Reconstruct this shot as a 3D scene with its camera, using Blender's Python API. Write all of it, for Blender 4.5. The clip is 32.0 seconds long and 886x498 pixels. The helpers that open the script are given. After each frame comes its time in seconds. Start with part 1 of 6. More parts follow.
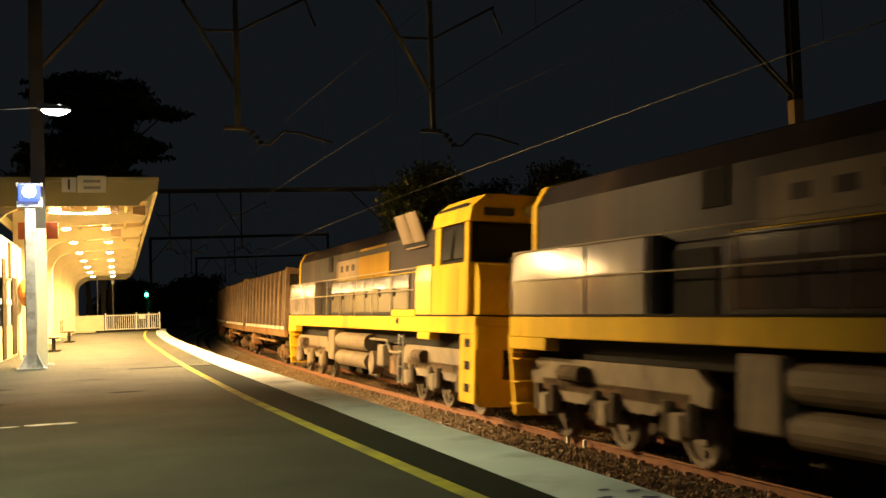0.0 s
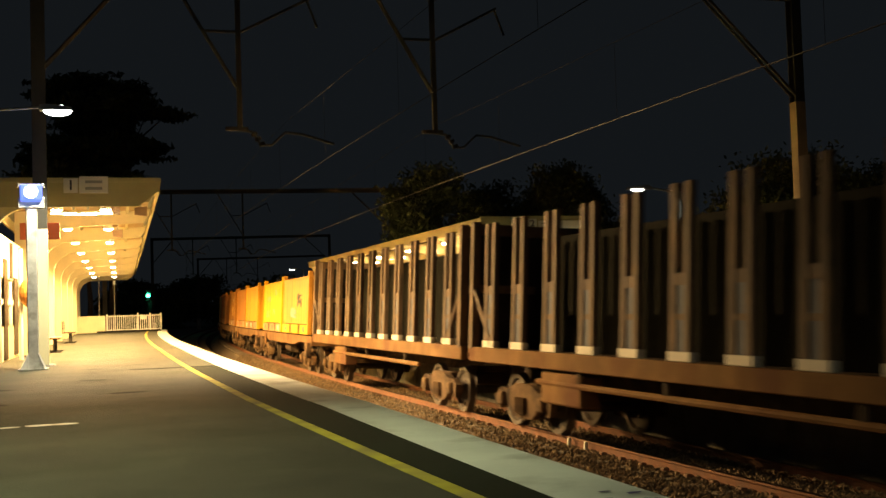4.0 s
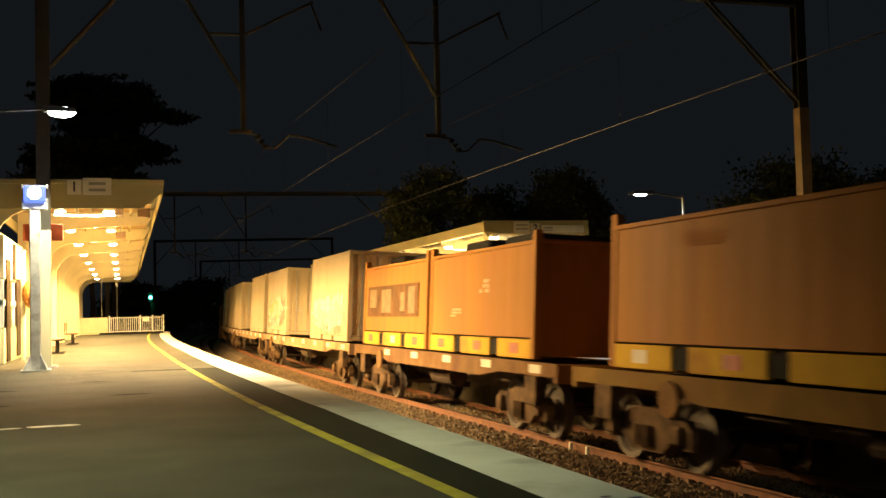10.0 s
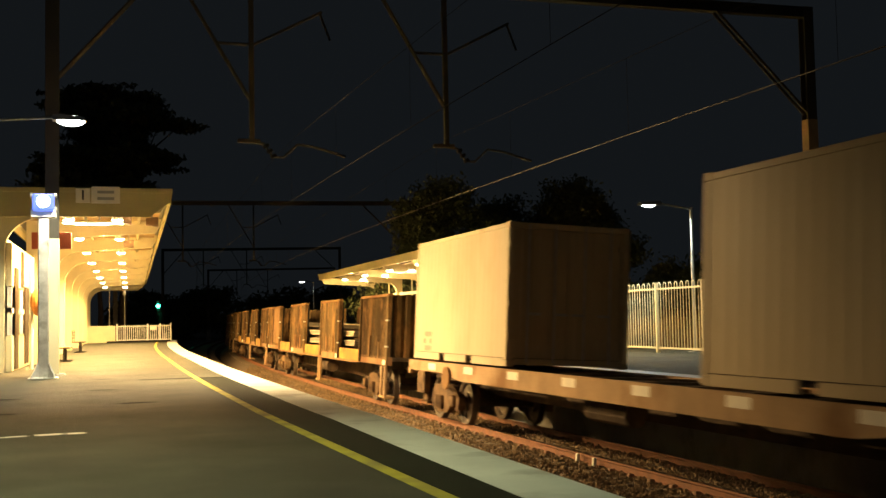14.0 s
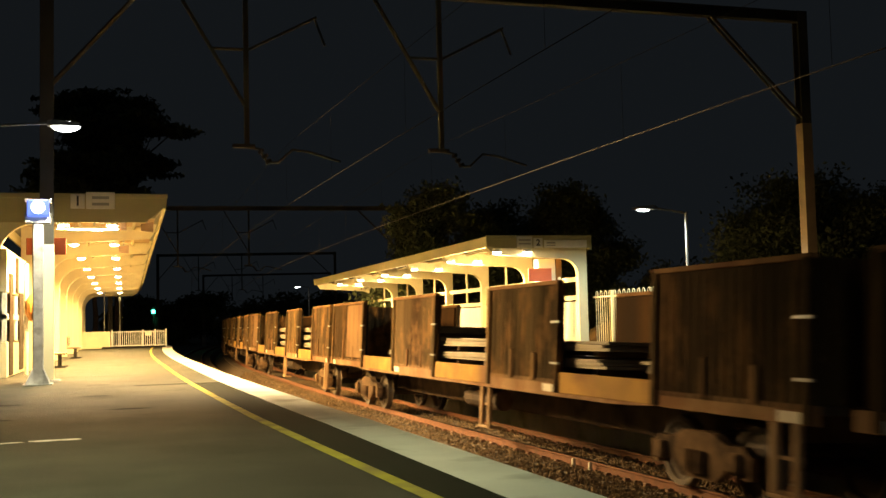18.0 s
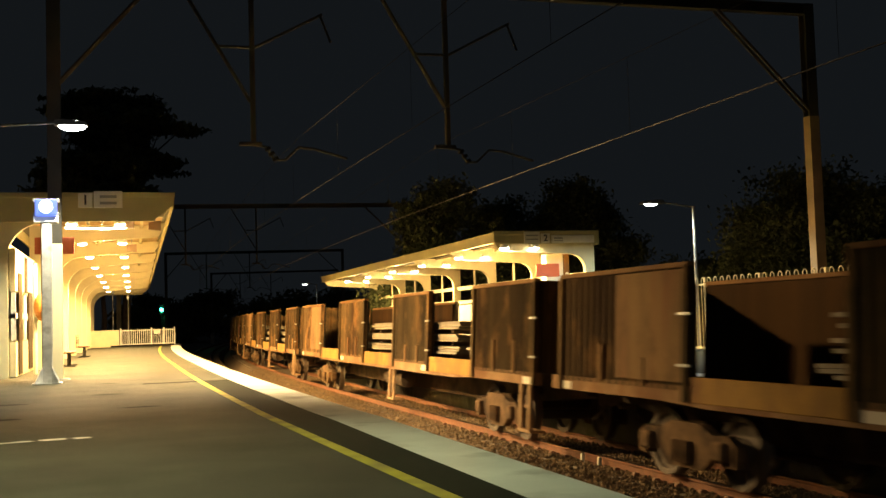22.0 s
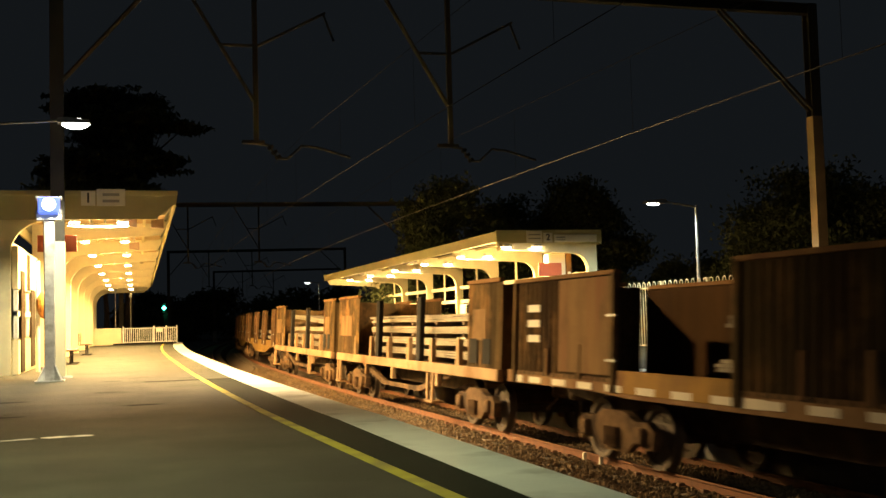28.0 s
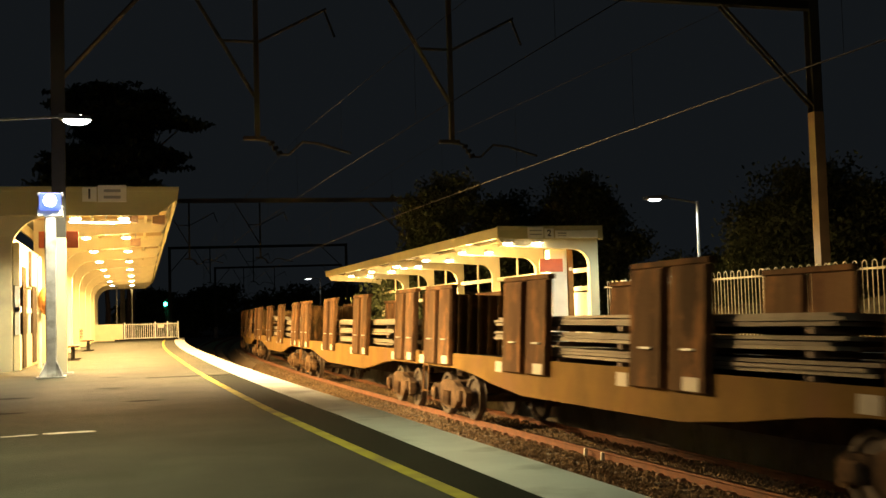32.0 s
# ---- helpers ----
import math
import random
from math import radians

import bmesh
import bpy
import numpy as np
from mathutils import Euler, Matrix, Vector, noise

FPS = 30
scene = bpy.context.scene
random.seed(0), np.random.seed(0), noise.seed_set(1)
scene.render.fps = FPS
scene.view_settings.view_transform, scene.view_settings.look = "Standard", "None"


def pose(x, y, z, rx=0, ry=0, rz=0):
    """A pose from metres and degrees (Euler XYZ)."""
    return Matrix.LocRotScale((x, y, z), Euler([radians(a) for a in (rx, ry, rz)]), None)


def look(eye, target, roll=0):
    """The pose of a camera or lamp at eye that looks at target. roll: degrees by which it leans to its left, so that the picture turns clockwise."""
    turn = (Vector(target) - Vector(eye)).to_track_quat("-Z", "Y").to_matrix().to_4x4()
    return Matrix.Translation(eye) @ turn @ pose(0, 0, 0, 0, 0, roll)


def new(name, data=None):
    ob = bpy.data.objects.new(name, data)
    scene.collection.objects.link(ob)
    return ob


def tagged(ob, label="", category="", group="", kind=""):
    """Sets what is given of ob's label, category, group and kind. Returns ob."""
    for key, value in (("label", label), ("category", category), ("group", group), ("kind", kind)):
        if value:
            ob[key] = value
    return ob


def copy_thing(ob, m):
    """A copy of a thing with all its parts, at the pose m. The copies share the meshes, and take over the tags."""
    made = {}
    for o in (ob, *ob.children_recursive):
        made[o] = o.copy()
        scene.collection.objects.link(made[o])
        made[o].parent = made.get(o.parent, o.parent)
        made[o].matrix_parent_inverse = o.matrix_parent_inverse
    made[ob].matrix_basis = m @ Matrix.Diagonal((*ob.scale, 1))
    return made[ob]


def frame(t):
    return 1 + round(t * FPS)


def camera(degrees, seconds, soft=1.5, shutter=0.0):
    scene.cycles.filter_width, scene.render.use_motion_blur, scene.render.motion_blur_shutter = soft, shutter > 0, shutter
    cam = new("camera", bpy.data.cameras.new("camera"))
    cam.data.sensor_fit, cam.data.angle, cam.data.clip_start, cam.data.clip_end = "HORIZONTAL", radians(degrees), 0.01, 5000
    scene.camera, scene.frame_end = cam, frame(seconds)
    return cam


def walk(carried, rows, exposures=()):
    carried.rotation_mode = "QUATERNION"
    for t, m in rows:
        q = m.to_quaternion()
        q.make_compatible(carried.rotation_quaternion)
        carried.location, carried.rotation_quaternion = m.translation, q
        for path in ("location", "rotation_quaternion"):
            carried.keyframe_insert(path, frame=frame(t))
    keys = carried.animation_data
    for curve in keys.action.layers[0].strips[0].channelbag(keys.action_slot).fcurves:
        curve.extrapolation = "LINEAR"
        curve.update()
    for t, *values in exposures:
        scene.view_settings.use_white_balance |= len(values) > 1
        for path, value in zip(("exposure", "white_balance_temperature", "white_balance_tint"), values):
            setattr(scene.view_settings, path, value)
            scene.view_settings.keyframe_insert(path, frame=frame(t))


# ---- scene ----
cam = camera(42.904, 32.0, 1.5, 0.32)
EYE = 1.11          # eye above the platform
HEADING = -17.475   # mean direction of view


def aim(turn, tilt, lean):
    return pose(0, 0, EYE, 0, 0, HEADING + turn) @ pose(0, 0, 0, 90 + tilt) @ pose(0, 0, 0, 0, 0, -lean)


walk(cam, [
    (0, aim(-0.542, 2.723, 1.949)), (0.5, aim(-0.544, 2.742, 1.908)), (1, aim(-0.579, 2.736, 1.918)), (1.5, aim(-0.611, 2.739, 1.899)),
    (2, aim(-0.624, 2.708, 1.991)), (2.5, aim(-0.606, 2.726, 1.886)), (3, aim(-0.557, 2.753, 1.911)), (3.5, aim(-0.509, 2.775, 1.864)),
    (5.5, aim(-0.400, 2.900, 1.750)), (6, aim(-0.369, 2.938, 1.730)), (6.5, aim(-0.413, 2.952, 1.698)), (7, aim(-0.465, 2.974, 1.630)),
    (7.5, aim(-0.481, 2.982, 1.635)), (8, aim(-0.487, 2.937, 1.527)), (8.5, aim(-0.507, 2.868, 1.593)), (9, aim(-0.440, 2.820, 1.416)),
    (9.5, aim(-0.391, 2.919, 1.487)), (10, aim(-0.338, 2.992, 1.456)), (10.5, aim(-0.305, 3.052, 1.368)), (11, aim(-0.268, 3.064, 1.339)),
    (11.5, aim(-0.189, 3.106, 1.336)), (12, aim(-0.116, 3.174, 1.127)), (12.5, aim(-0.034, 3.236, 1.159)), (13, aim(0.000, 3.330, 1.050)),
    (13.5, aim(0.018, 3.426, 1.022)), (14, aim(0.032, 3.511, 1.164)), (14.5, aim(-0.002, 3.521, 1.189)), (16.5, aim(-0.097, 3.716, 1.178)),
    (17, aim(-0.178, 3.710, 1.204)), (17.5, aim(-0.206, 3.718, 1.223)), (18, aim(-0.213, 3.745, 1.333)), (18.5, aim(-0.201, 3.759, 1.495)),
    (19, aim(-0.201, 3.746, 1.573)), (19.5, aim(-0.151, 3.870, 1.591)), (20, aim(-0.063, 3.939, 1.363)), (20.5, aim(0.003, 3.938, 1.340)),
    (21, aim(0.057, 3.751, 1.564)), (21.5, aim(0.129, 3.650, 1.644)), (22, aim(0.169, 3.560, 1.763)), (22.5, aim(0.184, 3.553, 1.815)),
    (23, aim(0.163, 3.561, 1.900)), (23.5, aim(0.149, 3.608, 1.767)), (24, aim(0.101, 3.670, 1.756)), (24.5, aim(0.074, 3.690, 1.905)),
    (25, aim(0.102, 3.715, 1.736)), (25.5, aim(0.171, 3.686, 1.708)), (27.5, aim(0.284, 3.530, 1.442)), (28, aim(0.294, 3.509, 1.593)),
    (28.5, aim(0.292, 3.422, 1.628)), (29, aim(0.259, 3.379, 1.494)), (29.5, aim(0.242, 3.374, 1.499)), (30, aim(0.202, 3.330, 1.581)),
    (30.5, aim(0.243, 3.295, 1.590)), (31, aim(0.313, 3.274, 1.637)), (31.5, aim(0.351, 3.284, 1.700)), (32, aim(0.360, 3.304, 1.615)),
])

# ---------- night sky and the station's lamps ----------
world = bpy.data.worlds.new("night_sky")
scene.world = world
world.use_nodes = True
_bg = world.node_tree.nodes["Background"]
_bg.inputs[0].default_value = (0.0062, 0.0076, 0.0090, 1)
_bg.inputs[1].default_value = 1.0
WARM = (1.0, 0.615, 0.23)
COOL = (0.86, 1.0, 0.90)


def lamp(kind, watts, colour, m, size=0.3, angle=150, size_y=0, blend=0.25):
    data = bpy.data.lights.new("lamp_light", kind)
    data.energy, data.color = watts, colour
    if kind == "AREA":
        data.size = size
        if size_y:
            data.shape, data.size_y = "RECTANGLE", size_y
    else:
        data.shadow_soft_size = size
    if kind == "SPOT":
        data.spot_size, data.spot_blend = radians(angle), blend
    ob = new("lamp_light", data)
    ob.matrix_world = m
    return ob


# ---------- the curve of the line ----------
RAD, MID, XC = 698.0, 21.4, 8.331     # radius, where it runs due north, middle of the far track
RAIL = -1.157                         # rail top at the track's middle
CANT = 3.3                            # degrees, outer rail high
NEAR = -3.68                          # offset of the platform-side track


def tp(s, d, z=0.0):
    a = (s - MID) / RAD
    return Vector((XC + RAD - (RAD - d) * math.cos(a), MID + (RAD - d) * math.sin(a), z))


def frame_at(s, d=0.0, z=0.0, cant=0.0):
    return Matrix.Translation(tp(s, d, z)) @ Euler((0, 0, -(s - MID) / RAD)).to_matrix().to_4x4() @ Euler((0, radians(cant), 0)).to_matrix().to_4x4()


def gone(t):
    """How far the train has run by t."""
    if t <= 3:
        return 17.3 * t
    if t <= 9:
        return 51.9 + 17.3 * (t - 3) - 0.0917 * (t - 3) ** 2
    return 152.4 + 16.2 * (t - 9) - 0.13 * max(0.0, t - 29) ** 2


# ---------- materials ----------
def mat(name, colour, rough=0.7, metal=0.0, vary=0.25, scale=3.0, fine=40.0, bump=0.15, dirt=None, dirt_amount=0.0, streak=False, spec=0.5, blotch_colour=None, blotch_scale=2.4):
    m = bpy.data.materials.new(name)
    m.use_nodes = True
    nt = m.node_tree
    n, l = nt.nodes, nt.links
    b = n["Principled BSDF"]
    co = n.new("ShaderNodeTexCoord")
    mp = n.new("ShaderNodeMapping")
    l.new(co.outputs["Object"], mp.inputs[0])
    if streak:
        mp.inputs["Scale"].default_value = (1, 1, 0.12)
    a = n.new("ShaderNodeTexNoise")
    a.inputs["Scale"].default_value, a.inputs["Detail"].default_value = scale, 6
    f = n.new("ShaderNodeTexNoise")
    f.inputs["Scale"].default_value, f.inputs["Detail"].default_value = fine, 4
    l.new(mp.outputs[0], a.inputs["Vector"])
    l.new(co.outputs["Object"], f.inputs["Vector"])
    r = n.new("ShaderNodeValToRGB")
    c = Vector(colour)
    r.color_ramp.elements[0].position, r.color_ramp.elements[1].position = 0.3, 0.72
    r.color_ramp.elements[0].color = (*(c * (1 - vary)), 1)
    r.color_ramp.elements[1].color = (*(c * (1 + vary * 0.6)), 1)
    l.new(a.outputs["Fac"], r.inputs[0])
    last = r.outputs[0]
    mx = n.new("ShaderNodeMix")
    mx.data_type, mx.blend_type = "RGBA", "MULTIPLY"
    mx.inputs[0].default_value = min(0.8, vary * 1.6)
    l.new(last, mx.inputs[6])
    l.new(f.outputs["Fac"], mx.inputs[7])
    g = n.new("ShaderNodeMix")
    g.data_type, g.blend_type = "RGBA", "MIX"
    g.inputs[0].default_value = 0.5
    l.new(last, g.inputs[6])
    l.new(mx.outputs[2], g.inputs[7])
    last = g.outputs[2]
    if dirt:
        d = n.new("ShaderNodeTexNoise")
        d.inputs["Scale"].default_value, d.inputs["Detail"].default_value = scale * 0.6, 8
        l.new(mp.outputs[0], d.inputs["Vector"])
        dr = n.new("ShaderNodeMapRange")
        dr.inputs[1].default_value, dr.inputs[2].default_value = 0.62 - dirt_amount * 0.3, 0.75 - dirt_amount * 0.2
        l.new(d.outputs["Fac"], dr.inputs[0])
        dm = n.new("ShaderNodeMix")
        dm.data_type = "RGBA"
        l.new(dr.outputs[0], dm.inputs[0])
        l.new(last, dm.inputs[6])
        dm.inputs[7].default_value = (*dirt, 1)
        last = dm.outputs[2]
    if blotch_colour:
        e = n.new("ShaderNodeTexNoise")
        e.inputs["Scale"].default_value, e.inputs["Detail"].default_value, e.inputs["Roughness"].default_value = blotch_scale, 9, 0.65
        sh = n.new("ShaderNodeMapping")
        sh.inputs["Location"].default_value, sh.inputs["Scale"].default_value = (7.3, 3.1, 1.7), (1, 1, 0.55)
        l.new(co.outputs["Object"], sh.inputs[0])
        oi = n.new("ShaderNodeObjectInfo")
        off = n.new("ShaderNodeVectorMath")
        off.operation = "SCALE"
        off.inputs[0].default_value = (31.0, 17.0, 23.0)
        l.new(oi.outputs["Random"], off.inputs["Scale"])
        ad = n.new("ShaderNodeVectorMath")
        l.new(sh.outputs[0], ad.inputs[0])
        l.new(off.outputs[0], ad.inputs[1])
        l.new(ad.outputs[0], e.inputs["Vector"])
        er = n.new("ShaderNodeMapRange")
        er.inputs[1].default_value, er.inputs[2].default_value, er.inputs[4].default_value = 0.5, 0.66, 0.85
        l.new(e.outputs["Fac"], er.inputs[0])
        em = n.new("ShaderNodeMix")
        em.data_type = "RGBA"
        l.new(er.outputs[0], em.inputs[0])
        l.new(last, em.inputs[6])
        em.inputs[7].default_value = (*blotch_colour, 1)
        last = em.outputs[2]
    l.new(last, b.inputs["Base Color"])
    b.inputs["Metallic"].default_value = metal
    b.inputs["Specular IOR Level"].default_value = spec
    rr = n.new("ShaderNodeMapRange")
    rr.inputs[3].default_value, rr.inputs[4].default_value = max(0.04, rough - 0.12), min(1, rough + 0.12)
    l.new(a.outputs["Fac"], rr.inputs[0])
    l.new(rr.outputs[0], b.inputs["Roughness"])
    if bump:
        bp = n.new("ShaderNodeBump")
        bp.inputs["Strength"].default_value, bp.inputs["Distance"].default_value = bump, 0.02
        l.new(f.outputs["Fac"], bp.inputs["Height"])
        l.new(bp.outputs[0], b.inputs["Normal"])
    return m


def glow(name, colour, strength):
    m = bpy.data.materials.new(name)
    m.use_nodes = True
    b = m.node_tree.nodes["Principled BSDF"]
    b.inputs["Base Color"].default_value = (*colour, 1)
    b.inputs["Emission Color"].default_value = (*colour, 1)
    b.inputs["Emission Strength"].default_value = strength
    return m


def by_piece(m, amount=0.35):
    """Vary a material from piece to piece."""
    nt = m.node_tree
    b = nt.nodes["Principled BSDF"]
    link = b.inputs["Base Color"].links[0]
    src = link.from_socket
    o = nt.nodes.new("ShaderNodeObjectInfo")
    r = nt.nodes.new("ShaderNodeMapRange")
    r.inputs[3].default_value, r.inputs[4].default_value = 1 - amount, 1 + amount * 0.6
    nt.links.new(o.outputs["Random"], r.inputs[0])
    h = nt.nodes.new("ShaderNodeHueSaturation")
    nt.links.new(r.outputs[0], h.inputs["Value"])
    nt.links.new(src, h.inputs["Color"])
    nt.links.new(h.outputs[0], b.inputs["Base Color"])
    return m


def by_island(m, amount=0.5):
    nt = m.node_tree
    b = nt.nodes["Principled BSDF"]
    src = b.inputs["Base Color"].links[0].from_socket
    o = nt.nodes.new("ShaderNodeNewGeometry")
    r = nt.nodes.new("ShaderNodeMapRange")
    r.inputs[3].default_value, r.inputs[4].default_value = 1 - amount, 1 + amount * 0.6
    nt.links.new(o.outputs["Random Per Island"], r.inputs[0])
    h = nt.nodes.new("ShaderNodeHueSaturation")
    nt.links.new(r.outputs[0], h.inputs["Value"])
    nt.links.new(src, h.inputs["Color"])
    nt.links.new(h.outputs[0], b.inputs["Base Color"])
    return m


M_ASPHALT = mat("asphalt", (0.07, 0.073, 0.052), 0.85, 0, 0.4, 0.9, 140, 0.7, (0.035, 0.037, 0.024), 0.45, False, 0.25)
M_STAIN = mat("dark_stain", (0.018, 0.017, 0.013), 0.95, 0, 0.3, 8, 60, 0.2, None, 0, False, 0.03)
M_ASPHALT_NEW = mat("newer_asphalt", (0.02, 0.024, 0.017), 0.95, 0, 0.25, 1.5, 120, 0.5, None, 0, False, 0.08)
M_COPING = mat("white_edge_paint", (0.74, 0.76, 0.7), 0.6, 0, 0.14, 1.4, 60, 0.2, (0.3, 0.3, 0.25), 0.2)
M_YELLOW_LINE = mat("yellow_line_paint", (0.5, 0.43, 0.06), 0.75, 0, 0.25, 2.5, 60, 0.2, (0.24, 0.2, 0.07), 0.5, False, 0.1)
M_CONCRETE = mat("concrete", (0.3, 0.29, 0.26), 0.85, 0, 0.25, 2.0, 50, 0.35, (0.12, 0.11, 0.1), 0.25)
M_BALLAST = by_island(mat("ballast_stone", (0.25, 0.175, 0.1), 0.9, 0, 0.35, 6, 60, 0.4, None, 0, False, 0.1), 0.45)
M_BALLAST_BED = mat("ballast_bed", (0.19, 0.135, 0.08), 0.95, 0, 0.5, 14, 60, 0.9)
M_EARTH = mat("dark_earth", (0.06, 0.055, 0.035), 0.95, 0, 0.4, 0.6, 12, 0.4)
M_RAIL_SIDE = mat("rusty_rail", (0.24, 0.095, 0.04), 0.8, 0.2, 0.3, 5, 60, 0.3)
M_RAIL_TOP = mat("polished_rail_head", (0.55, 0.53, 0.5), 0.1, 1.0, 0.1, 8, 60, 0.05)
M_SLEEPER = by_piece(mat("sleeper", (0.2, 0.15, 0.1), 0.9, 0, 0.35, 4, 40, 0.5), 0.35)
M_CLIP = mat("rail_clip", (0.25, 0.13, 0.07), 0.7, 0.3, 0.3, 20, 60, 0.2)
M_WHITE_CLIP = mat("painted_clip", (0.75, 0.72, 0.6), 0.6, 0, 0.1, 20, 60, 0.1)
M_CREAM = mat("cream_paint", (0.72, 0.66, 0.42), 0.55, 0, 0.1, 1.2, 30, 0.06, (0.5, 0.44, 0.28), 0.1)
M_CREAM_FASCIA = mat("cream_fascia_paint", (0.46, 0.41, 0.2), 0.6, 0, 0.15, 0.9, 30, 0.06, (0.4, 0.36, 0.22), 0.15)
M_SOFFIT = mat("soffit_boarding", (0.5, 0.34, 0.16), 0.6, 0, 0.1, 1.5, 30, 0.05)
# shade as colour: for the soffit's outer band and the wall openings
M_SHADE_SHEET = mat("dark_roof_lining", (0.045, 0.032, 0.016), 0.9, 0, 0.3, 2, 30, 0.05, None, 0, False, 0.05)
M_ROOF = mat("roof_sheet", (0.25, 0.25, 0.22), 0.5, 0.6, 0.2, 1, 20, 0.1)
M_STEEL = mat("galvanised_steel", (0.42, 0.43, 0.42), 0.42, 0.9, 0.2, 6, 60, 0.08)
M_MAST = mat("weathered_mast_steel", (0.062, 0.057, 0.043), 0.8, 0.1, 0.3, 1.5, 30, 0.15)
M_POST = mat("pale_galvanised_post", (0.72, 0.72, 0.68), 0.5, 0.0, 0.25, 5, 40, 0.1, (0.3, 0.29, 0.25), 0.3)
M_PAINT_WHITE = mat("white_paint", (0.74, 0.74, 0.68), 0.5, 0, 0.1, 3, 40, 0.06)
M_SIGN_WHITE = mat("sign_white", (0.72, 0.7, 0.6), 0.5, 0, 0.08, 4, 40, 0.03)
M_SIGN_BLACK = mat("sign_black", (0.02, 0.02, 0.02), 0.5, 0, 0.1, 4, 40, 0.02)
M_SIGN_RED = mat("sign_red", (0.5, 0.13, 0.07), 0.5, 0, 0.12, 4, 40, 0.03)
M_SIGN_GREY = mat("sign_grey", (0.3, 0.3, 0.27), 0.5, 0, 0.1, 4, 40, 0.03)
M_WIRE = mat("copper_wire", (0.065, 0.052, 0.038), 0.6, 0.2, 0.1, 4, 40, 0)
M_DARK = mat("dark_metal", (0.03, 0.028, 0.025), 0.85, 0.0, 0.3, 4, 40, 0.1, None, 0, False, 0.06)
M_BENCH = mat("bench_wood", (0.25, 0.16, 0.09), 0.6, 0, 0.3, 4, 40, 0.2)
M_ORANGE_BIN = mat("orange_plastic", (0.62, 0.28, 0.07), 0.45, 0, 0.15, 4, 40, 0.05)
M_BARK = mat("bark", (0.08, 0.06, 0.045), 0.9, 0, 0.4, 4, 30, 0.6)
M_LEAF = by_island(mat("leaf", (0.095, 0.115, 0.055), 0.9, 0, 0.3, 2, 10, 0, None, 0, False, 0.05), 0.3)
M_GLASS = mat("dark_glass", (0.02, 0.02, 0.02), 0.34, 0, 0.1, 1, 10, 0, None, 0, False, 0.04)
M_LAMP_WARM = glow("warm_lamp_glass", (1.0, 0.8, 0.5), 70)
M_LAMP_COOL = glow("white_lamp_glass", (0.93, 1.0, 0.95), 11)
M_LAMP_BLUE = glow("blue_lamp_glass", (0.13, 0.22, 1.0), 1.6)
M_LAMP_BLUE.node_tree.nodes["Principled BSDF"].inputs["Base Color"].default_value = (0.01, 0.015, 0.06, 1)
M_LAMP_BLUE_CORE = glow("blue_lamp_core", (0.7, 0.82, 1.0), 9)
M_SIGNAL_GREEN = glow("green_signal_glass", (0.05, 0.9, 0.45), 25)

# vehicle paints
M_LOCO_BLUE = mat("loco_blue_grey_paint", (0.036, 0.029, 0.032), 0.5, 0.0, 0.35, 0.8, 3, 0.1, (0.075, 0.05, 0.034), 0.4, True, 0.03)
M_LOCO_MUSTARD = mat("loco_mustard_paint", (0.36, 0.2, 0.008), 0.6, 0.0, 0.25, 1.2, 25, 0.03, (0.2, 0.11, 0.02), 0.35, True, 0.05)
M_HATCH = mat("loco_hatch_paint", (0.27, 0.2, 0.13), 0.6, 0.0, 0.25, 1.2, 25, 0.03, (0.09, 0.06, 0.04), 0.35, True, 0.1)
M_TANK = mat("dusty_tan_tank", (0.2, 0.15, 0.085), 0.75, 0.0, 0.3, 2.5, 30, 0.15, (0.1, 0.07, 0.045), 0.35)
M_RAILING = mat("dulled_railing_paint", (0.3, 0.24, 0.15), 0.6, 0, 0.2, 4, 30, 0.05)
M_LOCO_DOOR = mat("loco_glossy_door_paint", (0.066, 0.052, 0.05), 0.09, 0.0, 0.3, 1.1, 3, 0.1, (0.11, 0.075, 0.045), 0.45, True, 0.14)
M_LOCO_YELLOW = mat("loco_yellow_paint", (0.76, 0.5, 0.03), 0.6, 0, 0.2, 1, 25, 0.04, (0.34, 0.2, 0.03), 0.3, True, 0.04, blotch_colour=(0.62, 0.38, 0.03), blotch_scale=1.2)
M_LOCO_SHINE = mat("loco_glossy_yellow_paint", (0.74, 0.48, 0.03), 0.2, 0, 0.2, 1, 25, 0.08, (0.34, 0.2, 0.03), 0.3, True, 0.12)
M_LOCO_PALE = mat("loco_pale_grey_paint", (0.2, 0.165, 0.145), 0.1, 0, 0.15, 1, 3, 0.12, (0.19, 0.14, 0.1), 0.35, True, 0.2)
M_UNDER = mat("dusty_underframe", (0.12, 0.085, 0.055), 0.85, 0.0, 0.45, 3, 30, 0.3, (0.035, 0.025, 0.018), 0.4, False, 0.08)
M_BOGIE = mat("brake_dusted_bogie", (0.2, 0.125, 0.068), 0.9, 0.0, 0.45, 4, 40, 0.4, (0.045, 0.03, 0.02), 0.5, False, 0.06)
M_WHEEL = mat("worn_wheel_steel", (0.1, 0.07, 0.045), 0.65, 0.25, 0.3, 6, 40, 0.15)
M_RUST_SILL = mat("rusty_tan_sill", (0.26, 0.145, 0.06), 0.8, 0.0, 0.3, 1.4, 30, 0.2, (0.15, 0.07, 0.035), 0.35, False, 0.06, blotch_colour=(0.17, 0.085, 0.035), blotch_scale=2.0)
M_RUST = by_piece(mat("rusted_panel", (0.14, 0.094, 0.043), 0.9, 0.0, 0.65, 1.6, 30, 0.3, (0.055, 0.03, 0.015), 0.45, True, 0.06, (0.26, 0.145, 0.055), 1.9), 0.45)
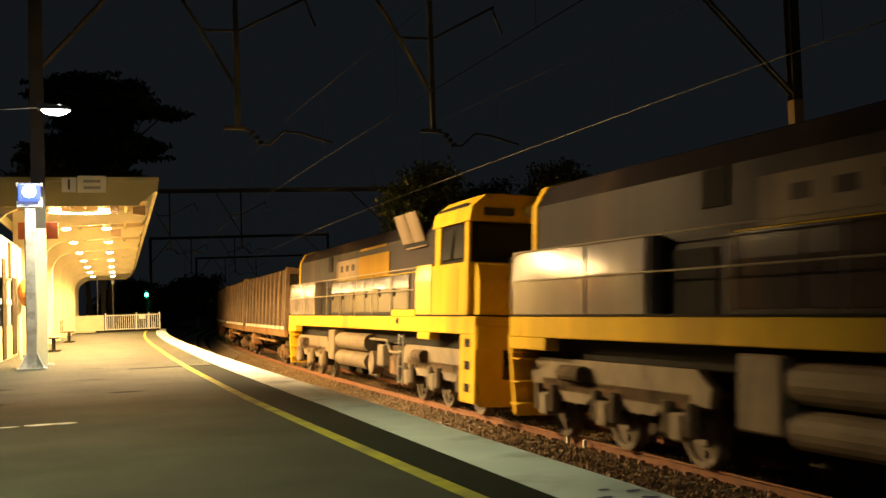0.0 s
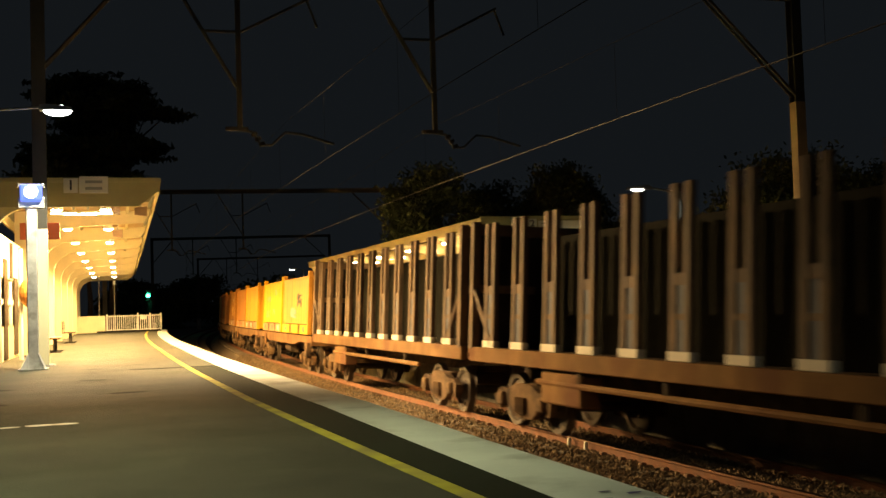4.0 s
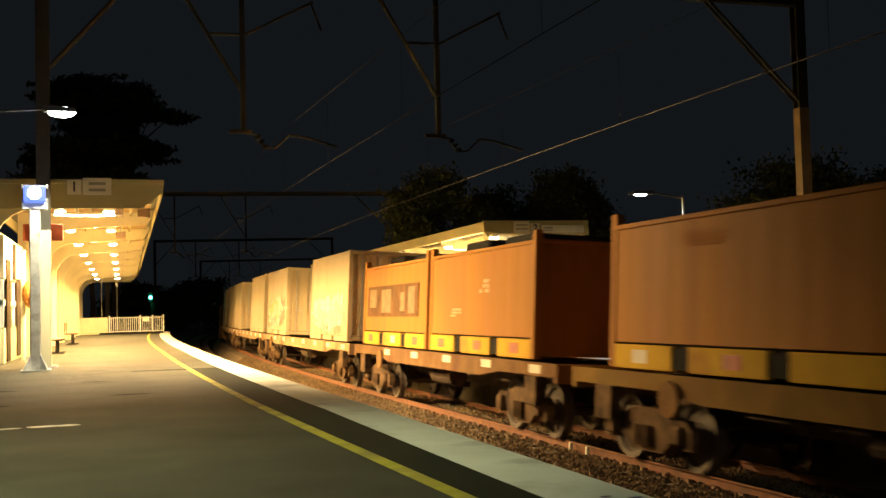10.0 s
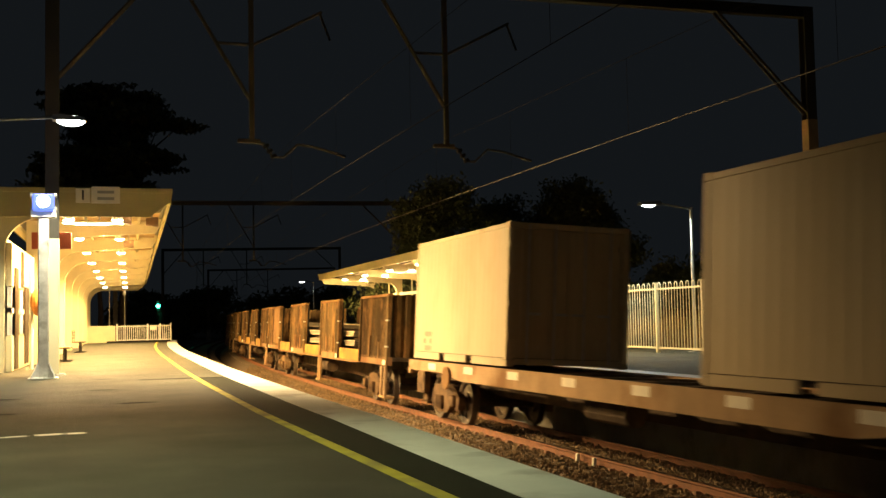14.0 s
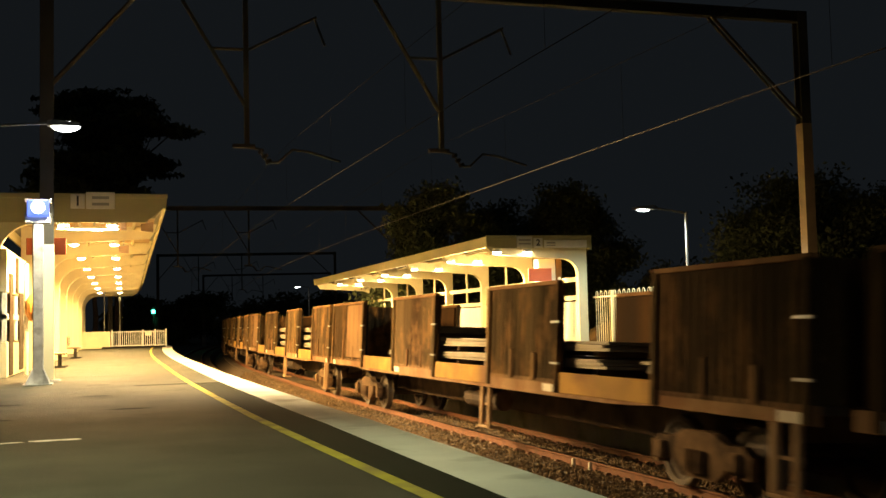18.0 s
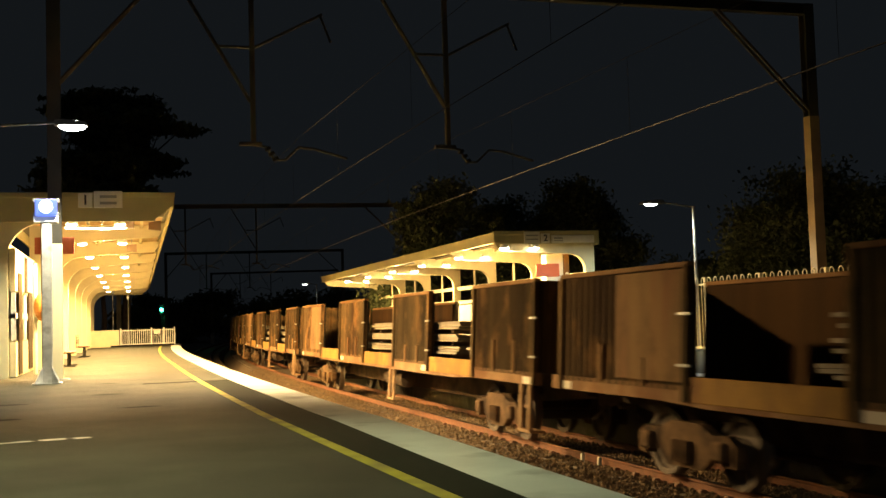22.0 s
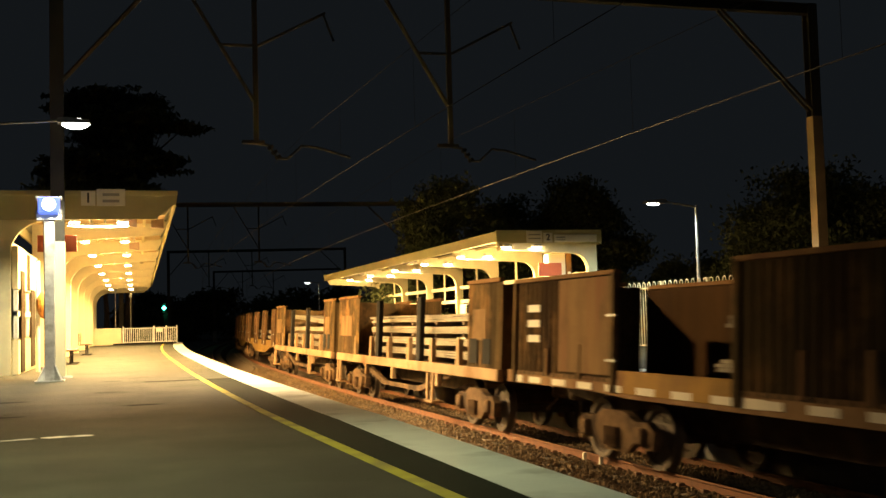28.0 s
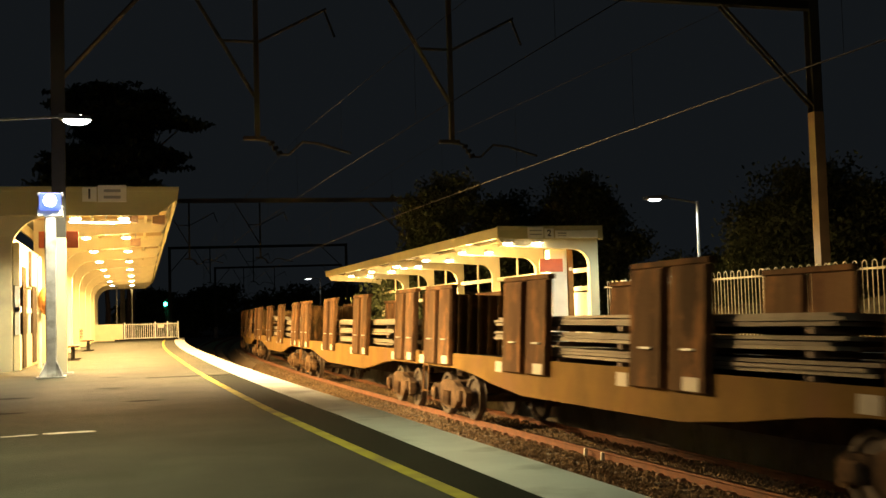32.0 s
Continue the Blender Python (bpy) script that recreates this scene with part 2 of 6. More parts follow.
M_RUST_PATCH = mat("bare_repair_plate", (0.27, 0.165, 0.075), 0.85, 0.0, 0.35, 3, 30, 0.2, (0.2, 0.1, 0.05), 0.4, True, 0.06, blotch_colour=(0.12, 0.075, 0.035), blotch_scale=2.0)
M_RUST_POST = by_piece(mat("rusted_post", (0.18, 0.108, 0.054), 0.9, 0.0, 0.5, 1.6, 30, 0.3, (0.1, 0.055, 0.03), 0.4, True, 0.06, (0.3, 0.15, 0.06), 2.2), 0.25)
M_STAKE = mat("weathered_stanchion", (0.15, 0.098, 0.058), 0.75, 0.2, 0.3, 3, 30, 0.2, blotch_colour=(0.22, 0.13, 0.06), blotch_scale=2.5)
M_STAKE_BLUE = mat("blue_grey_stanchion_foot", (0.13, 0.14, 0.17), 0.7, 0.2, 0.3, 3, 30, 0.2)
M_BAY_AMBER = mat("worn_amber_curb_paint", (0.44, 0.25, 0.055), 0.7, 0, 0.3, 1.4, 30, 0.12, (0.2, 0.1, 0.04), 0.4, False, 0.08, blotch_colour=(0.26, 0.14, 0.045), blotch_scale=1.8)
# rust colour with the shade of the open bays put in
M_GATE_SHADE = mat("dark_rusted_lining", (0.07, 0.036, 0.014), 0.9, 0, 0.4, 1.6, 30, 0.2, (0.03, 0.018, 0.01), 0.45, True, 0.05)
M_GATE_SILL = mat("pale_tan_gate_sill", (0.33, 0.2, 0.1), 0.8, 0, 0.3, 1.6, 30, 0.15, (0.17, 0.085, 0.04), 0.4, False, 0.06, blotch_colour=(0.21, 0.11, 0.05), blotch_scale=2.2)
M_SILL_YELLOW = mat("faded_yellow_sill", (0.27, 0.16, 0.04), 0.75, 0, 0.3, 1.2, 30, 0.15, (0.22, 0.12, 0.045), 0.3, False, 0.06, blotch_colour=(0.22, 0.12, 0.035), blotch_scale=1.6)
M_SILL_PALE = mat("pale_orange_sill", (0.44, 0.29, 0.16), 0.75, 0, 0.3, 1.2, 30, 0.15, (0.2, 0.11, 0.05), 0.35, False, 0.06)
M_BILLET = by_piece(mat("pale_steel_billet", (0.33, 0.285, 0.2), 0.7, 0.2, 0.25, 3, 30, 0.15, (0.2, 0.15, 0.1), 0.25), 0.3)
M_PATCH_WHITE = mat("pale_paint_patch", (0.72, 0.66, 0.52), 0.6, 0, 0.15, 3, 30, 0.06)


# ---------- mesh helpers ----------
def mesh_ob(name, bm, material, parent=None, label=""):
    me = bpy.data.meshes.new(name)
    bmesh.ops.recalc_face_normals(bm, faces=bm.faces)
    bm.to_mesh(me)
    bm.free()
    me.materials.append(material)
    ob = new(name, me)
    if parent:
        ob.parent = parent
    if label:
        ob["label"] = label
    return ob


def part(name, bm, material, parent, label=""):
    """Links a bmesh as one mesh object under a thing or a part."""
    return mesh_ob(name, bm, material, parent, label)


def again(ob, m):
    """One more piece on the same mesh, under the same parent."""
    o = new(ob.name.split(".")[0], ob.data)
    o.parent = ob.parent
    o.matrix_basis = m
    if "label" in ob:
        o["label"] = ob["label"]
    return o


def root(name, m=None, label="", category="", group="", kind=""):
    e = new(name)
    e.empty_display_size = 0.2
    if m is not None:
        e.matrix_basis = m
    return tagged(e, label, category, group, kind)


def box(bm, x0, x1, y0, y1, z0, z1, bevel=0.0, m=None):
    v = [bm.verts.new((x, y, z)) for z in (z0, z1) for y in (y0, y1) for x in (x0, x1)]
    fs = [bm.faces.new([v[i] for i in q]) for q in ((0, 2, 3, 1), (4, 5, 7, 6), (0, 1, 5, 4), (2, 6, 7, 3), (0, 4, 6, 2), (1, 3, 7, 5))]
    if bevel:
        es = list({e for f in fs for e in f.edges})
        r = bmesh.ops.bevel(bm, geom=es, offset=bevel, segments=1, affect="EDGES")
        v = list({w for f in r["faces"] for w in f.verts} | {w for w in v if w.is_valid})
    if m is not None:
        bmesh.ops.transform(bm, matrix=m, verts=[w for w in v if w.is_valid])
    return bm


def cube_bm(*a, **k):
    return box(bmesh.new(), *a, **k)


def rod(bm, p, q, r, n=8, r2=None, caps=True):
    """A round bar from p to q."""
    p, q = Vector(p), Vector(q)
    w = (q - p).normalized()
    a = w.orthogonal().normalized()
    b = w.cross(a)
    r2 = r if r2 is None else r2
    rings = []
    for c, k in ((p, r), (q, r2)):
        rings.append([bm.verts.new(c + (a * math.cos(2 * math.pi * i / n) + b * math.sin(2 * math.pi * i / n)) * k) for i in range(n)])
    for i in range(n):
        bm.faces.new((rings[0][i], rings[0][(i + 1) % n], rings[1][(i + 1) % n], rings[1][i]))
    if caps:
        bm.faces.new(rings[0][::-1])
        bm.faces.new(rings[1])
    return bm


def rod_bm(*a, **k):
    return rod(bmesh.new(), *a, **k)


def pipe(bm, pts, r, n=6):
    pts = [Vector(p) for p in pts]
    rings = []
    for i, p in enumerate(pts):
        w = (pts[min(i + 1, len(pts) - 1)] - pts[max(i - 1, 0)]).normalized()
        a = w.cross(Vector((0.13, 0.21, 0.97))).normalized()
        b = w.cross(a)
        rings.append([bm.verts.new(p + (a * math.cos(2 * math.pi * k / n) + b * math.sin(2 * math.pi * k / n)) * r) for k in range(n)])
    for u, v in zip(rings, rings[1:]):
        for i in range(n):
            bm.faces.new((u[i], u[(i + 1) % n], v[(i + 1) % n], v[i]))
    bm.faces.new(rings[0][::-1])
    bm.faces.new(rings[-1])
    return bm


def prism(bm, pts, axis, a, b):
    """A polygon drawn out along an axis: x takes (y, z), y takes (x, z), z takes (x, y)."""
    def at(p, c):
        return {"x": (c, p[0], p[1]), "y": (p[0], c, p[1]), "z": (p[0], p[1], c)}[axis]
    u = [bm.verts.new(at(p, a)) for p in pts]
    v = [bm.verts.new(at(p, b)) for p in pts]
    n = len(pts)
    for i in range(n):
        bm.faces.new((u[i], u[(i + 1) % n], v[(i + 1) % n], v[i]))
    bm.faces.new(u[::-1])
    bm.faces.new(v)
    return bm


def prism_bm(*a):
    return prism(bmesh.new(), *a)


def band(s0, s1, profile, step=2.0, close=True, at=tp):
    """A strip that follows the line: profile points (offset, height)."""
    bm = bmesh.new()
    n = max(1, round((s1 - s0) / step))
    rings = [[bm.verts.new(at(s0 + (s1 - s0) * i / n, d, z)) for d, z in profile] for i in range(n + 1)]
    k = len(profile)
    for u, v in zip(rings, rings[1:]):
        for i in range(k if close else k - 1):
            bm.faces.new((u[i], u[(i + 1) % k], v[(i + 1) % k], v[i]))
    if close:
        bm.faces.new(rings[0][::-1])
        bm.faces.new(rings[-1])
    return bm


def corrugated(y0, y1, z0, z1, x, depth=0.03, pitch=0.28, out=-1):
    """A ribbed sheet standing along y, with thickness."""
    bm = bmesh.new()
    n = max(2, round((y1 - y0) / pitch))
    p = (y1 - y0) / n
    line = []
    for i in range(n):
        y = y0 + i * p
        line += [(x, y), (x, y + p * 0.3), (x + out * depth, y + p * 0.42), (x + out * depth, y + p * 0.88)]
    line.append((x, y1))
    back = [(q[0] - out * 0.02, q[1]) for q in line]
    lo = [bm.verts.new((a, b, z0)) for a, b in line]
    hi = [bm.verts.new((a, b, z1)) for a, b in line]
    lo2 = [bm.verts.new((a, b, z0)) for a, b in back]
    hi2 = [bm.verts.new((a, b, z1)) for a, b in back]
    for i in range(len(line) - 1):
        bm.faces.new((lo[i], lo[i + 1], hi[i + 1], hi[i]))
        bm.faces.new((lo2[i + 1], lo2[i], hi2[i], hi2[i + 1]))
        bm.faces.new((hi[i], hi[i + 1], hi2[i + 1], hi2[i]))
        bm.faces.new((lo[i + 1], lo[i], lo2[i], lo2[i + 1]))
    bm.faces.new((lo[0], hi[0], hi2[0], lo2[0]))
    bm.faces.new((hi[-1], lo[-1], lo2[-1], hi2[-1]))
    return bm


def corrugated_end(x0, x1, z0, z1, y, depth=0.03, pitch=0.28, out=-1):
    bm = corrugated(x0, x1, z0, z1, y, depth, pitch, out)
    for v in bm.verts:
        v.co = Vector((v.co.y, v.co.x, v.co.z))
    return bm


def letters(text, size, material, parent, m, name="number"):
    cu = bpy.data.curves.new("letters", "FONT")
    cu.body, cu.size, cu.extrude, cu.align_x, cu.align_y = text, size, 0.004, "CENTER", "CENTER"
    cu.offset = size * 0.02
    tmp = bpy.data.objects.new("letters", cu)
    me = bpy.data.meshes.new_from_object(tmp)
    bpy.data.objects.remove(tmp)
    me.materials.append(material)
    o = new(name, me)
    o.parent = parent
    o.matrix_basis = m
    return o


FACE_S = Euler((radians(90), 0, 0)).to_matrix().to_4x4()    # flat work stood up to face the camera's end of the line

# ---------- ground, ballast, tracks ----------
bm = bmesh.new()
gx = [-3000, -400, -60, -24, -13, 0, 30, 70, 400, 3000]
gy = [-3000, -300, -60, 0, 40, 90, 140, 250, 700, 3000]
gv = [[bm.verts.new((x, y, -1.75 if -14 < x < 16 and -61 < y < 141 else -1.7 + 0.25 * noise.noise(Vector((x * 0.07, y * 0.07, 0))))) for x in gx] for y in gy]
for j in range(len(gy) - 1):
    for i in range(len(gx) - 1):
        bm.faces.new((gv[j][i], gv[j][i + 1], gv[j + 1][i + 1], gv[j + 1][i]))
tagged(mesh_ob("ground", bm, M_EARTH), "dark earth around the railway station at night", "ground", kind="structure")

for k, d in enumerate((NEAR, 0.0)):
    h = 0.04 if k else 0.0
    bed = mesh_ob("ballast_bed" if k == 0 else "ballast_bed", band(-60, 420, [(d - 2.0, -1.74), (d - 1.35, RAIL - 0.172 + h), (d + 1.35, RAIL - 0.172 - h), (d + 1.8, -1.74)], 4.0), M_BALLAST_BED)
    tagged(bed, "brown crushed stone ballast bed under the railway track", "ballast", kind="structure")


def rail_profile(d, tilt):
    z = RAIL - math.sin(tilt) * d
    return [(-0.07, -0.165), (0.07, -0.165), (0.07, -0.15), (0.014, -0.13), (0.014, -0.045), (0.036, -0.032), (0.036, -0.004), (-0.036, -0.004), (-0.036, -0.032), (-0.014, -0.045), (-0.014, -0.13), (-0.07, -0.15)], z


for k, base in enumerate((NEAR, 0.0)):
    tilt = radians(CANT) if k else 0.0
    track = root("railway_track", None, "rusty steel railway track on ballast and sleepers", "track", kind="structure")
    for side in (-0.7175, 0.7175):
        prof, z = rail_profile(side, tilt)
        part("rail", band(-60, 420, [(base + side + a, z + b) for a, b in prof], 3.0), M_RAIL_SIDE, track, "rust-brown steel rail")
        part("rail_head", band(-60, 420, [(base + side - 0.034, z), (base + side + 0.034, z), (base + side + 0.03, z - 0.006), (base + side - 0.03, z - 0.006)], 3.0), M_RAIL_TOP, track, "wheel-polished rail head")
    sl = part("sleeper", cube_bm(-1.25, 1.25, -0.12, 0.12, -0.3, -0.155, 0.015), M_SLEEPER, track)
    clip = None
    first = True
    for i in range(150):
        s = (0.2 if k else 5.0) + i * 0.62
        if k == 0 and i > 40:
            break
        m = frame_at(s, base, RAIL, math.degrees(tilt))
        if first:
            sl.matrix_basis, first = m, False
        else:
            again(sl, m)
        if k and i < 95:
            for side in (-0.7175, 0.7175):
                for e in (-1, 1):
                    painted = side < 0 and e < 0 and i in (26, 27)
                    mm = m @ Matrix.Translation((side + e * 0.1, 0, -0.13))
                    if clip is None:
                        cb = cube_bm(-0.045, 0.045, -0.05, 0.05, -0.025, 0.03, 0.012)
                        clip = part("rail_clip", cb, M_CLIP, track)
                        clip.matrix_basis = mm
                    elif painted:
                        w = part("rail_clip", cube_bm(-0.02, 0.035, -0.035, 0.035, -0.02, 0.12, 0.01), M_WHITE_CLIP, track, "white-painted rail fastening")
                        w.matrix_basis = mm
                    elif side < 0 and e < 0:
                        again(clip, mm)


def stones(name, n, s0, s1, dfun, seed, label, smin=0.02, smax=0.045, cluster=2.2):
    rng = np.random.default_rng(seed)
    t = rng.random(n) ** cluster
    s = s0 + (s1 - s0) * t
    base = np.array([(1, 0, 0), (-1, 0, 0), (0, 1, 0), (0, -1, 0), (0, 0, 1), (0, 0, -1)], float)
    tri = np.array([(0, 2, 4), (2, 1, 4), (1, 3, 4), (3, 0, 4), (2, 0, 5), (1, 2, 5), (3, 1, 5), (0, 3, 5)])
    V, F = [], []
    for i in range(n):
        d, z = dfun(rng)
        c = tp(s[i], d, z)
        r = smin + (smax - smin) * rng.random()
        q = base * (r * (0.6 + 0.8 * rng.random((6, 1))))
        a = rng.random(3) * 6.28
        R = np.array(Euler(a).to_matrix())
        V.append(q @ R.T + np.array(c))
        F.append(tri + 6 * i)
    me = bpy.data.meshes.new(name)
    me.from_pydata(np.concatenate(V).tolist(), [], np.concatenate(F).tolist())
    me.materials.append(M_BALLAST)
    o = new(name, me)
    return tagged(o, label, "gravel", kind="stuff")


def shoulder(rng):
    d = -2.05 + 1.3 * rng.random()
    z = RAIL - 0.165 + 0.045
    if d < -1.35:
        z += (d + 1.35) * 0.75
    return d, z + 0.02 * rng.random() + (0.02 if rng.random() < 0.2 else 0)


def four_foot(rng):
    return -0.62 + 1.3 * rng.random(), RAIL - 0.165 + 0.02 * rng.random()


stones("ballast_stones", 30000, 8, 60, shoulder, 3, "loose brown ballast stones beside the rail", 0.016, 0.038, 1.7)
stones("ballast_stones", 9000, 9, 50, four_foot, 4, "loose brown ballast stones between the rails", 0.016, 0.038, 1.7)

# ---------- platforms ----------
EDGE1, EDGE2 = -5.21, 1.47


def tp_edge(s, d, z=0.0):
    """The first platform's edge draws back from the curve at its near end and nears the track further on."""
    return tp(s, d - 0.03 * min(10.0, max(0.0, 13.0 - s)) + widen(s), z)


def widen(s):
    return 0.0105 * min(21.0, max(0.0, s - 14.0))


def tp_line(s, d, z=0.0):
    return tp(s, d + widen(s), z)


def platform(name, edge, far, s0, s1, label, at=tp, wide=0.48):
    sgn = -1 if far < edge else 1
    p = root(name, None, label, "platform", kind="structure")
    prof = [(edge + sgn * 0.03, -0.16), (edge + sgn * 0.35, -0.16), (edge + sgn * 0.35, -1.74), (far, -1.74), (far, 0.0), (edge + sgn * 0.5, 0.0), (edge + sgn * 0.03, 0.0)]
    part("platform_slab", band(s0, s1, prof, 1.0, True, at), M_ASPHALT, p, "dark worn asphalt platform surface")
    cp = part("coping", band(s0, s1, [(edge, -0.13), (edge, 0.006), (edge + sgn * wide, 0.008), (edge + sgn * wide, -0.13)], 1.0, True, at), M_COPING, p, "white-painted platform edge coping")
    part("edge_wall", band(s0, s1, [(edge + sgn * 0.29, -1.74), (edge + sgn * 0.29, -0.165), (edge + sgn * 0.345, -0.165), (edge + sgn * 0.345, -1.74)], 1.0, True, at), M_CONCRETE, p, "concrete platform wall")
    return p


plat1 = platform("platform_1", EDGE1, -15.0, -30, 78, "asphalt station platform with white edge and yellow line", tp_edge, 0.56)
part("yellow_line", band(-30, 76, [(-6.43, 0.005), (-6.315, 0.005), (-6.315, 0.002), (-6.43, 0.002)], 1.0, True, tp_line), M_YELLOW_LINE, plat1, "yellow painted safety line")
part("edge_strip", band(-30, 23.2, [(-6.305, 0.003), (-5.78, 0.003), (-5.78, 0.001), (-6.305, 0.001)], 1.0, True, tp_line), M_ASPHALT_NEW, plat1, "darker newer asphalt strip")
part("joint_strip", band(23.25, 23.6, [(-7.5, 0.004), (-5.8, 0.004), (-5.8, 0.001), (-7.5, 0.001)], 1.0, True, tp_line), M_STAIN, plat1, "dark strip across the asphalt")
platform("platform_2", EDGE2, 9.6, -30, 78, "opposite station platform with white painted edge")
# worn marks and covers set in the asphalt
for x, y, w, h in ((-0.86, 12.2, 0.1, 0.05), (-0.7, 12.25, 0.12, 0.06), (-0.38, 12.3, 0.2, 0.1), (-0.15, 12.3, 0.14, 0.1), (-1.3, 12.15, 0.16, 0.05)):
    bm = bmesh.new()
    n = 9
    bm.faces.new([bm.verts.new((x + w * math.cos(i * 0.698) * (0.8 + 0.3 * random.random()), y + h * math.sin(i * 0.698) * (0.7 + 0.5 * random.random()), 0.004)) for i in range(n)])
    part("paint_mark", bm, M_COPING, plat1, "worn white paint mark on asphalt")
for x, y, r in ((0.18, 20.2, 0.26), (0.62, 16.6, 0.3), (-1.3, 18.5, 0.4), (-1.2, 15.4, 0.35), (0.3, 24.2, 0.25)):
    bm = bmesh.new()
    bm.faces.new([bm.verts.new((x + r * math.cos(i * 0.524) * (0.8 + 0.35 * random.random()), y + r * 0.45 * math.sin(i * 0.524) * (0.8 + 0.35 * random.random()), 0.005)) for i in range(12)])
    part("patch", bm, M_STAIN, plat1, "dark repair patch in the asphalt")


M_FADED_INK = mat("faded_blue_scrawl", (0.12, 0.1, 0.24), 0.7, 0, 0.3, 6, 40, 0)
for k in range(5):
    c = tp(5.6 + 0.11 * k, -5.64 + 0.12 * math.sin(k * 2.4), 0.0125)
    bm = bmesh.new()
    bm.faces.new([bm.verts.new((c.x + 0.055 * math.cos(i * 0.785) * (0.5 + random.random()), c.y + 0.03 * math.sin(i * 0.785) * (0.5 + random.random()), c.z)) for i in range(8)])
    part("scrawl", bm, M_FADED_INK, plat1, "faded blue scrawl on the white edge")


# ---------- platform shelters ----------
def straight(x0, s0, d0, slope):
    """The shelters stand straight beside the curve: places and poses along such a line."""
    def at(s, d, z=0.0):
        return Vector((x0 + (d - d0) + slope * (s - s0), s, z))

    def pm(s, d=0.0, z=0.0):
        return Matrix.Translation(at(s, d, z)) @ Euler((0, 0, -math.atan(slope))).to_matrix().to_4x4()
    return at, pm


at1, pm1 = straight(1.95, 29.1, -6.42, 0.0333)
at2, pm2 = straight(11.9, 33.0, 3.4, 0.013)


def arc_pts(cx, cz, r, a0, a1, n):
    return [(cx + r * math.cos(radians(a0 + (a1 - a0) * i / n)), cz + r * math.sin(radians(a0 + (a1 - a0) * i / n))) for i in range(n + 1)]


def shelter(name, s0, bays, bay, dcol, dedge, top, drop, label, sgn, at, pm, deep=0.62):
    """Cantilevered frames: post at dcol, beam out to dedge. Local x runs from post to edge."""
    sh = root(name, None, label, "shelter")
    reach = abs(dedge - dcol)
    back = 0.4 if sgn > 0 else 0.02
    s1 = s0 + bays * bay

    def zt(s):
        return top - drop * (s - s0) / (s1 - s0)
    fr = None
    for i in range(bays + 1):
        s = s0 + i * bay + (0.12 if i == 0 else 0)
        z = zt(s)
        m = pm(s, dcol, z - top) @ Matrix.Diagonal((sgn, 1, 1, 1))
        if i == 0 and sgn > 0:
            u0 = top - 0.62
            pts = [(-0.45, 0), (-0.03, 0), (-0.03, u0 - 0.85)] + arc_pts(0.82, u0 - 0.85, 0.85, 180, 90, 10)[1:]
            pts += [(reach - 0.25, u0 + 0.14), (reach - 0.1, top - 0.25), (reach - 0.06, top - 0.04), (-0.45, top - 0.04)]
            part("frame", prism_bm(pts, "y", -0.11, 0.11), M_CREAM, sh, "cream painted end frame with curved knee").matrix_basis = m
            continue
        if fr is None:
            R = 0.85 if sgn > 0 else 0.5
            under = top - 0.62
            pw = 0.42 if sgn > 0 else 0.3
            pts = [(0, 0), (pw, 0)]
            pts += [(pw, under - R)]
            pts += arc_pts(pw + R, under - R, R, 180, 90, 8)[1:]
            pts += [(reach - 0.25, under + 0.14), (reach - 0.1, top - 0.25), (reach - 0.06, top - 0.04), (0, top - 0.04)]
            fr = part("frame", prism_bm(pts, "y", -0.11, 0.11), M_CREAM, sh, "cream painted steel portal frame with curved knee")
            fr.matrix_basis = m
        else:
            again(fr, m)
    # roof sheet, soffit and edge fascias
    def rb(pr, mt, nm, lb, step=bay / 2, a=s0 - 0.25, b=s1 + 0.25):
        bmx = bmesh.new()
        n = max(1, round((b - a) / step))
        rings = []
        for i in range(n + 1):
            s = a + (b - a) * i / n
            rings.append([bmx.verts.new(at(s, dcol + sgn * x, zt(s) + z)) for x, z in pr])
        k = len(pr)
        for u, v in zip(rings, rings[1:]):
            for i in range(k):
                bmx.faces.new((u[i], u[(i + 1) % k], v[(i + 1) % k], v[i]))
        bmx.faces.new(rings[0][::-1])
        bmx.faces.new(rings[-1])
        return part(nm, bmx, mt, sh, lb)
    rb([(-back, -0.03), (reach - 0.03, -0.03), (reach - 0.03, 0.02), (-back, 0.05)], M_ROOF, "roof_sheet", "grey metal roof sheeting")
    rb([(0.1, -0.12), (reach - 0.16, -0.12), (reach - 0.16, -0.09), (0.1, -0.09)], M_SOFFIT, "soffit", "cream lined soffit")
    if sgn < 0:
        # dark sheet added so the outer soffit stays dim above the lamps
        rb([(reach - 1.0, -0.155), (reach - 0.1, -0.155), (reach - 0.1, -0.125), (reach - 1.0, -0.125)], M_SHADE_SHEET, "roof_lining", "dark brown sheet for the shade near the roof edge")
    rb([(reach - 0.03, -0.25), (reach + 0.02, -0.25), (reach + 0.05, 0.06), (reach - 0.02, 0.06)], M_CREAM_FASCIA, "edge_fascia", "cream painted edge gutter")
    rb([(-back - 0.05, -0.35), (-back, -0.35), (-back, 0.08), (-back - 0.05, 0.08)], M_CREAM_FASCIA, "back_fascia", "cream painted back gutter")
    # purlins
    for x in (0.9, 1.7, 2.5, 3.2):
        if x < reach - 0.2:
            rb([(x - 0.04, -0.22), (x + 0.04, -0.22), (x + 0.04, -0.125), (x - 0.04, -0.125)], M_CREAM, "purlin", "")
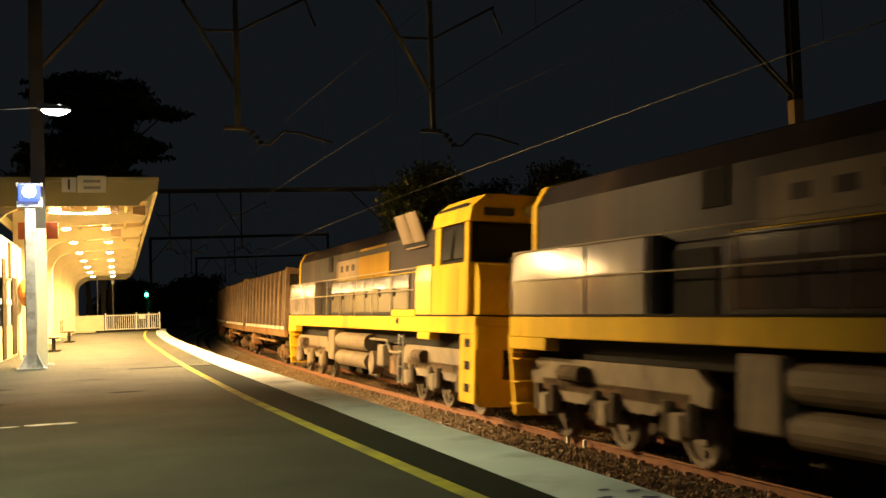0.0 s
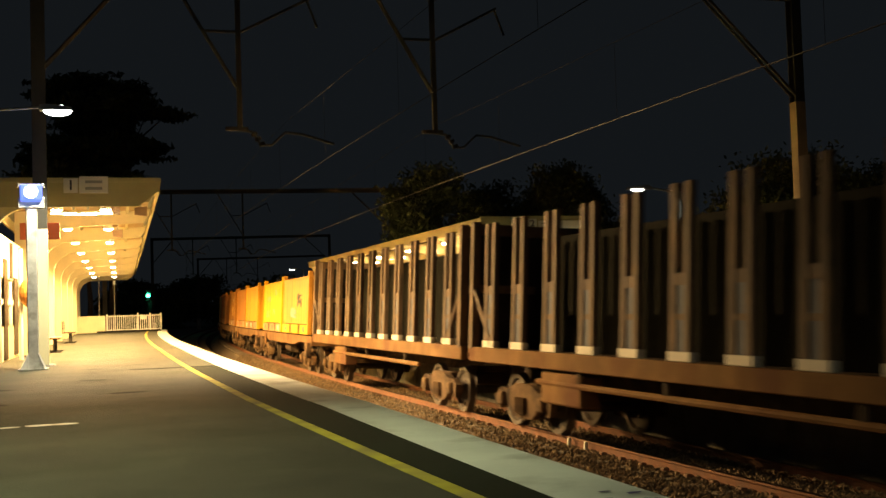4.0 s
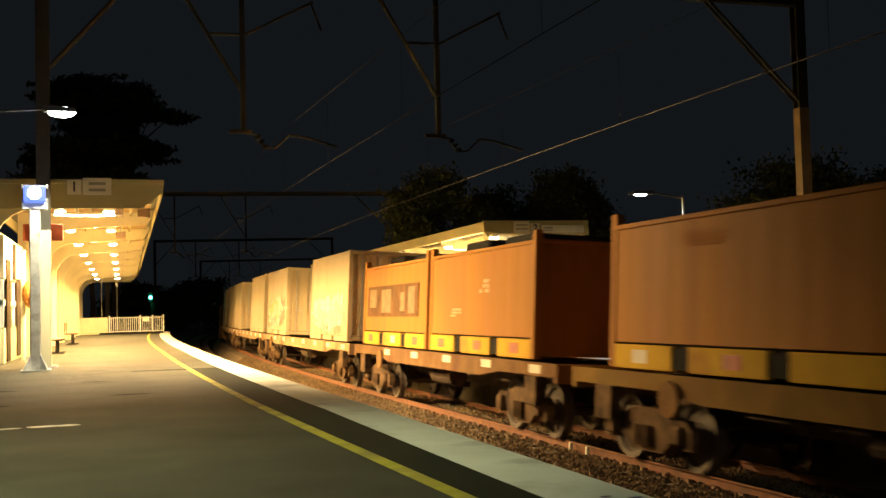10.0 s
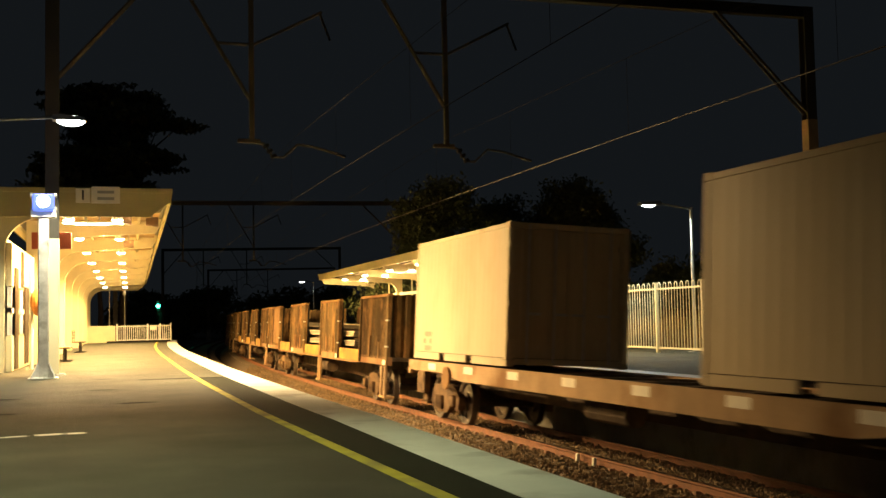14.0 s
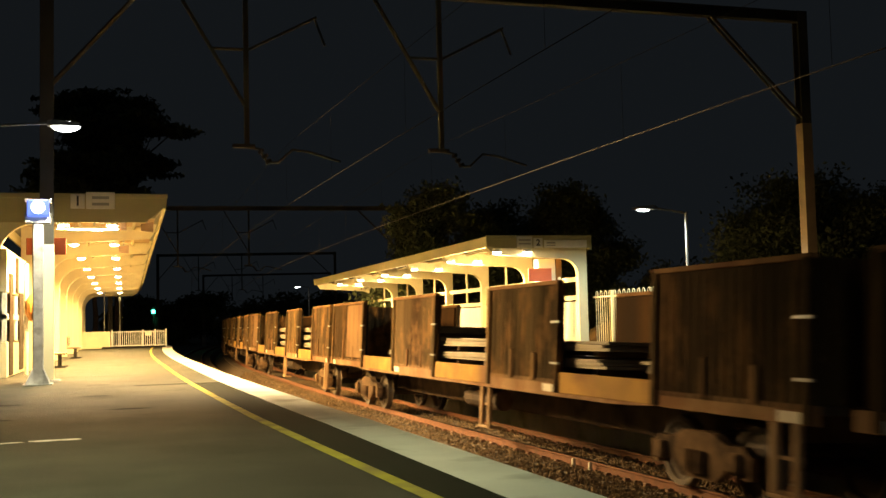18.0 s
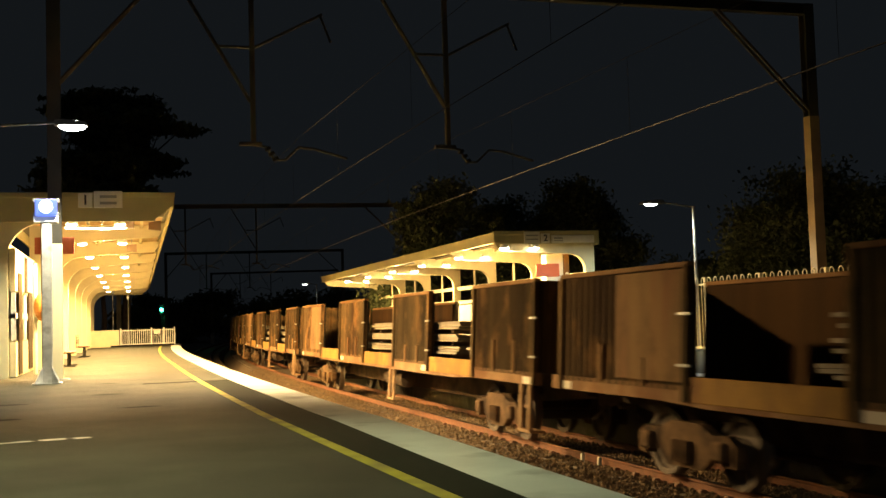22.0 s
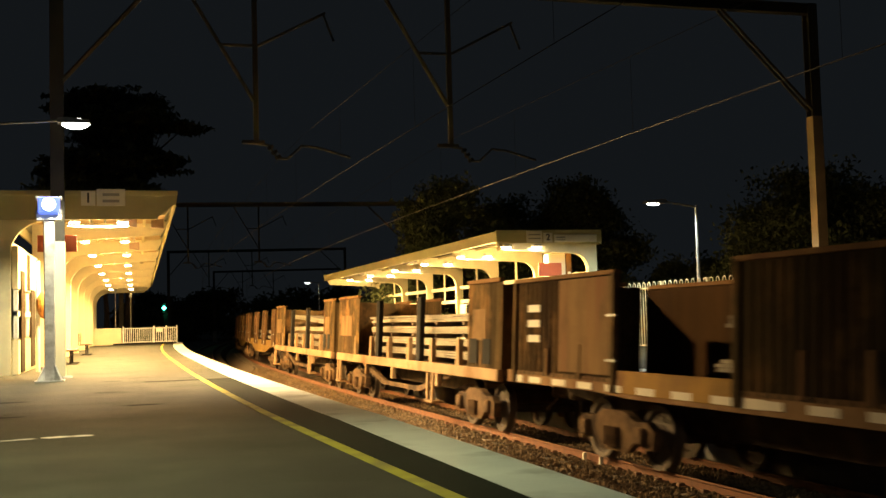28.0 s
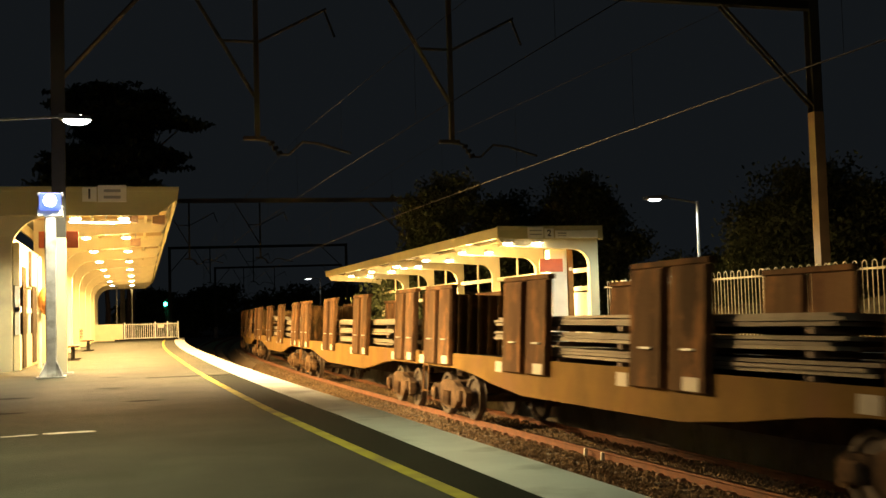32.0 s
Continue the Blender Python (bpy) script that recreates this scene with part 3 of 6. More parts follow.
    # end fascia
    for s, e in ((s0 - 0.28, 1), (s1 + 0.28, -1)):
        z = zt(s)
        m = pm(s, dcol, z - top) @ Matrix.Diagonal((sgn, 1, 1, 1))
        ef = part("end_fascia", prism_bm([(-back, top - deep), (reach - 0.5, top - deep), (reach - 0.02, top - min(0.24, deep)), (reach + 0.04, top + 0.07), (-back, top + 0.07)], "y", -0.03, 0.03), M_CREAM_FASCIA, sh, "cream painted end fascia board")
        ef.matrix_basis = m
        et = part("fascia_trim", cube_bm(-back - 0.02, reach + 0.05, -0.05, 0.03, top - 0.02, top + 0.1, 0.01), M_CREAM_FASCIA, sh)
        et.matrix_basis = m
    return sh, zt


S1, B1, N1 = 29.4, 6.0, 8
sh1, zt1 = shelter("platform_shelter", S1, N1, B1, -10.35, -6.42, 4.4, 0.42, "cream platform shelter with curved frames and lit soffit", 1, at1, pm1)
S2, B2, N2 = 33.0, 4.84, 6
sh2, zt2 = shelter("platform_shelter", S2, N2, B2, 6.85, 3.4, 3.68, 0.06, "cream shelter on the opposite platform with bright soffit", -1, at2, pm2, 0.3)

# walls behind the frames
for i in range(N1):
    a, b = S1 + i * B1 + 0.12, S1 + (i + 1) * B1 - 0.12
    if i == 0:
        spans = ((0.0, 0.9, 0), (0.9, 2.1, 1), (2.1, 3.2, 0))
    else:
        spans = ((0.0, 3.25, 0),)
    n = 4
    for j in range(n):
        p0, p1 = a + (b - a) * j / n + 0.012, a + (b - a) * (j + 1) / n - 0.012
        for z0, z1, glazed in spans:
            if glazed:
                part("window_pane", band(p0 + 0.06, p1 - 0.06, [(-10.28, z0), (-10.26, z0), (-10.26, z1), (-10.28, z1)], 3, True, at1), M_GLASS, sh1, "dark window pane")
                part("window_frame", band(p0, p1, [(-10.31, z0 + 0.55), (-10.2, z0 + 0.55), (-10.2, z0 + 0.68), (-10.31, z0 + 0.68)], 3, True, at1), M_PAINT_WHITE, sh1, "white window bar")
                part("window_frame", band(p0, p0 + 0.07, [(-10.31, z0), (-10.2, z0), (-10.2, z1), (-10.31, z1)], 3, True, at1), M_PAINT_WHITE, sh1, "white window bar")
            else:
                part("wall_panel", band(p0, p1, [(-10.34, z0 + 0.02), (-10.2, z0 + 0.02), (-10.2, z1 - 0.02), (-10.34, z1 - 0.02)], 3, True, at1), M_CREAM, sh1, "cream painted wall panel")
part("back_wall", band(S1, S1 + N1 * B1, [(-10.7, 0.0), (-10.36, 0.0), (-10.36, 3.3), (-10.7, 3.3)], 3, True, at1), M_CREAM, sh1, "cream building wall")
# open back of the opposite shelter: rails and low wall
for i in range(N2):
    a, b = S2 + i * B2 + 0.12, S2 + (i + 1) * B2 - 0.12
    for z0, z1 in ((1.75, 1.9), (2.35, 2.5)):
        part("back_rail", band(a, b, [(6.7, z0), (6.8, z0), (6.8, z1), (6.7, z1)], 3, True, at2), M_CREAM, sh2, "cream back rail")
    part("mullion", band((a + b) / 2 - 0.05, (a + b) / 2 + 0.05, [(6.72, 1.9), (6.78, 1.9), (6.78, 3.2), (6.72, 3.2)], 3, True, at2), M_CREAM, sh2, "cream mullion")
    if i in (0, 2):
        part("wall_panel", band(a, b, [(6.66, 0.02), (6.82, 0.02), (6.82, 1.7), (6.66, 1.7)], 3, True, at2), M_PAINT_WHITE, sh2, "white lower wall panel")


def ceiling_lamp(m, group):
    r = root("ceiling_lamp", m, "bright warm round lamp under the shelter roof", "lamp", group)
    part("housing", rod_bm((0, 0, 0.0), (0, 0, 0.1), 0.15, 12), M_PAINT_WHITE, r, "white lamp housing")
    b = bmesh.new()
    bmesh.ops.create_uvsphere(b, u_segments=12, v_segments=6, radius=0.14)
    for v in b.verts:
        v.co.z = min(v.co.z, 0) * 0.4
    part("diffuser", b, M_LAMP_WARM, r, "glowing warm diffuser")


for i in range(N1):
    s = S1 + 0.62 + i * B1
    for x in (1.45, 2.63):
        ceiling_lamp(pm1(s, -10.35 + x, zt1(s) - 0.6), "lamps under platform one shelter")
for i in range(N2):
    s = S2 - 0.12 + i * B2
    for x in (2.1, 3.1):
        ceiling_lamp(pm2(s, 6.85 - x, zt2(s) - 0.42), "lamps under platform two shelter")
for i in range(N1 - 1):
    s = S1 + 1.0 + i * B1
    for x in (1.45, 2.63) if i < 3 else (2.2,):
        lamp("SPOT", 2700 if i < 3 else 2500, WARM, pm1(s, -10.35 + x, zt1(s) - 0.75), 0.12, 172)
    lamp("POINT", 250, WARM, pm1(s + 0.6, -10.35 + 2.1, zt1(s) - 0.9), 0.12)
for i in (0, 1, 3, 5):
    s = S2 + (0.8 if i == 0 else 0.15) + i * B2
    lamp("SPOT", 2000, WARM, pm2(s, 6.85 - 2.6, zt2(s) - 0.6), 0.12, 172)
    lamp("POINT", 780, WARM, pm2(s + 0.3, 6.85 - 2.6, zt2(s) - 0.75), 0.12)



# signs on the shelters
def sign(name, m, w, h, material, label, bars=(), text=None, depth=0.04):
    r = root(name, m, label, "sign")
    part("plate", cube_bm(-w / 2, w / 2, -depth / 2, depth / 2, -h / 2, h / 2, 0.008), material, r)
    for bx, bz, bw, bh, bmat in bars:
        part("lettering_bar", cube_bm(bx - bw / 2, bx + bw / 2, -depth / 2 - 0.006, -depth / 2, bz - bh / 2, bz + bh / 2), bmat, r)
    if text:
        letters(text, h * 0.95, M_SIGN_BLACK, r, Matrix.Translation((0, -depth / 2 - 0.005, 0)) @ FACE_S)
    return r


def on_end(s0, d, z):
    pm, dcol = (pm1, -10.35) if d < 0 else (pm2, 6.85)
    return pm(s0 - 0.28, dcol, z) @ Matrix.Translation((d - dcol, -0.075, 0))


sign("platform_number_sign", on_end(S1, -8.52, 4.3), 0.34, 0.36, M_SIGN_WHITE, "white platform number sign with a black one", (), "1")
sign("direction_sign", on_end(S1, -7.98, 4.32), 0.68, 0.42, M_SIGN_WHITE, "white notice board with two lines of small lettering", ((0, 0.07, 0.4, 0.07, M_SIGN_GREY), (0, -0.09, 0.4, 0.07, M_SIGN_GREY)))
sign("platform_number_sign", on_end(S2, 5.05, 3.54), 0.3, 0.3, M_SIGN_WHITE, "white platform number sign with a black two", (), "2")
sign("direction_sign", on_end(S2, 4.6, 3.57), 0.52, 0.36, M_SIGN_WHITE, "pale notice board with faint lettering", ((0, 0.06, 0.4, 0.04, M_SIGN_GREY), (0, -0.06, 0.4, 0.04, M_SIGN_GREY)))
sign("strip_sign", on_end(S2, 5.98, 3.51), 1.45, 0.24, M_SIGN_WHITE, "long pale strip sign with faint lettering", ((-0.5, 0.03, 0.3, 0.05, M_SIGN_GREY), (-0.5, -0.05, 0.3, 0.03, M_SIGN_GREY)))
sign("hanging_sign", pm1(S1 + 0.45, -9.3, 3.25), 0.95, 0.42, M_SIGN_RED, "red sign hung under the shelter roof")
sign("hanging_sign", pm2(S2 + 0.7, 5.5, 2.58), 0.8, 0.42, M_SIGN_RED, "red sign hung under the opposite shelter")

# end wall beside the first frame, with its seams
part("end_wall", prism_bm([(-3.4, 0.0), (-0.46, 0.0), (-0.46, 3.76), (-3.4, 3.76)], "y", -0.06, 0.06), M_CREAM_FASCIA, sh1, "olive cream end wall").matrix_basis = pm1(S1 + 0.1, -10.35, 0)
for z in (1.3, 2.6):
    part("wall_seam", cube_bm(-3.4, -0.46, -0.075, -0.06, z - 0.015, z + 0.015), M_DARK, sh1).matrix_basis = pm1(S1 + 0.1, -10.35, 0)
# flat dark sheets on the back wall stand for its shaded openings
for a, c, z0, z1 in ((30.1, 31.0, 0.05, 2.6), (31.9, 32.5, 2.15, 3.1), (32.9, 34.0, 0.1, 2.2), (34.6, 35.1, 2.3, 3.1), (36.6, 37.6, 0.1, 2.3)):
    part("doorway", band(a, c, [(-10.2, z0), (-10.17, z0), (-10.17, z1), (-10.2, z1)], 3, True, at1), M_SHADE_SHEET, sh1, "dark sheet for the shade in a back wall opening")
# tube lamps behind the end fascia
for x, turn in ((1.85, 24), (2.2, -7)):
    r = root("tube_lamp", pm1(S1 + 0.5, -10.35 + x, zt1(S1) - 0.72) @ pose(0, 0, 0, 0, 0, turn), "long white tube lamp behind the shelter fascia", "lamp", "tube lamps")
    part("batten", cube_bm(-0.6, 0.6, -0.03, 0.03, 0.02, 0.06, 0.008), M_PAINT_WHITE, r)
    part("tube", rod_bm((-0.58, 0, 0.0), (0.58, 0, 0.0), 0.014, 8), M_LAMP_WARM, r, "glowing tube")
    part("hanger", cube_bm(-0.02, 0.02, -0.02, 0.02, 0.1, 0.6), M_STEEL, r)
# cabinet and post at the opposite shelter's end
r = root("ticket_cabinet", pm2(S2 + 0.9, 5.75, 0), "white cabinet under the opposite shelter", "cabinet")
part("body", cube_bm(-0.3, 0.3, -0.2, 0.2, 0, 3.1, 0.02), M_PAINT_WHITE, r)
part("door", cube_bm(-0.26, 0.26, -0.225, -0.2, 0.2, 2.3, 0.01), M_PAINT_WHITE, r)
r = root("shelter_post", pm2(S2 + 0.8, 6.17, 0), "orange-brown post beside the white cabinet", "post")
part("post", cube_bm(-0.1, 0.1, -0.1, 0.1, 0, 3.1, 0.015), M_RUST_SILL, r)
part("lamp_button", rod_bm((0, -0.1, 2.45), (0, -0.14, 2.45), 0.06, 10), M_PAINT_WHITE, r, "white round button")

# ---------- overhead line portals ----------
M_MAST_LIT = mat("tan_mast_paint", (0.36, 0.25, 0.13), 0.7, 0, 0.25, 2, 30, 0.1)
# darker copy of the wire colour, for wires that should look hardly lit
M_WIRE_DIM = mat("blackened_wire", (0.012, 0.011, 0.01), 0.9, 0.0, 0.1, 4, 40, 0, None, 0, False, 0.05)

def portal(s, label):
    p = root("overhead_portal", frame_at(s, 0, 0), label, "gantry", "overhead line portals")
    xl, xr, zb = -9.17, 11.1, 9.42
    for x in (xl, xr):
        part("mast", prism_bm([(x - 0.15, -0.15), (x + 0.15, -0.15), (x + 0.15, -0.125), (x + 0.015, -0.12), (x + 0.015, 0.12), (x + 0.15, 0.125), (x + 0.15, 0.15), (x - 0.15, 0.15), (x - 0.15, 0.125), (x - 0.015, 0.12), (x - 0.015, -0.12), (x - 0.15, -0.125)], "z", -1.6, zb + 0.3), M_MAST, p, "weathered steel mast")
        part("mast_base", cube_bm(x - 0.3, x + 0.3, -0.3, 0.3, -1.7, 0.03, 0.03), M_CONCRETE, p, "concrete mast footing")
        if s < 30:
            # left sleeve is cream paint; right sleeve's tan stands for lamplight on the mast
            part("mast_sleeve", prism_bm([(x - 0.155, -0.155), (x + 0.155, -0.155), (x + 0.155, 0.155), (x - 0.155, 0.155)], "z", 0.03, 3.1 if x < 0 else 6.5), M_CREAM if x < 0 else M_MAST_LIT, p, "lighter lower mast sleeve")
    part("beam", prism_bm([(-0.12, zb), (0.12, zb), (0.12, zb + 0.025), (0.012, zb + 0.035), (0.012, zb + 0.265), (0.12, zb + 0.275), (0.12, zb + 0.3), (-0.12, zb + 0.3), (-0.12, zb + 0.275), (-0.012, zb + 0.265), (-0.012, zb + 0.035), (-0.12, zb + 0.025)], "x", xl - 0.1, xr + 0.16), M_MAST, p, "steel cross beam")
    for a, c in (((xl + 0.1, zb - 2.6), (xl + 2.35, zb)), ((xr - 0.1, zb - 2.75), (xr - 2.9, zb))):
        for e in (-0.1, 0.1):
            part("knee_brace", rod_bm((a[0], e, a[1]), (c[0], e, c[1]), 0.045, 6), M_MAST, p, "diagonal steel brace")
    for x in (-4.6, 0.33):
        part("drop_post", cube_bm(x - 0.06, x + 0.06, -0.06, 0.06, 5.5, zb, 0.01), M_MAST, p, "steel drop post")
        for e in (-0.05, 0.05):
            part("drop_brace", rod_bm((x - 0.05, e, 6.5), (x - 1.75, e, zb), 0.035, 6), M_MAST, p, "diagonal drop post brace")
        part("strut", rod_bm((x - 0.06, 0, 7.85), (x - 0.85, 0, 7.85), 0.035, 6), M_MAST, p)
        part("cantilever", rod_bm((x + 0.06, 0, 7.85), (x + 1.75, 0, 8.75), 0.035, 6), M_MAST, p)
        part("cantilever_drop", rod_bm((x + 1.7, 0, 8.72), (x + 1.95, 0, 8.05), 0.03, 6), M_MAST, p)
        b = bmesh.new()
        pipe(b, [(x - 0.35, 0, 5.5), (x + 0.3, 0, 5.42), (x + 0.5, 0, 5.1), (x + 0.75, 0, 5.1), (x + 1.1, 0, 5.42), (x + 1.5, 0, 5.38), (x + 2.3, 0, 5.15)], 0.03)
        part("registration_arm", b, M_MAST, p, "bent registration arm")
        for q in range(3):
            part("insulator", rod_bm((x + 0.32 + q * 0.09, 0, 5.4 - q * 0.12), (x + 0.36 + q * 0.09, 0, 5.33 - q * 0.12), 0.08, 8), M_DARK, p, "dark insulator disc")
        part("foot_bracket", cube_bm(x - 0.35, x + 0.2, -0.05, 0.05, 5.44, 5.53, 0.01), M_MAST, p)
    return p


for s in (27.15, 80.5, 132.0, 184.0):
    portal(s, "steel overhead line portal across both tracks")
for d, nm in ((NEAR, 0), (0.0, 1)):
    w = root("contact_wire", None, "thin overhead contact wire above the track", "wire", "overhead wires")
    b = bmesh.new()
    pipe(b, [tp(s, d, 4.02) for s in range(-25, 190, 3)], 0.009 if nm else 0.006, 5)
    # the near wire takes the dimmed colour, as if the lamps missed it
    part("wire", b, M_WIRE if nm else M_WIRE_DIM, w)
    w = root("catenary_wire", None, "thin sagging catenary wire above the track", "wire", "overhead wires")
    b = bmesh.new()
    pipe(b, [tp(s, d, 5.15 + 0.35 * (2 * abs(((s - 27.15) / 53.2) % 1 - 0.5)) ** 2) for s in range(-25, 190, 3)], 0.004, 5)
    part("wire", b, M_WIRE_DIM, w)
    for k in range(30):
        s = 0.5 + k * 5.3
        part("dropper", rod_bm(tp(s, d, 4.03), tp(s, d, 5.15 + 0.35 * (2 * abs(((s - 27.15) / 53.2) % 1 - 0.5)) ** 2), 0.003, 4), M_WIRE_DIM, w)


# ---------- platform furniture ----------
def street_lamp(foot, height, arm, head, label, watts, bowl=1.0, colour=COOL, cone=165, blend=0.35):
    r = root("platform_lamp", Matrix.Translation(foot), label, "lamp")
    part("pole", rod_bm((0, 0, 0), (0, 0, height), 0.06, 10, 0.045), M_STEEL, r, "slim pale pole")
    part("base_plate", cube_bm(-0.16, 0.16, -0.16, 0.16, 0, 0.03, 0.005), M_STEEL, r)
    part("arm", rod_bm((0, 0, height - 0.04), (arm, 0, head + 0.06), 0.028, 8), M_STEEL, r)
    e = 1 if arm > 0 else -1
    b = bmesh.new()
    prism(b, [(arm - e * 0.05, head), (arm + e * 0.62, head), (arm + e * 0.58, head + 0.07), (arm + e * 0.1, head + 0.12), (arm - e * 0.05, head + 0.1)], "y", -0.13, 0.13)
    part("lamp_head", b, M_STEEL, r, "flat lamp head")
    b = bmesh.new()
    bmesh.ops.create_uvsphere(b, u_segments=16, v_segments=8, radius=1.0, matrix=Matrix.Translation((arm + e * 0.31, 0, head)) @ Matrix.Diagonal((0.29 * bowl, 0.13 * bowl, 0.12 * bowl ** 2, 1)))
    part("diffuser", b, M_LAMP_COOL, r, "glowing white diffuser bowl")
    lamp("SPOT", watts, colour, Matrix.Translation(Vector(foot) + Vector((arm + e * 0.3, 0, head - 0.14))), 0.15, cone, 0, blend)
    return r


street_lamp((-3.6, 24.8, 0), 5.3, 2.92, 5.42, "tall platform lamp with a long arm and white light", 3000, 1, (1.0, 0.9, 0.62), 130)
# a warmer spot added at the lamp head throws most light across the track
lamp("SPOT", 10200, (1.0, 0.66, 0.29), look((-0.4, 24.8, 5.25), (7.0, 21.7, 0.6)), 0.15, 92.5, 0, 0.62)
street_lamp((-3.9, -9.0, 0), 5.3, 2.92, 5.42, "tall platform lamp with a long arm", 1800, 1, (0.97, 1.0, 0.8), 168)
street_lamp((-4.7, 9.0, 0), 5.3, 2.92, 5.42, "tall platform lamp with a long arm", 1400, 1, (0.97, 1.0, 0.55), 108, 0.5)
street_lamp((16.55, 28.75, 0), 4.15, -1.05, 4.2, "slim platform lamp behind the fence with white light", 900, 0.72)
street_lamp((18.6, 97.0, 0), 4.5, -0.7, 4.5, "distant platform lamp with white light", 60, 0.8)

# help point: post with a blue light box
r = root("help_point", frame_at(25.4, -9.28, 0), "galvanised help point post with a blue light", "help point")
b = bmesh.new()
box(b, -0.11, 0.11, -0.11, 0.11, 0.0, 3.42, 0.02)
part("post", b, M_POST, r, "galvanised steel post")
b = bmesh.new()
for a in range(4):
    m = Matrix.Rotation(a * math.pi / 2 + math.pi / 4, 4, "Z")
    prism(b, [(0.1, 0.0), (0.36, 0.0), (0.1, 0.42)], "y", -0.012, 0.012)
    vs = list(b.verts)[-6:]
    bmesh.ops.transform(b, matrix=m, verts=vs)
box(b, -0.3, 0.3, -0.3, 0.3, 0.0, 0.025)
part("base_plate", b, M_POST, r, "steel base plate with gussets")
part("bracket", cube_bm(-0.26, 0.26, -0.12, 0.12, 3.42, 3.56, 0.015), M_PAINT_WHITE, r)
part("light_box", cube_bm(-0.22, 0.22, -0.16, 0.12, 3.57, 3.93, 0.03), M_LAMP_BLUE, r, "glowing blue light box")
b = bmesh.new()
bmesh.ops.create_uvsphere(b, u_segments=16, v_segments=8, radius=0.14, matrix=Matrix.Translation((0, -0.16, 3.76)) @ Matrix.Diagonal((1, 0.35, 1, 1)))
part("lens", b, M_LAMP_BLUE_CORE, r, "bright blue-white lens")
for x in (-0.24, 0.24):
    for z in (3.6, 3.9):
        part("clamp", cube_bm(x - 0.03, x + 0.03, -0.06, 0.06, z - 0.03, z + 0.05, 0.008), M_STEEL, r)
lamp("POINT", 6, (0.25, 0.38, 1.0), frame_at(25.05, -9.28, 3.76), 0.25)


def bench(m):
    r = root("bench", m, "dark slatted platform bench on steel legs", "bench", "benches under the shelter")
    for k in range(4):
        part("slat", cube_bm(-0.2 + k * 0.1, -0.115 + k * 0.1, -0.9, 0.9, 0.43, 0.465, 0.008), M_BENCH, r)
    for k in range(3):
        part("back_slat", cube_bm(-0.27, -0.245, -0.9, 0.9, 0.56 + k * 0.11, 0.64 + k * 0.11, 0.006), M_BENCH, r)
    for y in (-0.7, 0.7):
        part("leg", cube_bm(-0.03, 0.03, y - 0.03, y + 0.03, 0.03, 0.43, 0.006), M_DARK, r)
        part("foot", cube_bm(-0.22, 0.22, y - 0.04, y + 0.04, 0, 0.03, 0.006), M_DARK, r)
        part("back_post", cube_bm(-0.3, -0.27, y - 0.025, y + 0.025, 0.4, 0.92, 0.005), M_DARK, r)
        part("arm_rest", cube_bm(-0.3, 0.2, y - 0.02, y + 0.02, 0.4, 0.432, 0.005), M_DARK, r)


for s in (37.2, 49.0):
    bench(frame_at(s, -9.25, 0))

# litter bin and slim post near the first frame
r = root("litter_bin", frame_at(31.3, -9.85, 0), "rounded orange bin hung on a slim post", "bin")
part("post", rod_bm((0, 0, 0), (0, 0, 2.9), 0.055, 10), M_PAINT_WHITE, r, "slim pale post")
b = bmesh.new()
bmesh.ops.create_uvsphere(b, u_segments=16, v_segments=10, radius=0.3, matrix=Matrix.Translation((0.18, 0, 1.75)) @ Matrix.Diagonal((0.75, 0.9, 1.25, 1)))
part("drum", b, M_ORANGE_BIN, r, "orange rounded drum")

# speakers and cameras under the first shelter
for s, d in ((S1 + 1.0, -7.5), (S1 + 9, -7.3), (S1 + 1.5, -6.8)):
    r = root("loudspeaker", frame_at(s, d, zt1(s) - 0.55), "small brown loudspeaker hung under the roof", "speaker", "loudspeakers under the roof")
    part("horn", prism_bm([(-0.16, -0.09), (0.16, -0.13), (0.16, 0.13), (-0.16, 0.09)], "y", -0.1, 0.1), M_BENCH, r)
    part("bracket", cube_bm(-0.02, 0.02, -0.02, 0.02, 0.08, 0.34), M_STEEL, r)

# fence across the far end of the platform
r = root("end_fence", frame_at(72.5, 0, 0), "white steel picket fence across the platform end", "fence")
pk = None
x0, x1 = -8.6, -5.35
for i in range(27):
    x = x0 + (x1 - x0) * i / 26
    if pk is None:
        pk = part("picket", cube_bm(-0.018, 0.018, -0.018, 0.018, 0.12, 1.05), M_PAINT_WHITE, r)
        pk.matrix_basis = Matrix.Translation((x, 0, 0))
    else:
        again(pk, Matrix.Translation((x, 0, 0)))
for x in (x0, -6.75, -6.0, x1):
    part("post", cube_bm(x - 0.045, x + 0.045, 0.02, 0.11, 0, 1.15, 0.008), M_PAINT_WHITE, r)
for z in (0.15, 1.0):
    part("rail", cube_bm(x0, x1, -0.025, 0.025, z - 0.025, z + 0.025), M_PAINT_WHITE, r)
part("notice", cube_bm(-6.62, -6.2, -0.06, -0.03, 0.75, 1.02, 0.005), M_SIGN_WHITE, r, "white notice plate")
part("kerb", cube_bm(-9.2, x1, -0.15, 0.2, 0, 0.1, 0.02), M_DARK, r)
r = root("end_wall", frame_at(72.5, 0, 0), "low cream wall at the platform end", "wall")
part("wall", cube_bm(-10.4, -8.7, -0.1, 0.1, 0, 1.05, 0.02), M_CREAM, r)
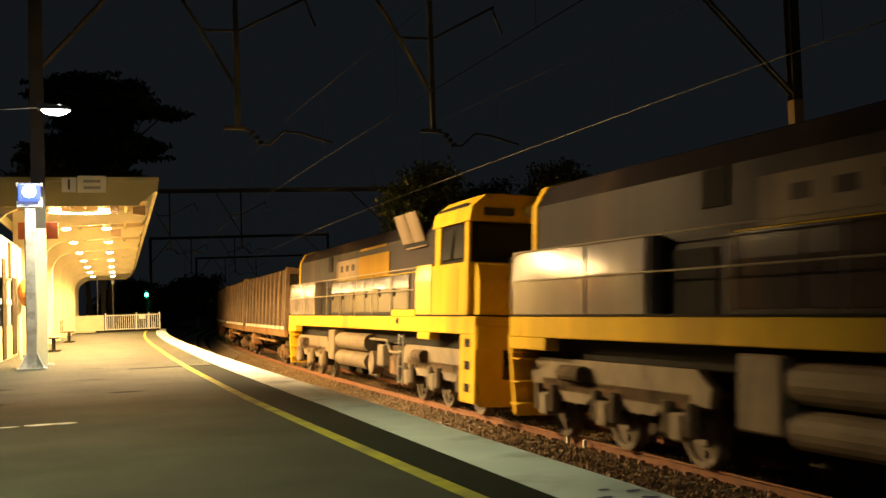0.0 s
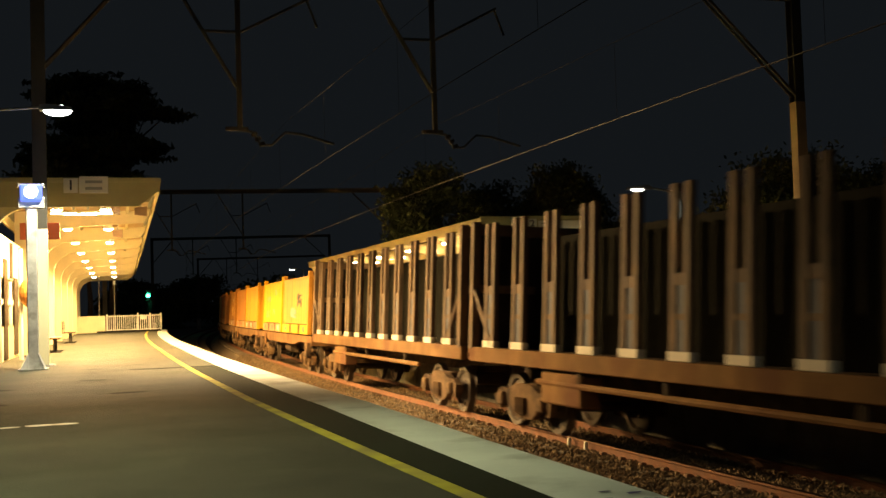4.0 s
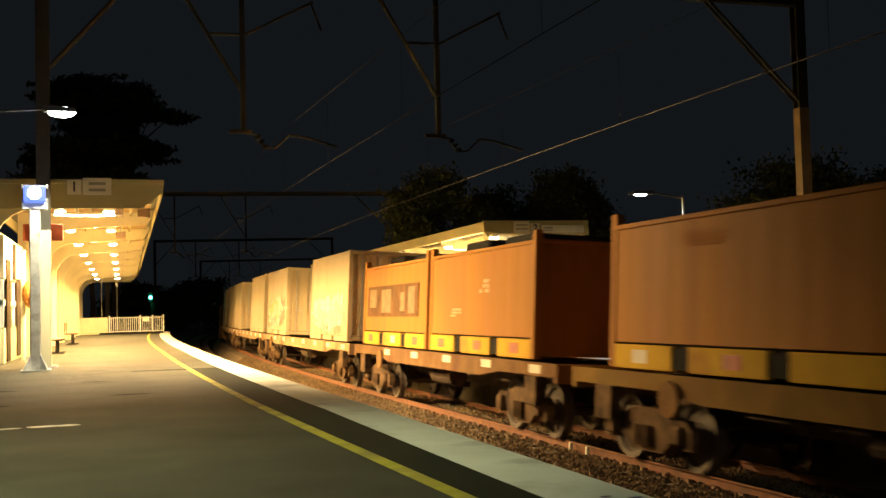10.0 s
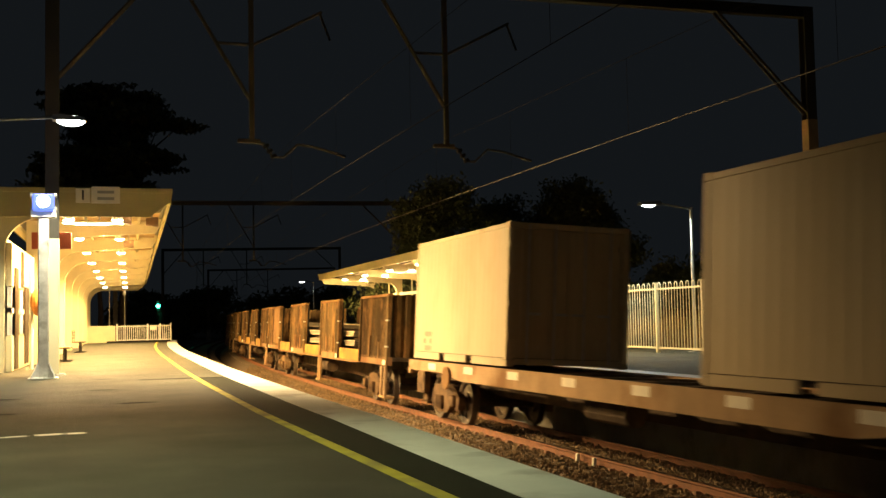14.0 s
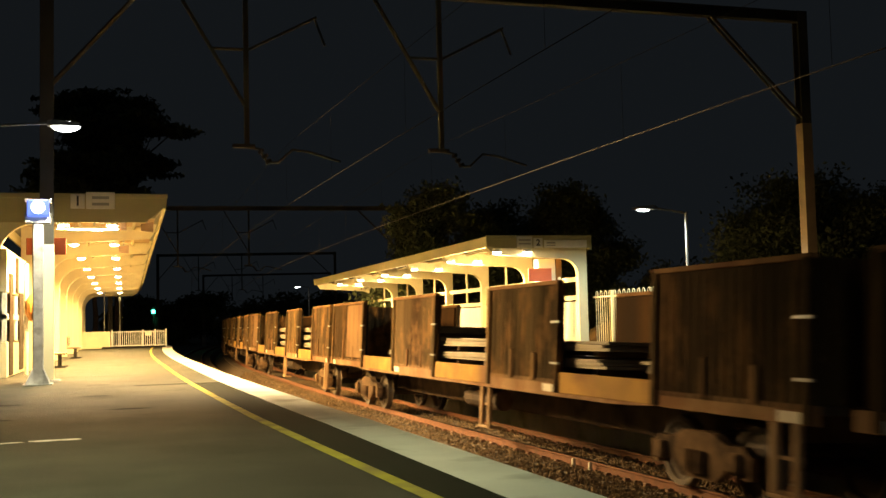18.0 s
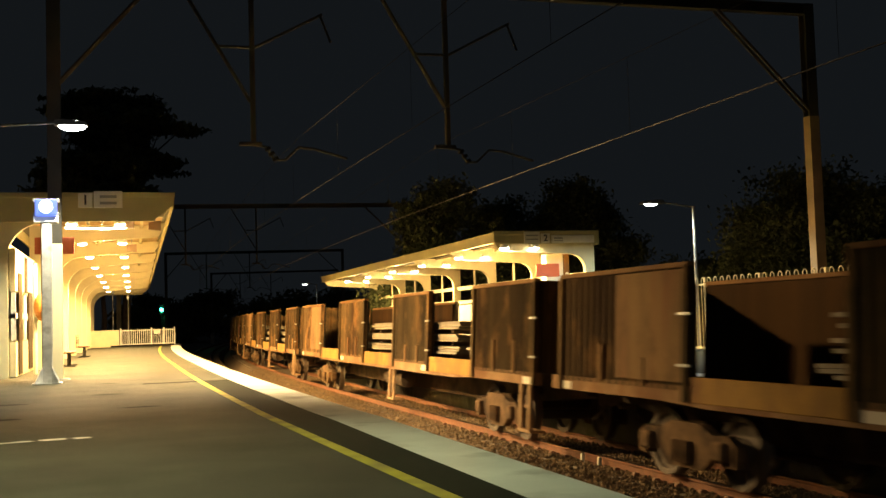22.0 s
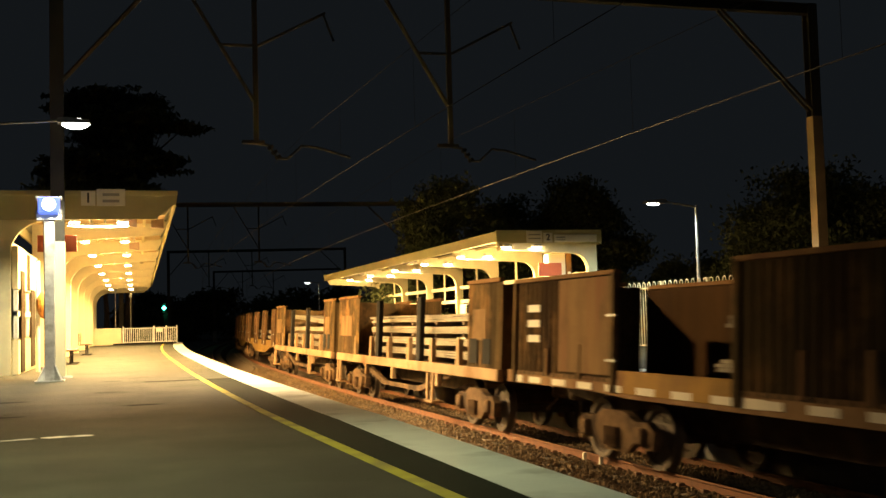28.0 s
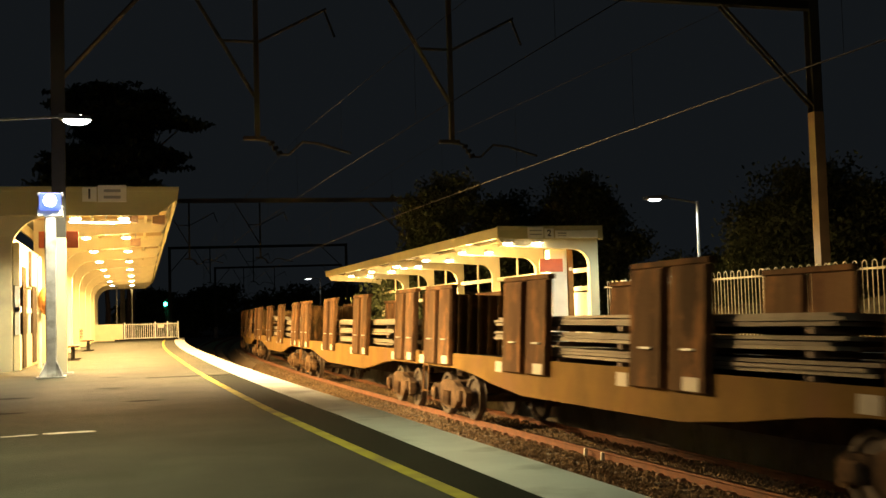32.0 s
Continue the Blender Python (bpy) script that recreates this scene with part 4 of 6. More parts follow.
for x, h in ((-9.2, 3.4), (-8.25, 3.0)):
    r = root("slim_pole", frame_at(75.0, x, 0), "slim dark pole beyond the platform end", "pole")
    part("pole", rod_bm((0, 0, -1.7), (0, 0, h), 0.035, 8), M_STEEL, r)
    part("cap", cube_bm(-0.09, 0.09, -0.09, 0.09, h, h + 0.28, 0.02), M_STEEL, r)

# signal
r = root("railway_signal", frame_at(125, -9.0, 0), "railway signal showing green", "signal")
part("post", rod_bm((0, 0, -1.7), (0, 0, 3.6), 0.08, 8), M_DARK, r)
part("signal_head", cube_bm(-0.22, 0.22, -0.1, 0.1, 2.5, 3.6, 0.03), M_DARK, r)
b = bmesh.new()
bmesh.ops.create_uvsphere(b, u_segments=12, v_segments=8, radius=0.2, matrix=Matrix.Translation((0, -0.12, 3.05)) @ Matrix.Diagonal((1, 0.4, 1, 1)))
part("lens", b, M_SIGNAL_GREEN, r, "glowing green lens")
part("ladder", cube_bm(0.1, 0.4, 0.02, 0.05, -1.6, 2.4), M_DARK, r)
lamp("POINT", 40, (0.05, 1.0, 0.45), frame_at(124.4, -9.0, 3.05), 0.2)

# loop-topped fence behind the opposite platform
fd = 7.2
r = root("loop_top_fence", None, "cream loop-topped steel fence behind the platform", "fence")
lp = None
for i in range(92):
    s = 3.0 + i * 0.33
    m = frame_at(s, fd, 0)
    if lp is None:
        b = bmesh.new()
        pipe(b, [(0, -0.08, 0.12), (0, -0.08, 1.9)] + [(0, -0.08 * math.cos(radians(a)), 1.9 + 0.1 * math.sin(radians(a))) for a in range(20, 161, 20)] + [(0, 0.08, 1.9), (0, 0.08, 0.12)], 0.014, 5)
        lp = part("loop_picket", b, M_CREAM, r)
        lp.matrix_basis = m
    else:
        again(lp, m)
for i in range(13):
    part("post", band(3.0 + i * 2.64 - 0.205, 3.0 + i * 2.64 - 0.125, [(fd - 0.05, 0), (fd + 0.05, 0), (fd + 0.05, 2.0), (fd - 0.05, 2.0)], 1), M_CREAM, r)
for z in (0.14, 1.82):
    part("rail", band(2.8, 33.3, [(fd - 0.02, z - 0.025), (fd + 0.02, z - 0.025), (fd + 0.02, z + 0.025), (fd - 0.02, z + 0.025)], 2.64), M_CREAM, r)


# dry grassy bank behind the fence
M_BANK = mat("dry_grass_bank", (0.13, 0.085, 0.035), 0.95, 0, 0.5, 1.2, 25, 0.6, (0.05, 0.045, 0.02), 0.4, False, 0.04, (0.2, 0.12, 0.05), 0.8)
bm = bmesh.new()
rows = []
for i in range(81):
    s = -6 + i * 0.6
    row = []
    for d, z in ((9.62, -1.74), (9.7, -0.1), (10.3, 0.45), (11.2, 0.95), (12.5, 1.15), (14.5, 1.1), (18.0, 0.4), (21.0, -1.74)):
        q = noise.noise(Vector((s * 0.5, d * 0.6, 3.0)))
        row.append(bm.verts.new(tp(s, d + (0.12 * q if d > 10 else 0), z + (0.28 * q + 0.1 * noise.noise(Vector((s * 2.1, d * 2.3, 9.0))) if 10 < d < 20 else 0))))
    rows.append(row)
for u, v in zip(rows, rows[1:]):
    for i in range(7):
        bm.faces.new((u[i], u[i + 1], v[i + 1], v[i]))
tagged(mesh_ob("bank", bm, M_BANK), "dry grassy bank behind the platform fence", "bank", kind="structure")


# ---------- trees ----------
def tree(foot, height, spread, seed, label, clumps, base=0.35, leaf=0.3, flat=0.6, dome=False, tiers=()):
    """A trunk with limbs and many small leaves in clumps; tiers are flat shelves of foliage (height, reach, offset)."""
    rng = random.Random(seed)
    r = root("tree", Matrix.Translation(foot), label, "tree", "trees round the station")
    b = bmesh.new()
    pts, x, y = [], 0.0, 0.0
    for k in range(6):
        pts.append((x, y, height * max(base, 0.4 if dome else base) * 1.5 * k / 5))
        x += rng.uniform(-0.15, 0.15)
        y += rng.uniform(-0.15, 0.15)
    for k in range(5):
        rod(b, pts[k], pts[k + 1], 0.018 * height * (1 - k * 0.15), 8, 0.018 * height * (0.85 - k * 0.15), False)
    tips = []
    for k in range(46 if dome else 16 * max(1, len(tiers))):
        a = rng.uniform(0, 6.28)
        q = Vector(pts[rng.choice((3, 4, 5))])
        if dome:
            el = math.asin(rng.uniform(0.0, 1.0))
            w = spread * rng.uniform(0.72, 0.95)
            e = Vector((math.cos(a) * math.cos(el) * w, math.sin(a) * math.cos(el) * w, height * (base + (0.92 - base) * math.sin(el) * rng.uniform(0.85, 1.0))))
        else:
            h, reach, off = tiers[k % len(tiers)]
            w = reach * rng.uniform(0.2, 0.9)
            e = Vector((off + math.cos(a) * w, math.sin(a) * w, h - 0.09 * abs(math.cos(a) * w) + rng.uniform(-0.5, 0.4)))
        mid = (q + e) / 2 + Vector((0, 0, 0.03 * height))
        rod(b, q, mid, 0.007 * height, 5, 0.004 * height, False)
        rod(b, mid, e, 0.004 * height, 5, 0.0015 * height, False)
        tips.append(e)
    part("trunk", b, M_BARK, r, "dark trunk and limbs")
    g = np.random.default_rng(seed)
    n = 26
    c = np.array([tuple(rng.choice(tips)) for k in range(clumps)]) + g.normal(size=(clumps, 3)) * np.array([1, 1, flat]) * spread * 0.13
    p = np.repeat(c, n, 0) + g.normal(size=(clumps * n, 3)) * np.array([1, 1, flat]) * spread * 0.075
    u = g.normal(size=p.shape)
    u /= np.linalg.norm(u, axis=1, keepdims=True)
    w = np.cross(u, g.normal(size=p.shape))
    w /= np.linalg.norm(w, axis=1, keepdims=True)
    ln = leaf * g.uniform(0.5, 1.2, (len(p), 1))
    V = np.stack([p - u * ln, p + w * ln * 0.45, p + u * ln, p - w * ln * 0.45], 1).reshape(-1, 3)
    me = bpy.data.meshes.new("crown")
    me.from_pydata(V.tolist(), [], np.arange(len(V)).reshape(-1, 4).tolist())
    me.materials.append(M_LEAF)
    o = new("crown", me)
    o.parent = r
    o["label"] = "dark uneven leafy crown"
    return r


tree((2.6, 96, -1.7), 23.0, 5.4, 11, "tall flat-topped dark tree behind the shelter", 900, 0.5, 0.34, 0.3, tiers=((21.4, 4.6, -0.9), (19.9, 5.6, 0.3), (18.4, 3.0, -1.0), (16.6, 2.2, 1.2)))
tree((0.8, 92, -1.7), 15.5, 5.4, 12, "tall dark tree behind the shelter", 700, 0.42, 0.34, 0.35, tiers=((15.6, 5.0, 0.2), (13.6, 4.6, -0.6)))
tree((20.0, 62, -1.7), 11.4, 4.6, 13, "dense dark tree behind the opposite shelter", 1500, 0.2, 0.17, 0.7, True)
tree((24.6, 66, -1.7), 10.4, 4.2, 21, "dense dark tree behind the opposite shelter", 1000, 0.2, 0.17, 0.7, True)
tree((28.6, 64, -1.7), 11.4, 4.3, 14, "dense dark tree behind the opposite shelter", 1500, 0.2, 0.17, 0.7, True)
tree((34.4, 62, -1.7), 6.4, 3.2, 15, "low dark tree behind the fence", 600, 0.2, 0.17, 0.7, True)
tree((33.4, 46, -1.7), 10.2, 5.0, 16, "dense dark tree behind the fence", 1800, 0.15, 0.15, 0.7, True)
tree((40.5, 48, -1.7), 9.4, 4.8, 17, "dense dark tree behind the fence", 1000, 0.15, 0.17, 0.7, True)
tree((44, 72, -1.7), 7.0, 5.5, 19, "low dark tree in the distance", 300, 0.2, 0.3, 0.6, True)
for k, (x, y, h, w) in enumerate(((10, 205, 8.5, 8), (21, 215, 9.5, 9), (33, 195, 8.5, 9), (45, 205, 9.0, 9))):
    tree((x, y, -1.7), h, w, 30 + k, "low dark tree beyond the end of the line", 360, 0.08, 0.5, 0.6, True)

# ---------- the train ----------
RUNNING = []     # (thing, distance along the train of its middle)


def vehicle(name, u0, u1, label, category, group, z=0.0):
    r = root(name, None, label, category, group)
    RUNNING.append((r, (u0 + u1) / 2, z))
    return r




def wheel_bm(r=0.46):
    b = bmesh.new()
    for sx in (-1, 1):
        prof = [(0.045, 0.1), (0.055, 0.18), (0.02, 0.2), (0.015, r - 0.1), (0.06, r - 0.07), (0.065, r), (-0.05, r + 0.005), (-0.075, r + 0.03), (-0.08, r - 0.06), (-0.02, r - 0.1), (-0.02, 0.2), (-0.06, 0.18), (-0.06, 0.1)]
        n = 20
        rings = []
        for i in range(n):
            a = 2 * math.pi * i / n
            rings.append([b.verts.new((sx * (0.7175 + 0.03 + p), math.cos(a) * q, math.sin(a) * q)) for p, q in prof])
        for i in range(n):
            u, v = rings[i], rings[(i + 1) % n]
            for j in range(len(prof) - 1):
                b.faces.new((u[j], u[j + 1], v[j + 1], v[j]))
        for k in range(4):
            a = k * math.pi / 2
            rod(b, (sx * 0.76, math.cos(a) * 0.28, math.sin(a) * 0.28), (sx * 0.79, math.cos(a) * 0.28, math.sin(a) * 0.28), 0.05, 6)
    rod(b, (-0.72, 0, 0), (0.72, 0, 0), 0.085, 10)
    for sx in (-1, 1):
        rod(b, (sx * 0.8, 0, 0), (sx * 1.03, 0, 0), 0.1, 10)
    return b


_b = wheel_bm()
bmesh.ops.recalc_face_normals(_b, faces=_b.faces)
WHEEL_MESH = bpy.data.meshes.new("wheelset")
_b.to_mesh(WHEEL_MESH)
_b.free()
WHEEL_MESH.materials.append(M_WHEEL)


def shared(name, bm, material):
    me = bpy.data.meshes.new(name)
    bmesh.ops.recalc_face_normals(bm, faces=bm.faces)
    bm.to_mesh(me)
    bm.free()
    me.materials.append(material)
    return me


def child(name, me, parent, m, label=""):
    o = new(name, me)
    o.parent = parent
    o.matrix_basis = m
    if label:
        o["label"] = label
    return o


def frame_shape(wb):
    h = wb / 2
    b = bmesh.new()
    out = [(-h - 0.28, 0.3), (-h - 0.3, 0.56), (-h - 0.12, 0.68), (-h + 0.22, 0.66), (-0.34, 0.78), (0.34, 0.78), (h - 0.22, 0.66), (h + 0.12, 0.68), (h + 0.3, 0.56), (h + 0.28, 0.3), (h + 0.12, 0.3), (h + 0.12, 0.5), (h - 0.14, 0.5), (h - 0.2, 0.4), (0.42, 0.2), (-0.42, 0.2), (-h + 0.2, 0.4), (-h + 0.14, 0.5), (-h - 0.12, 0.5), (-h - 0.12, 0.3)]
    prism(b, out, "x", -0.07, 0.07)
    return b


FRAME_MESH = shared("sideframe", frame_shape(1.78), M_BOGIE)
BOLSTER_MESH = shared("bogie", box(box(bmesh.new(), -1.0, 1.0, -0.2, 0.2, 0.5, 0.78, 0.03), -0.35, 0.35, -0.35, 0.35, 0.78, 0.9, 0.03), M_BOGIE)
SPRING_MESH = shared("spring", rod_bm((0, 0, 0.27), (0, 0, 0.55), 0.055, 8), M_BOGIE)
AXLE_MESH = shared("axle_box", cube_bm(-0.11, 0.11, -0.12, 0.12, 0.36, 0.6, 0.03), M_BOGIE)
SHOE_MESH = shared("brake_shoe", cube_bm(-0.05, 0.05, -0.03, 0.05, -0.18, 0.2, 0.015), M_UNDER)


def bogie(parent, y):
    g = child("bogie", BOLSTER_MESH, parent, Matrix.Translation((0, y, 0)), "rust-dusted three-piece bogie")
    for sx in (-1, 1):
        child("sideframe", FRAME_MESH, g, Matrix.Translation((sx * 1.0, 0, 0)) @ (Matrix.Rotation(math.pi, 4, "Z") if sx > 0 else Matrix()))
        for q in (-0.14, 0.0, 0.14):
            child("spring", SPRING_MESH, g, Matrix.Translation((sx * 1.11, q, 0)))
        for q in (-0.89, 0.89):
            child("axle_box", AXLE_MESH, g, Matrix.Translation((sx * 1.05, q, 0)))
    for wy in (-0.89, 0.89):
        w = child("wheelset", WHEEL_MESH, g, Matrix.Translation((0, wy, 0.46)), "worn steel wheelset")
        for sx in (-1, 1):
            child("brake_shoe", SHOE_MESH, g, Matrix.Translation((sx * 0.75, wy - 0.52 * (1 if wy > 0 else -1), 0.46)))
    return g


_b = bmesh.new()
box(_b, -0.09, 0.09, -0.55, 0.1, 0.78, 0.96, 0.02)
box(_b, -0.17, 0.13, -0.75, -0.5, 0.72, 1.0, 0.05)
rod(_b, (0.25, -0.1, 0.75), (0.3, -0.5, 0.5), 0.02, 6)
COUPLER_MESH = shared("coupler", _b, M_UNDER)


def couplers(p, y0, y1):
    child("coupler", COUPLER_MESH, p, Matrix.Translation((0, y0, 0)), "knuckle coupler")
    child("coupler", COUPLER_MESH, p, Matrix.Translation((0, y1, 0)) @ Matrix.Rotation(math.pi, 4, "Z"), "knuckle coupler")


def ladder(p, x, y, z0, z1, material):
    b = bmesh.new()
    for e in (-0.19, 0.19):
        rod(b, (x, y + e, z0), (x, y + e, z1), 0.018, 6)
    n = max(2, round((z1 - z0) / 0.32))
    for i in range(n):
        rod(b, (x, y - 0.19, z0 + 0.05 + i * (z1 - z0 - 0.1) / (n - 1)), (x, y + 0.19, z0 + 0.05 + i * (z1 - z0 - 0.1) / (n - 1)), 0.015, 6)
    part("step_ladder", b, material, p, "steel step ladder")


def step_frame(p, sx, y, z0, z1):
    """Hanging foot step: upright bars over a tread."""
    b = bmesh.new()
    for k in (-0.2, 0.2):
        box(b, min(sx * 1.3, sx * 1.36), max(sx * 1.3, sx * 1.36), y + k - 0.06, y + k + 0.06, z0, z1, 0.008)
    box(b, min(sx * 1.1, sx * 1.38), max(sx * 1.1, sx * 1.38), y - 0.3, y + 0.3, z0 - 0.05, z0, 0.008)
    box(b, min(sx * 1.28, sx * 1.32), max(sx * 1.28, sx * 1.32), y - 0.26, y + 0.26, z0 + 0.36, z0 + 0.4, 0.006)
    part("foot_step", b, M_SILL_PALE, p, "hanging steel foot step")


# --- locomotives ---
M_MARKER_RED = glow("red_marker_glass", (1.0, 0.05, 0.03), 1.5)


def locomotive(u0, u1):
    r = vehicle("diesel_locomotive", u0, u1, "blue-grey and yellow diesel locomotive with dusty flanks", "locomotive", "locomotives of the train")
    L = (u1 - u0) / 2
    # frame
    b = bmesh.new()
    box(b, -1.42, 1.42, -L + 0.02, L - 0.1, 1.58, 1.92, 0.015)
    part("side_sill", b, M_LOCO_YELLOW, r, "yellow side sill")
    part("underframe", cube_bm(-1.0, 1.0, -L + 0.6, L - 0.4, 1.25, 1.578, 0.02), M_DARK, r, "dark underframe")
    part("walkway", cube_bm(-1.44, 1.44, -L + 0.5, L - 0.1, 1.922, 1.95), M_DARK, r)
    # long hood
    hood = [(-1.12, 1.95), (-1.12, 3.75), (-0.95, 4.08), (-0.6, 4.2), (0.6, 4.2), (0.95, 4.08), (1.12, 3.75), (1.12, 1.95)]
    part("hood", prism_bm(hood, "y", -L + 2.9, L - 0.55), M_LOCO_BLUE, r, "blue-grey engine hood")
    for k in range(6):
        y = L - 6.95 - 1.48 * k
        for sx in (-1, 1):
            d = part("hood_door", prism_bm([(sx * 1.12, 2.02), (sx * 1.12, 2.92), (sx * 1.138, 2.92), (sx * 1.155, 2.6), (sx * 1.137, 2.02)], "y", y - 0.71, y + 0.71), M_LOCO_DOOR, r)
            part("handle", cube_bm(sx * 1.16 - 0.015, sx * 1.16 + 0.015, y + 0.5, y + 0.56, 2.4, 2.6), M_DARK, d)
    for sx in (-1, 1):
        # flat dark plate on the hood in place of a shaded opening
        part("vent_opening", cube_bm(sx * 1.12 - 0.012, sx * 1.12 + 0.012, -L + 4.2, -L + 6.1, 3.5, 3.74), M_DARK, r, "dark plate for the shade in a vent opening")
        part("vent_ledge", cube_bm(min(sx * 1.125, sx * 1.2), max(sx * 1.125, sx * 1.2), -L + 4.15, -L + 5.75, 3.46, 3.495, 0.006), M_HATCH, r, "pale ledge under the vent")
        for y in (-L + 4.72, -L + 5.68):
            v = part("vent_hatch", cube_bm(-0.025, 0.025, -0.44, 0.44, -0.35, 0.35, 0.01), M_HATCH, r, "pale open vent hatch")
            v.matrix_basis = Matrix.Translation((sx * 1.28, y, 3.93)) @ Matrix.Rotation(sx * 0.36, 4, "Y")
    for sx in (-1, 1):
        part("number_panel", cube_bm(sx * 1.135 - 0.008, sx * 1.135 + 0.008, L - 13.2, L - 9.8, 2.95, 3.54, 0.004), M_LOCO_MUSTARD, r, "yellow painted block")
        part("number_panel", cube_bm(sx * 1.137 - 0.008, sx * 1.137 + 0.008, L - 9.78, L - 6.85, 2.95, 3.53, 0.004), M_HATCH, r, "pale painted block with worn lettering")
        for k in range(3):
            part("lettering_bar", cube_bm(sx * 1.148 - 0.003, sx * 1.148 + 0.003, L - 9.3 + k * 0.75, L - 8.95 + k * 0.75, 3.2, 3.38), M_LOCO_BLUE, r)
        part("stripe", cube_bm(sx * 1.132 - 0.008, sx * 1.132 + 0.008, L - 12.9, L - 9.95, 3.69, 3.75), M_LOCO_MUSTARD, r, "yellow stripe")
        part("radiator_grille", cube_bm(sx * 1.135 - 0.01, sx * 1.135 + 0.01, L - 6.22, L - 5.63, 3.26, 3.74, 0.005), M_DARK, r, "dark grille")
        # low cabinets at the rear
        part("equipment_cabinet", prism_bm([(sx * 1.125, 1.952), (sx * 1.378, 1.952), (sx * 1.4, 2.5), (sx * 1.376, 3.0), (sx * 1.125, 3.0)], "y", L - 4.65, L - 0.12), M_LOCO_PALE, r, "pale grey equipment cabinet")
        # dark block on the hood side stands for a recess in shade
        part("cabinet_recess", cube_bm(min(sx * 1.125, sx * 1.15), max(sx * 1.125, sx * 1.15), L - 6.0, L - 4.68, 1.952, 2.78, 0.01), M_DARK, r, "dark plate for the shade in a door recess")
        # handrails
        b = bmesh.new()
        pipe(b, [(sx * 1.4, L - 0.1, 2.0), (sx * 1.4, L - 0.1, 2.9), (sx * 1.4, L - 0.4, 2.98), (sx * 1.4, -L + 4.2, 2.98)], 0.013)
        for k in range(8):
            y = -L + 4.4 + k * (2 * L - 7.3) / 7
            rod(b, (sx * 1.4, y, 1.95), (sx * 1.4, y, 2.98), 0.011, 6)
        part("handrail", b, M_RAILING, r, "pale tubular handrail")
    part("hood_end", prism_bm([(-1.14, 2.9), (-1.14, 3.76), (-0.96, 4.1), (-0.6, 4.22), (0.6, 4.22), (0.96, 4.1), (1.14, 3.76), (1.14, 2.9)], "y", L - 0.56, L - 0.36), M_LOCO_YELLOW, r, "yellow hood end band")
    for sx in (-1, 1):
        part("end_skirt", cube_bm(min(sx * 1.2, sx * 1.43), max(sx * 1.2, sx * 1.43), L - 1.6, L - 0.12, 1.38, 1.578, 0.015), M_LOCO_YELLOW, r, "yellow sill skirt")
        b = bmesh.new()
        pipe(b, [(sx * 1.41, L - 0.4, 2.5), (sx * 1.41, -L + 4.2, 2.5)], 0.014)
        part("lower_handrail", b, M_RAILING, r, "thin pale handrail")
        part("hood_stripe", cube_bm(sx * 1.127 - 0.006, sx * 1.127 + 0.006, -L + 4.2, L - 6.3, 2.925, 2.945), M_LOCO_YELLOW, r, "thin yellow stripe")
        part("sand_box", cube_bm(min(sx * 0.9, sx * 1.3), max(sx * 0.9, sx * 1.3), L - 7.48, L - 6.65, 0.62, 1.5, 0.03), M_TANK, r, "dusty sand box")
    # cab
    low = [(-1.42, 1.93), (-1.42, 2.95), (1.42, 2.95), (1.42, 1.93)]
    part("cab_lower", prism_bm(low, "y", -L + 0.5, -L + 2.86), M_LOCO_YELLOW, r, "yellow lower cab")
    b = bmesh.new()
    prism(b, [(-L + 0.7, 2.952), (-L + 2.86, 2.952), (-L + 2.86, 4.1), (-L + 1.0, 4.12), (-L + 0.75, 3.9)], "x", -1.3, 1.3)
    part("cab_upper", b, M_DARK, r, "dark upper cab")
    part("cab_roof", prism_bm([(-1.39, 3.74), (-1.33, 4.02), (-1.05, 4.27), (1.05, 4.27), (1.33, 4.02), (1.39, 3.74)], "y", -L + 0.55, -L + 3.0), M_LOCO_YELLOW, r, "yellow cab roof")
    for sx in (-1, 1):
        for y0, y1 in ((-L + 0.95, -L + 1.6), (-L + 1.75, -L + 2.45)):
            part("side_window", prism_bm([(sx * 1.29, 3.05), (sx * 1.375, 3.05), (sx * 1.305, 3.66), (sx * 1.29, 3.66)], "y", y0, y1), M_GLASS, r, "dark cab side window")
        for y0, y1 in ((-L + 0.68, -L + 0.92), (-L + 2.5, -L + 2.86)):
            part("cab_post", cube_bm(sx * 1.33 - 0.03, sx * 1.33 + 0.03, y0, y1, 2.955, 3.738, 0.01), M_LOCO_YELLOW, r)
        part("side_panel", prism_bm([(sx * 1.13, 1.952), (sx * 1.425, 1.952), (sx * 1.44, 2.65), (sx * 1.423, 3.0), (sx * 1.13, 3.0)], "y", -L + 2.88, -L + 4.05), M_LOCO_SHINE, r, "glossy yellow cabinet behind the cab")
        part("cab_door", cube_bm(sx * 1.423 - 0.006, sx * 1.423 + 0.006, -L + 1.1, -L + 2.3, 2.0, 2.86, 0.004), M_LOCO_YELLOW, r, "yellow door in the lower cab")
        part("sill_upstand", cube_bm(min(sx * 1.4, sx * 1.45), max(sx * 1.4, sx * 1.45), -L + 4.06, -L + 6.05, 1.9, 2.06, 0.01), M_LOCO_YELLOW, r, "yellow raised sill edge")
        # dark plate on the sill imitates the shade of a slot
        part("sill_slot", cube_bm(sx * 1.421 - 0.004, sx * 1.421 + 0.004, -L + 5.45, -L + 5.72, 1.74, 1.87), M_DARK, r, "dark plate for the shade in a jacking slot")
        part("cab_skirt", cube_bm(min(sx * 1.2, sx * 1.43), max(sx * 1.2, sx * 1.43), -L + 2.95, -L + 3.85, 1.43, 1.578, 0.015), M_LOCO_YELLOW, r, "yellow sill skirt")
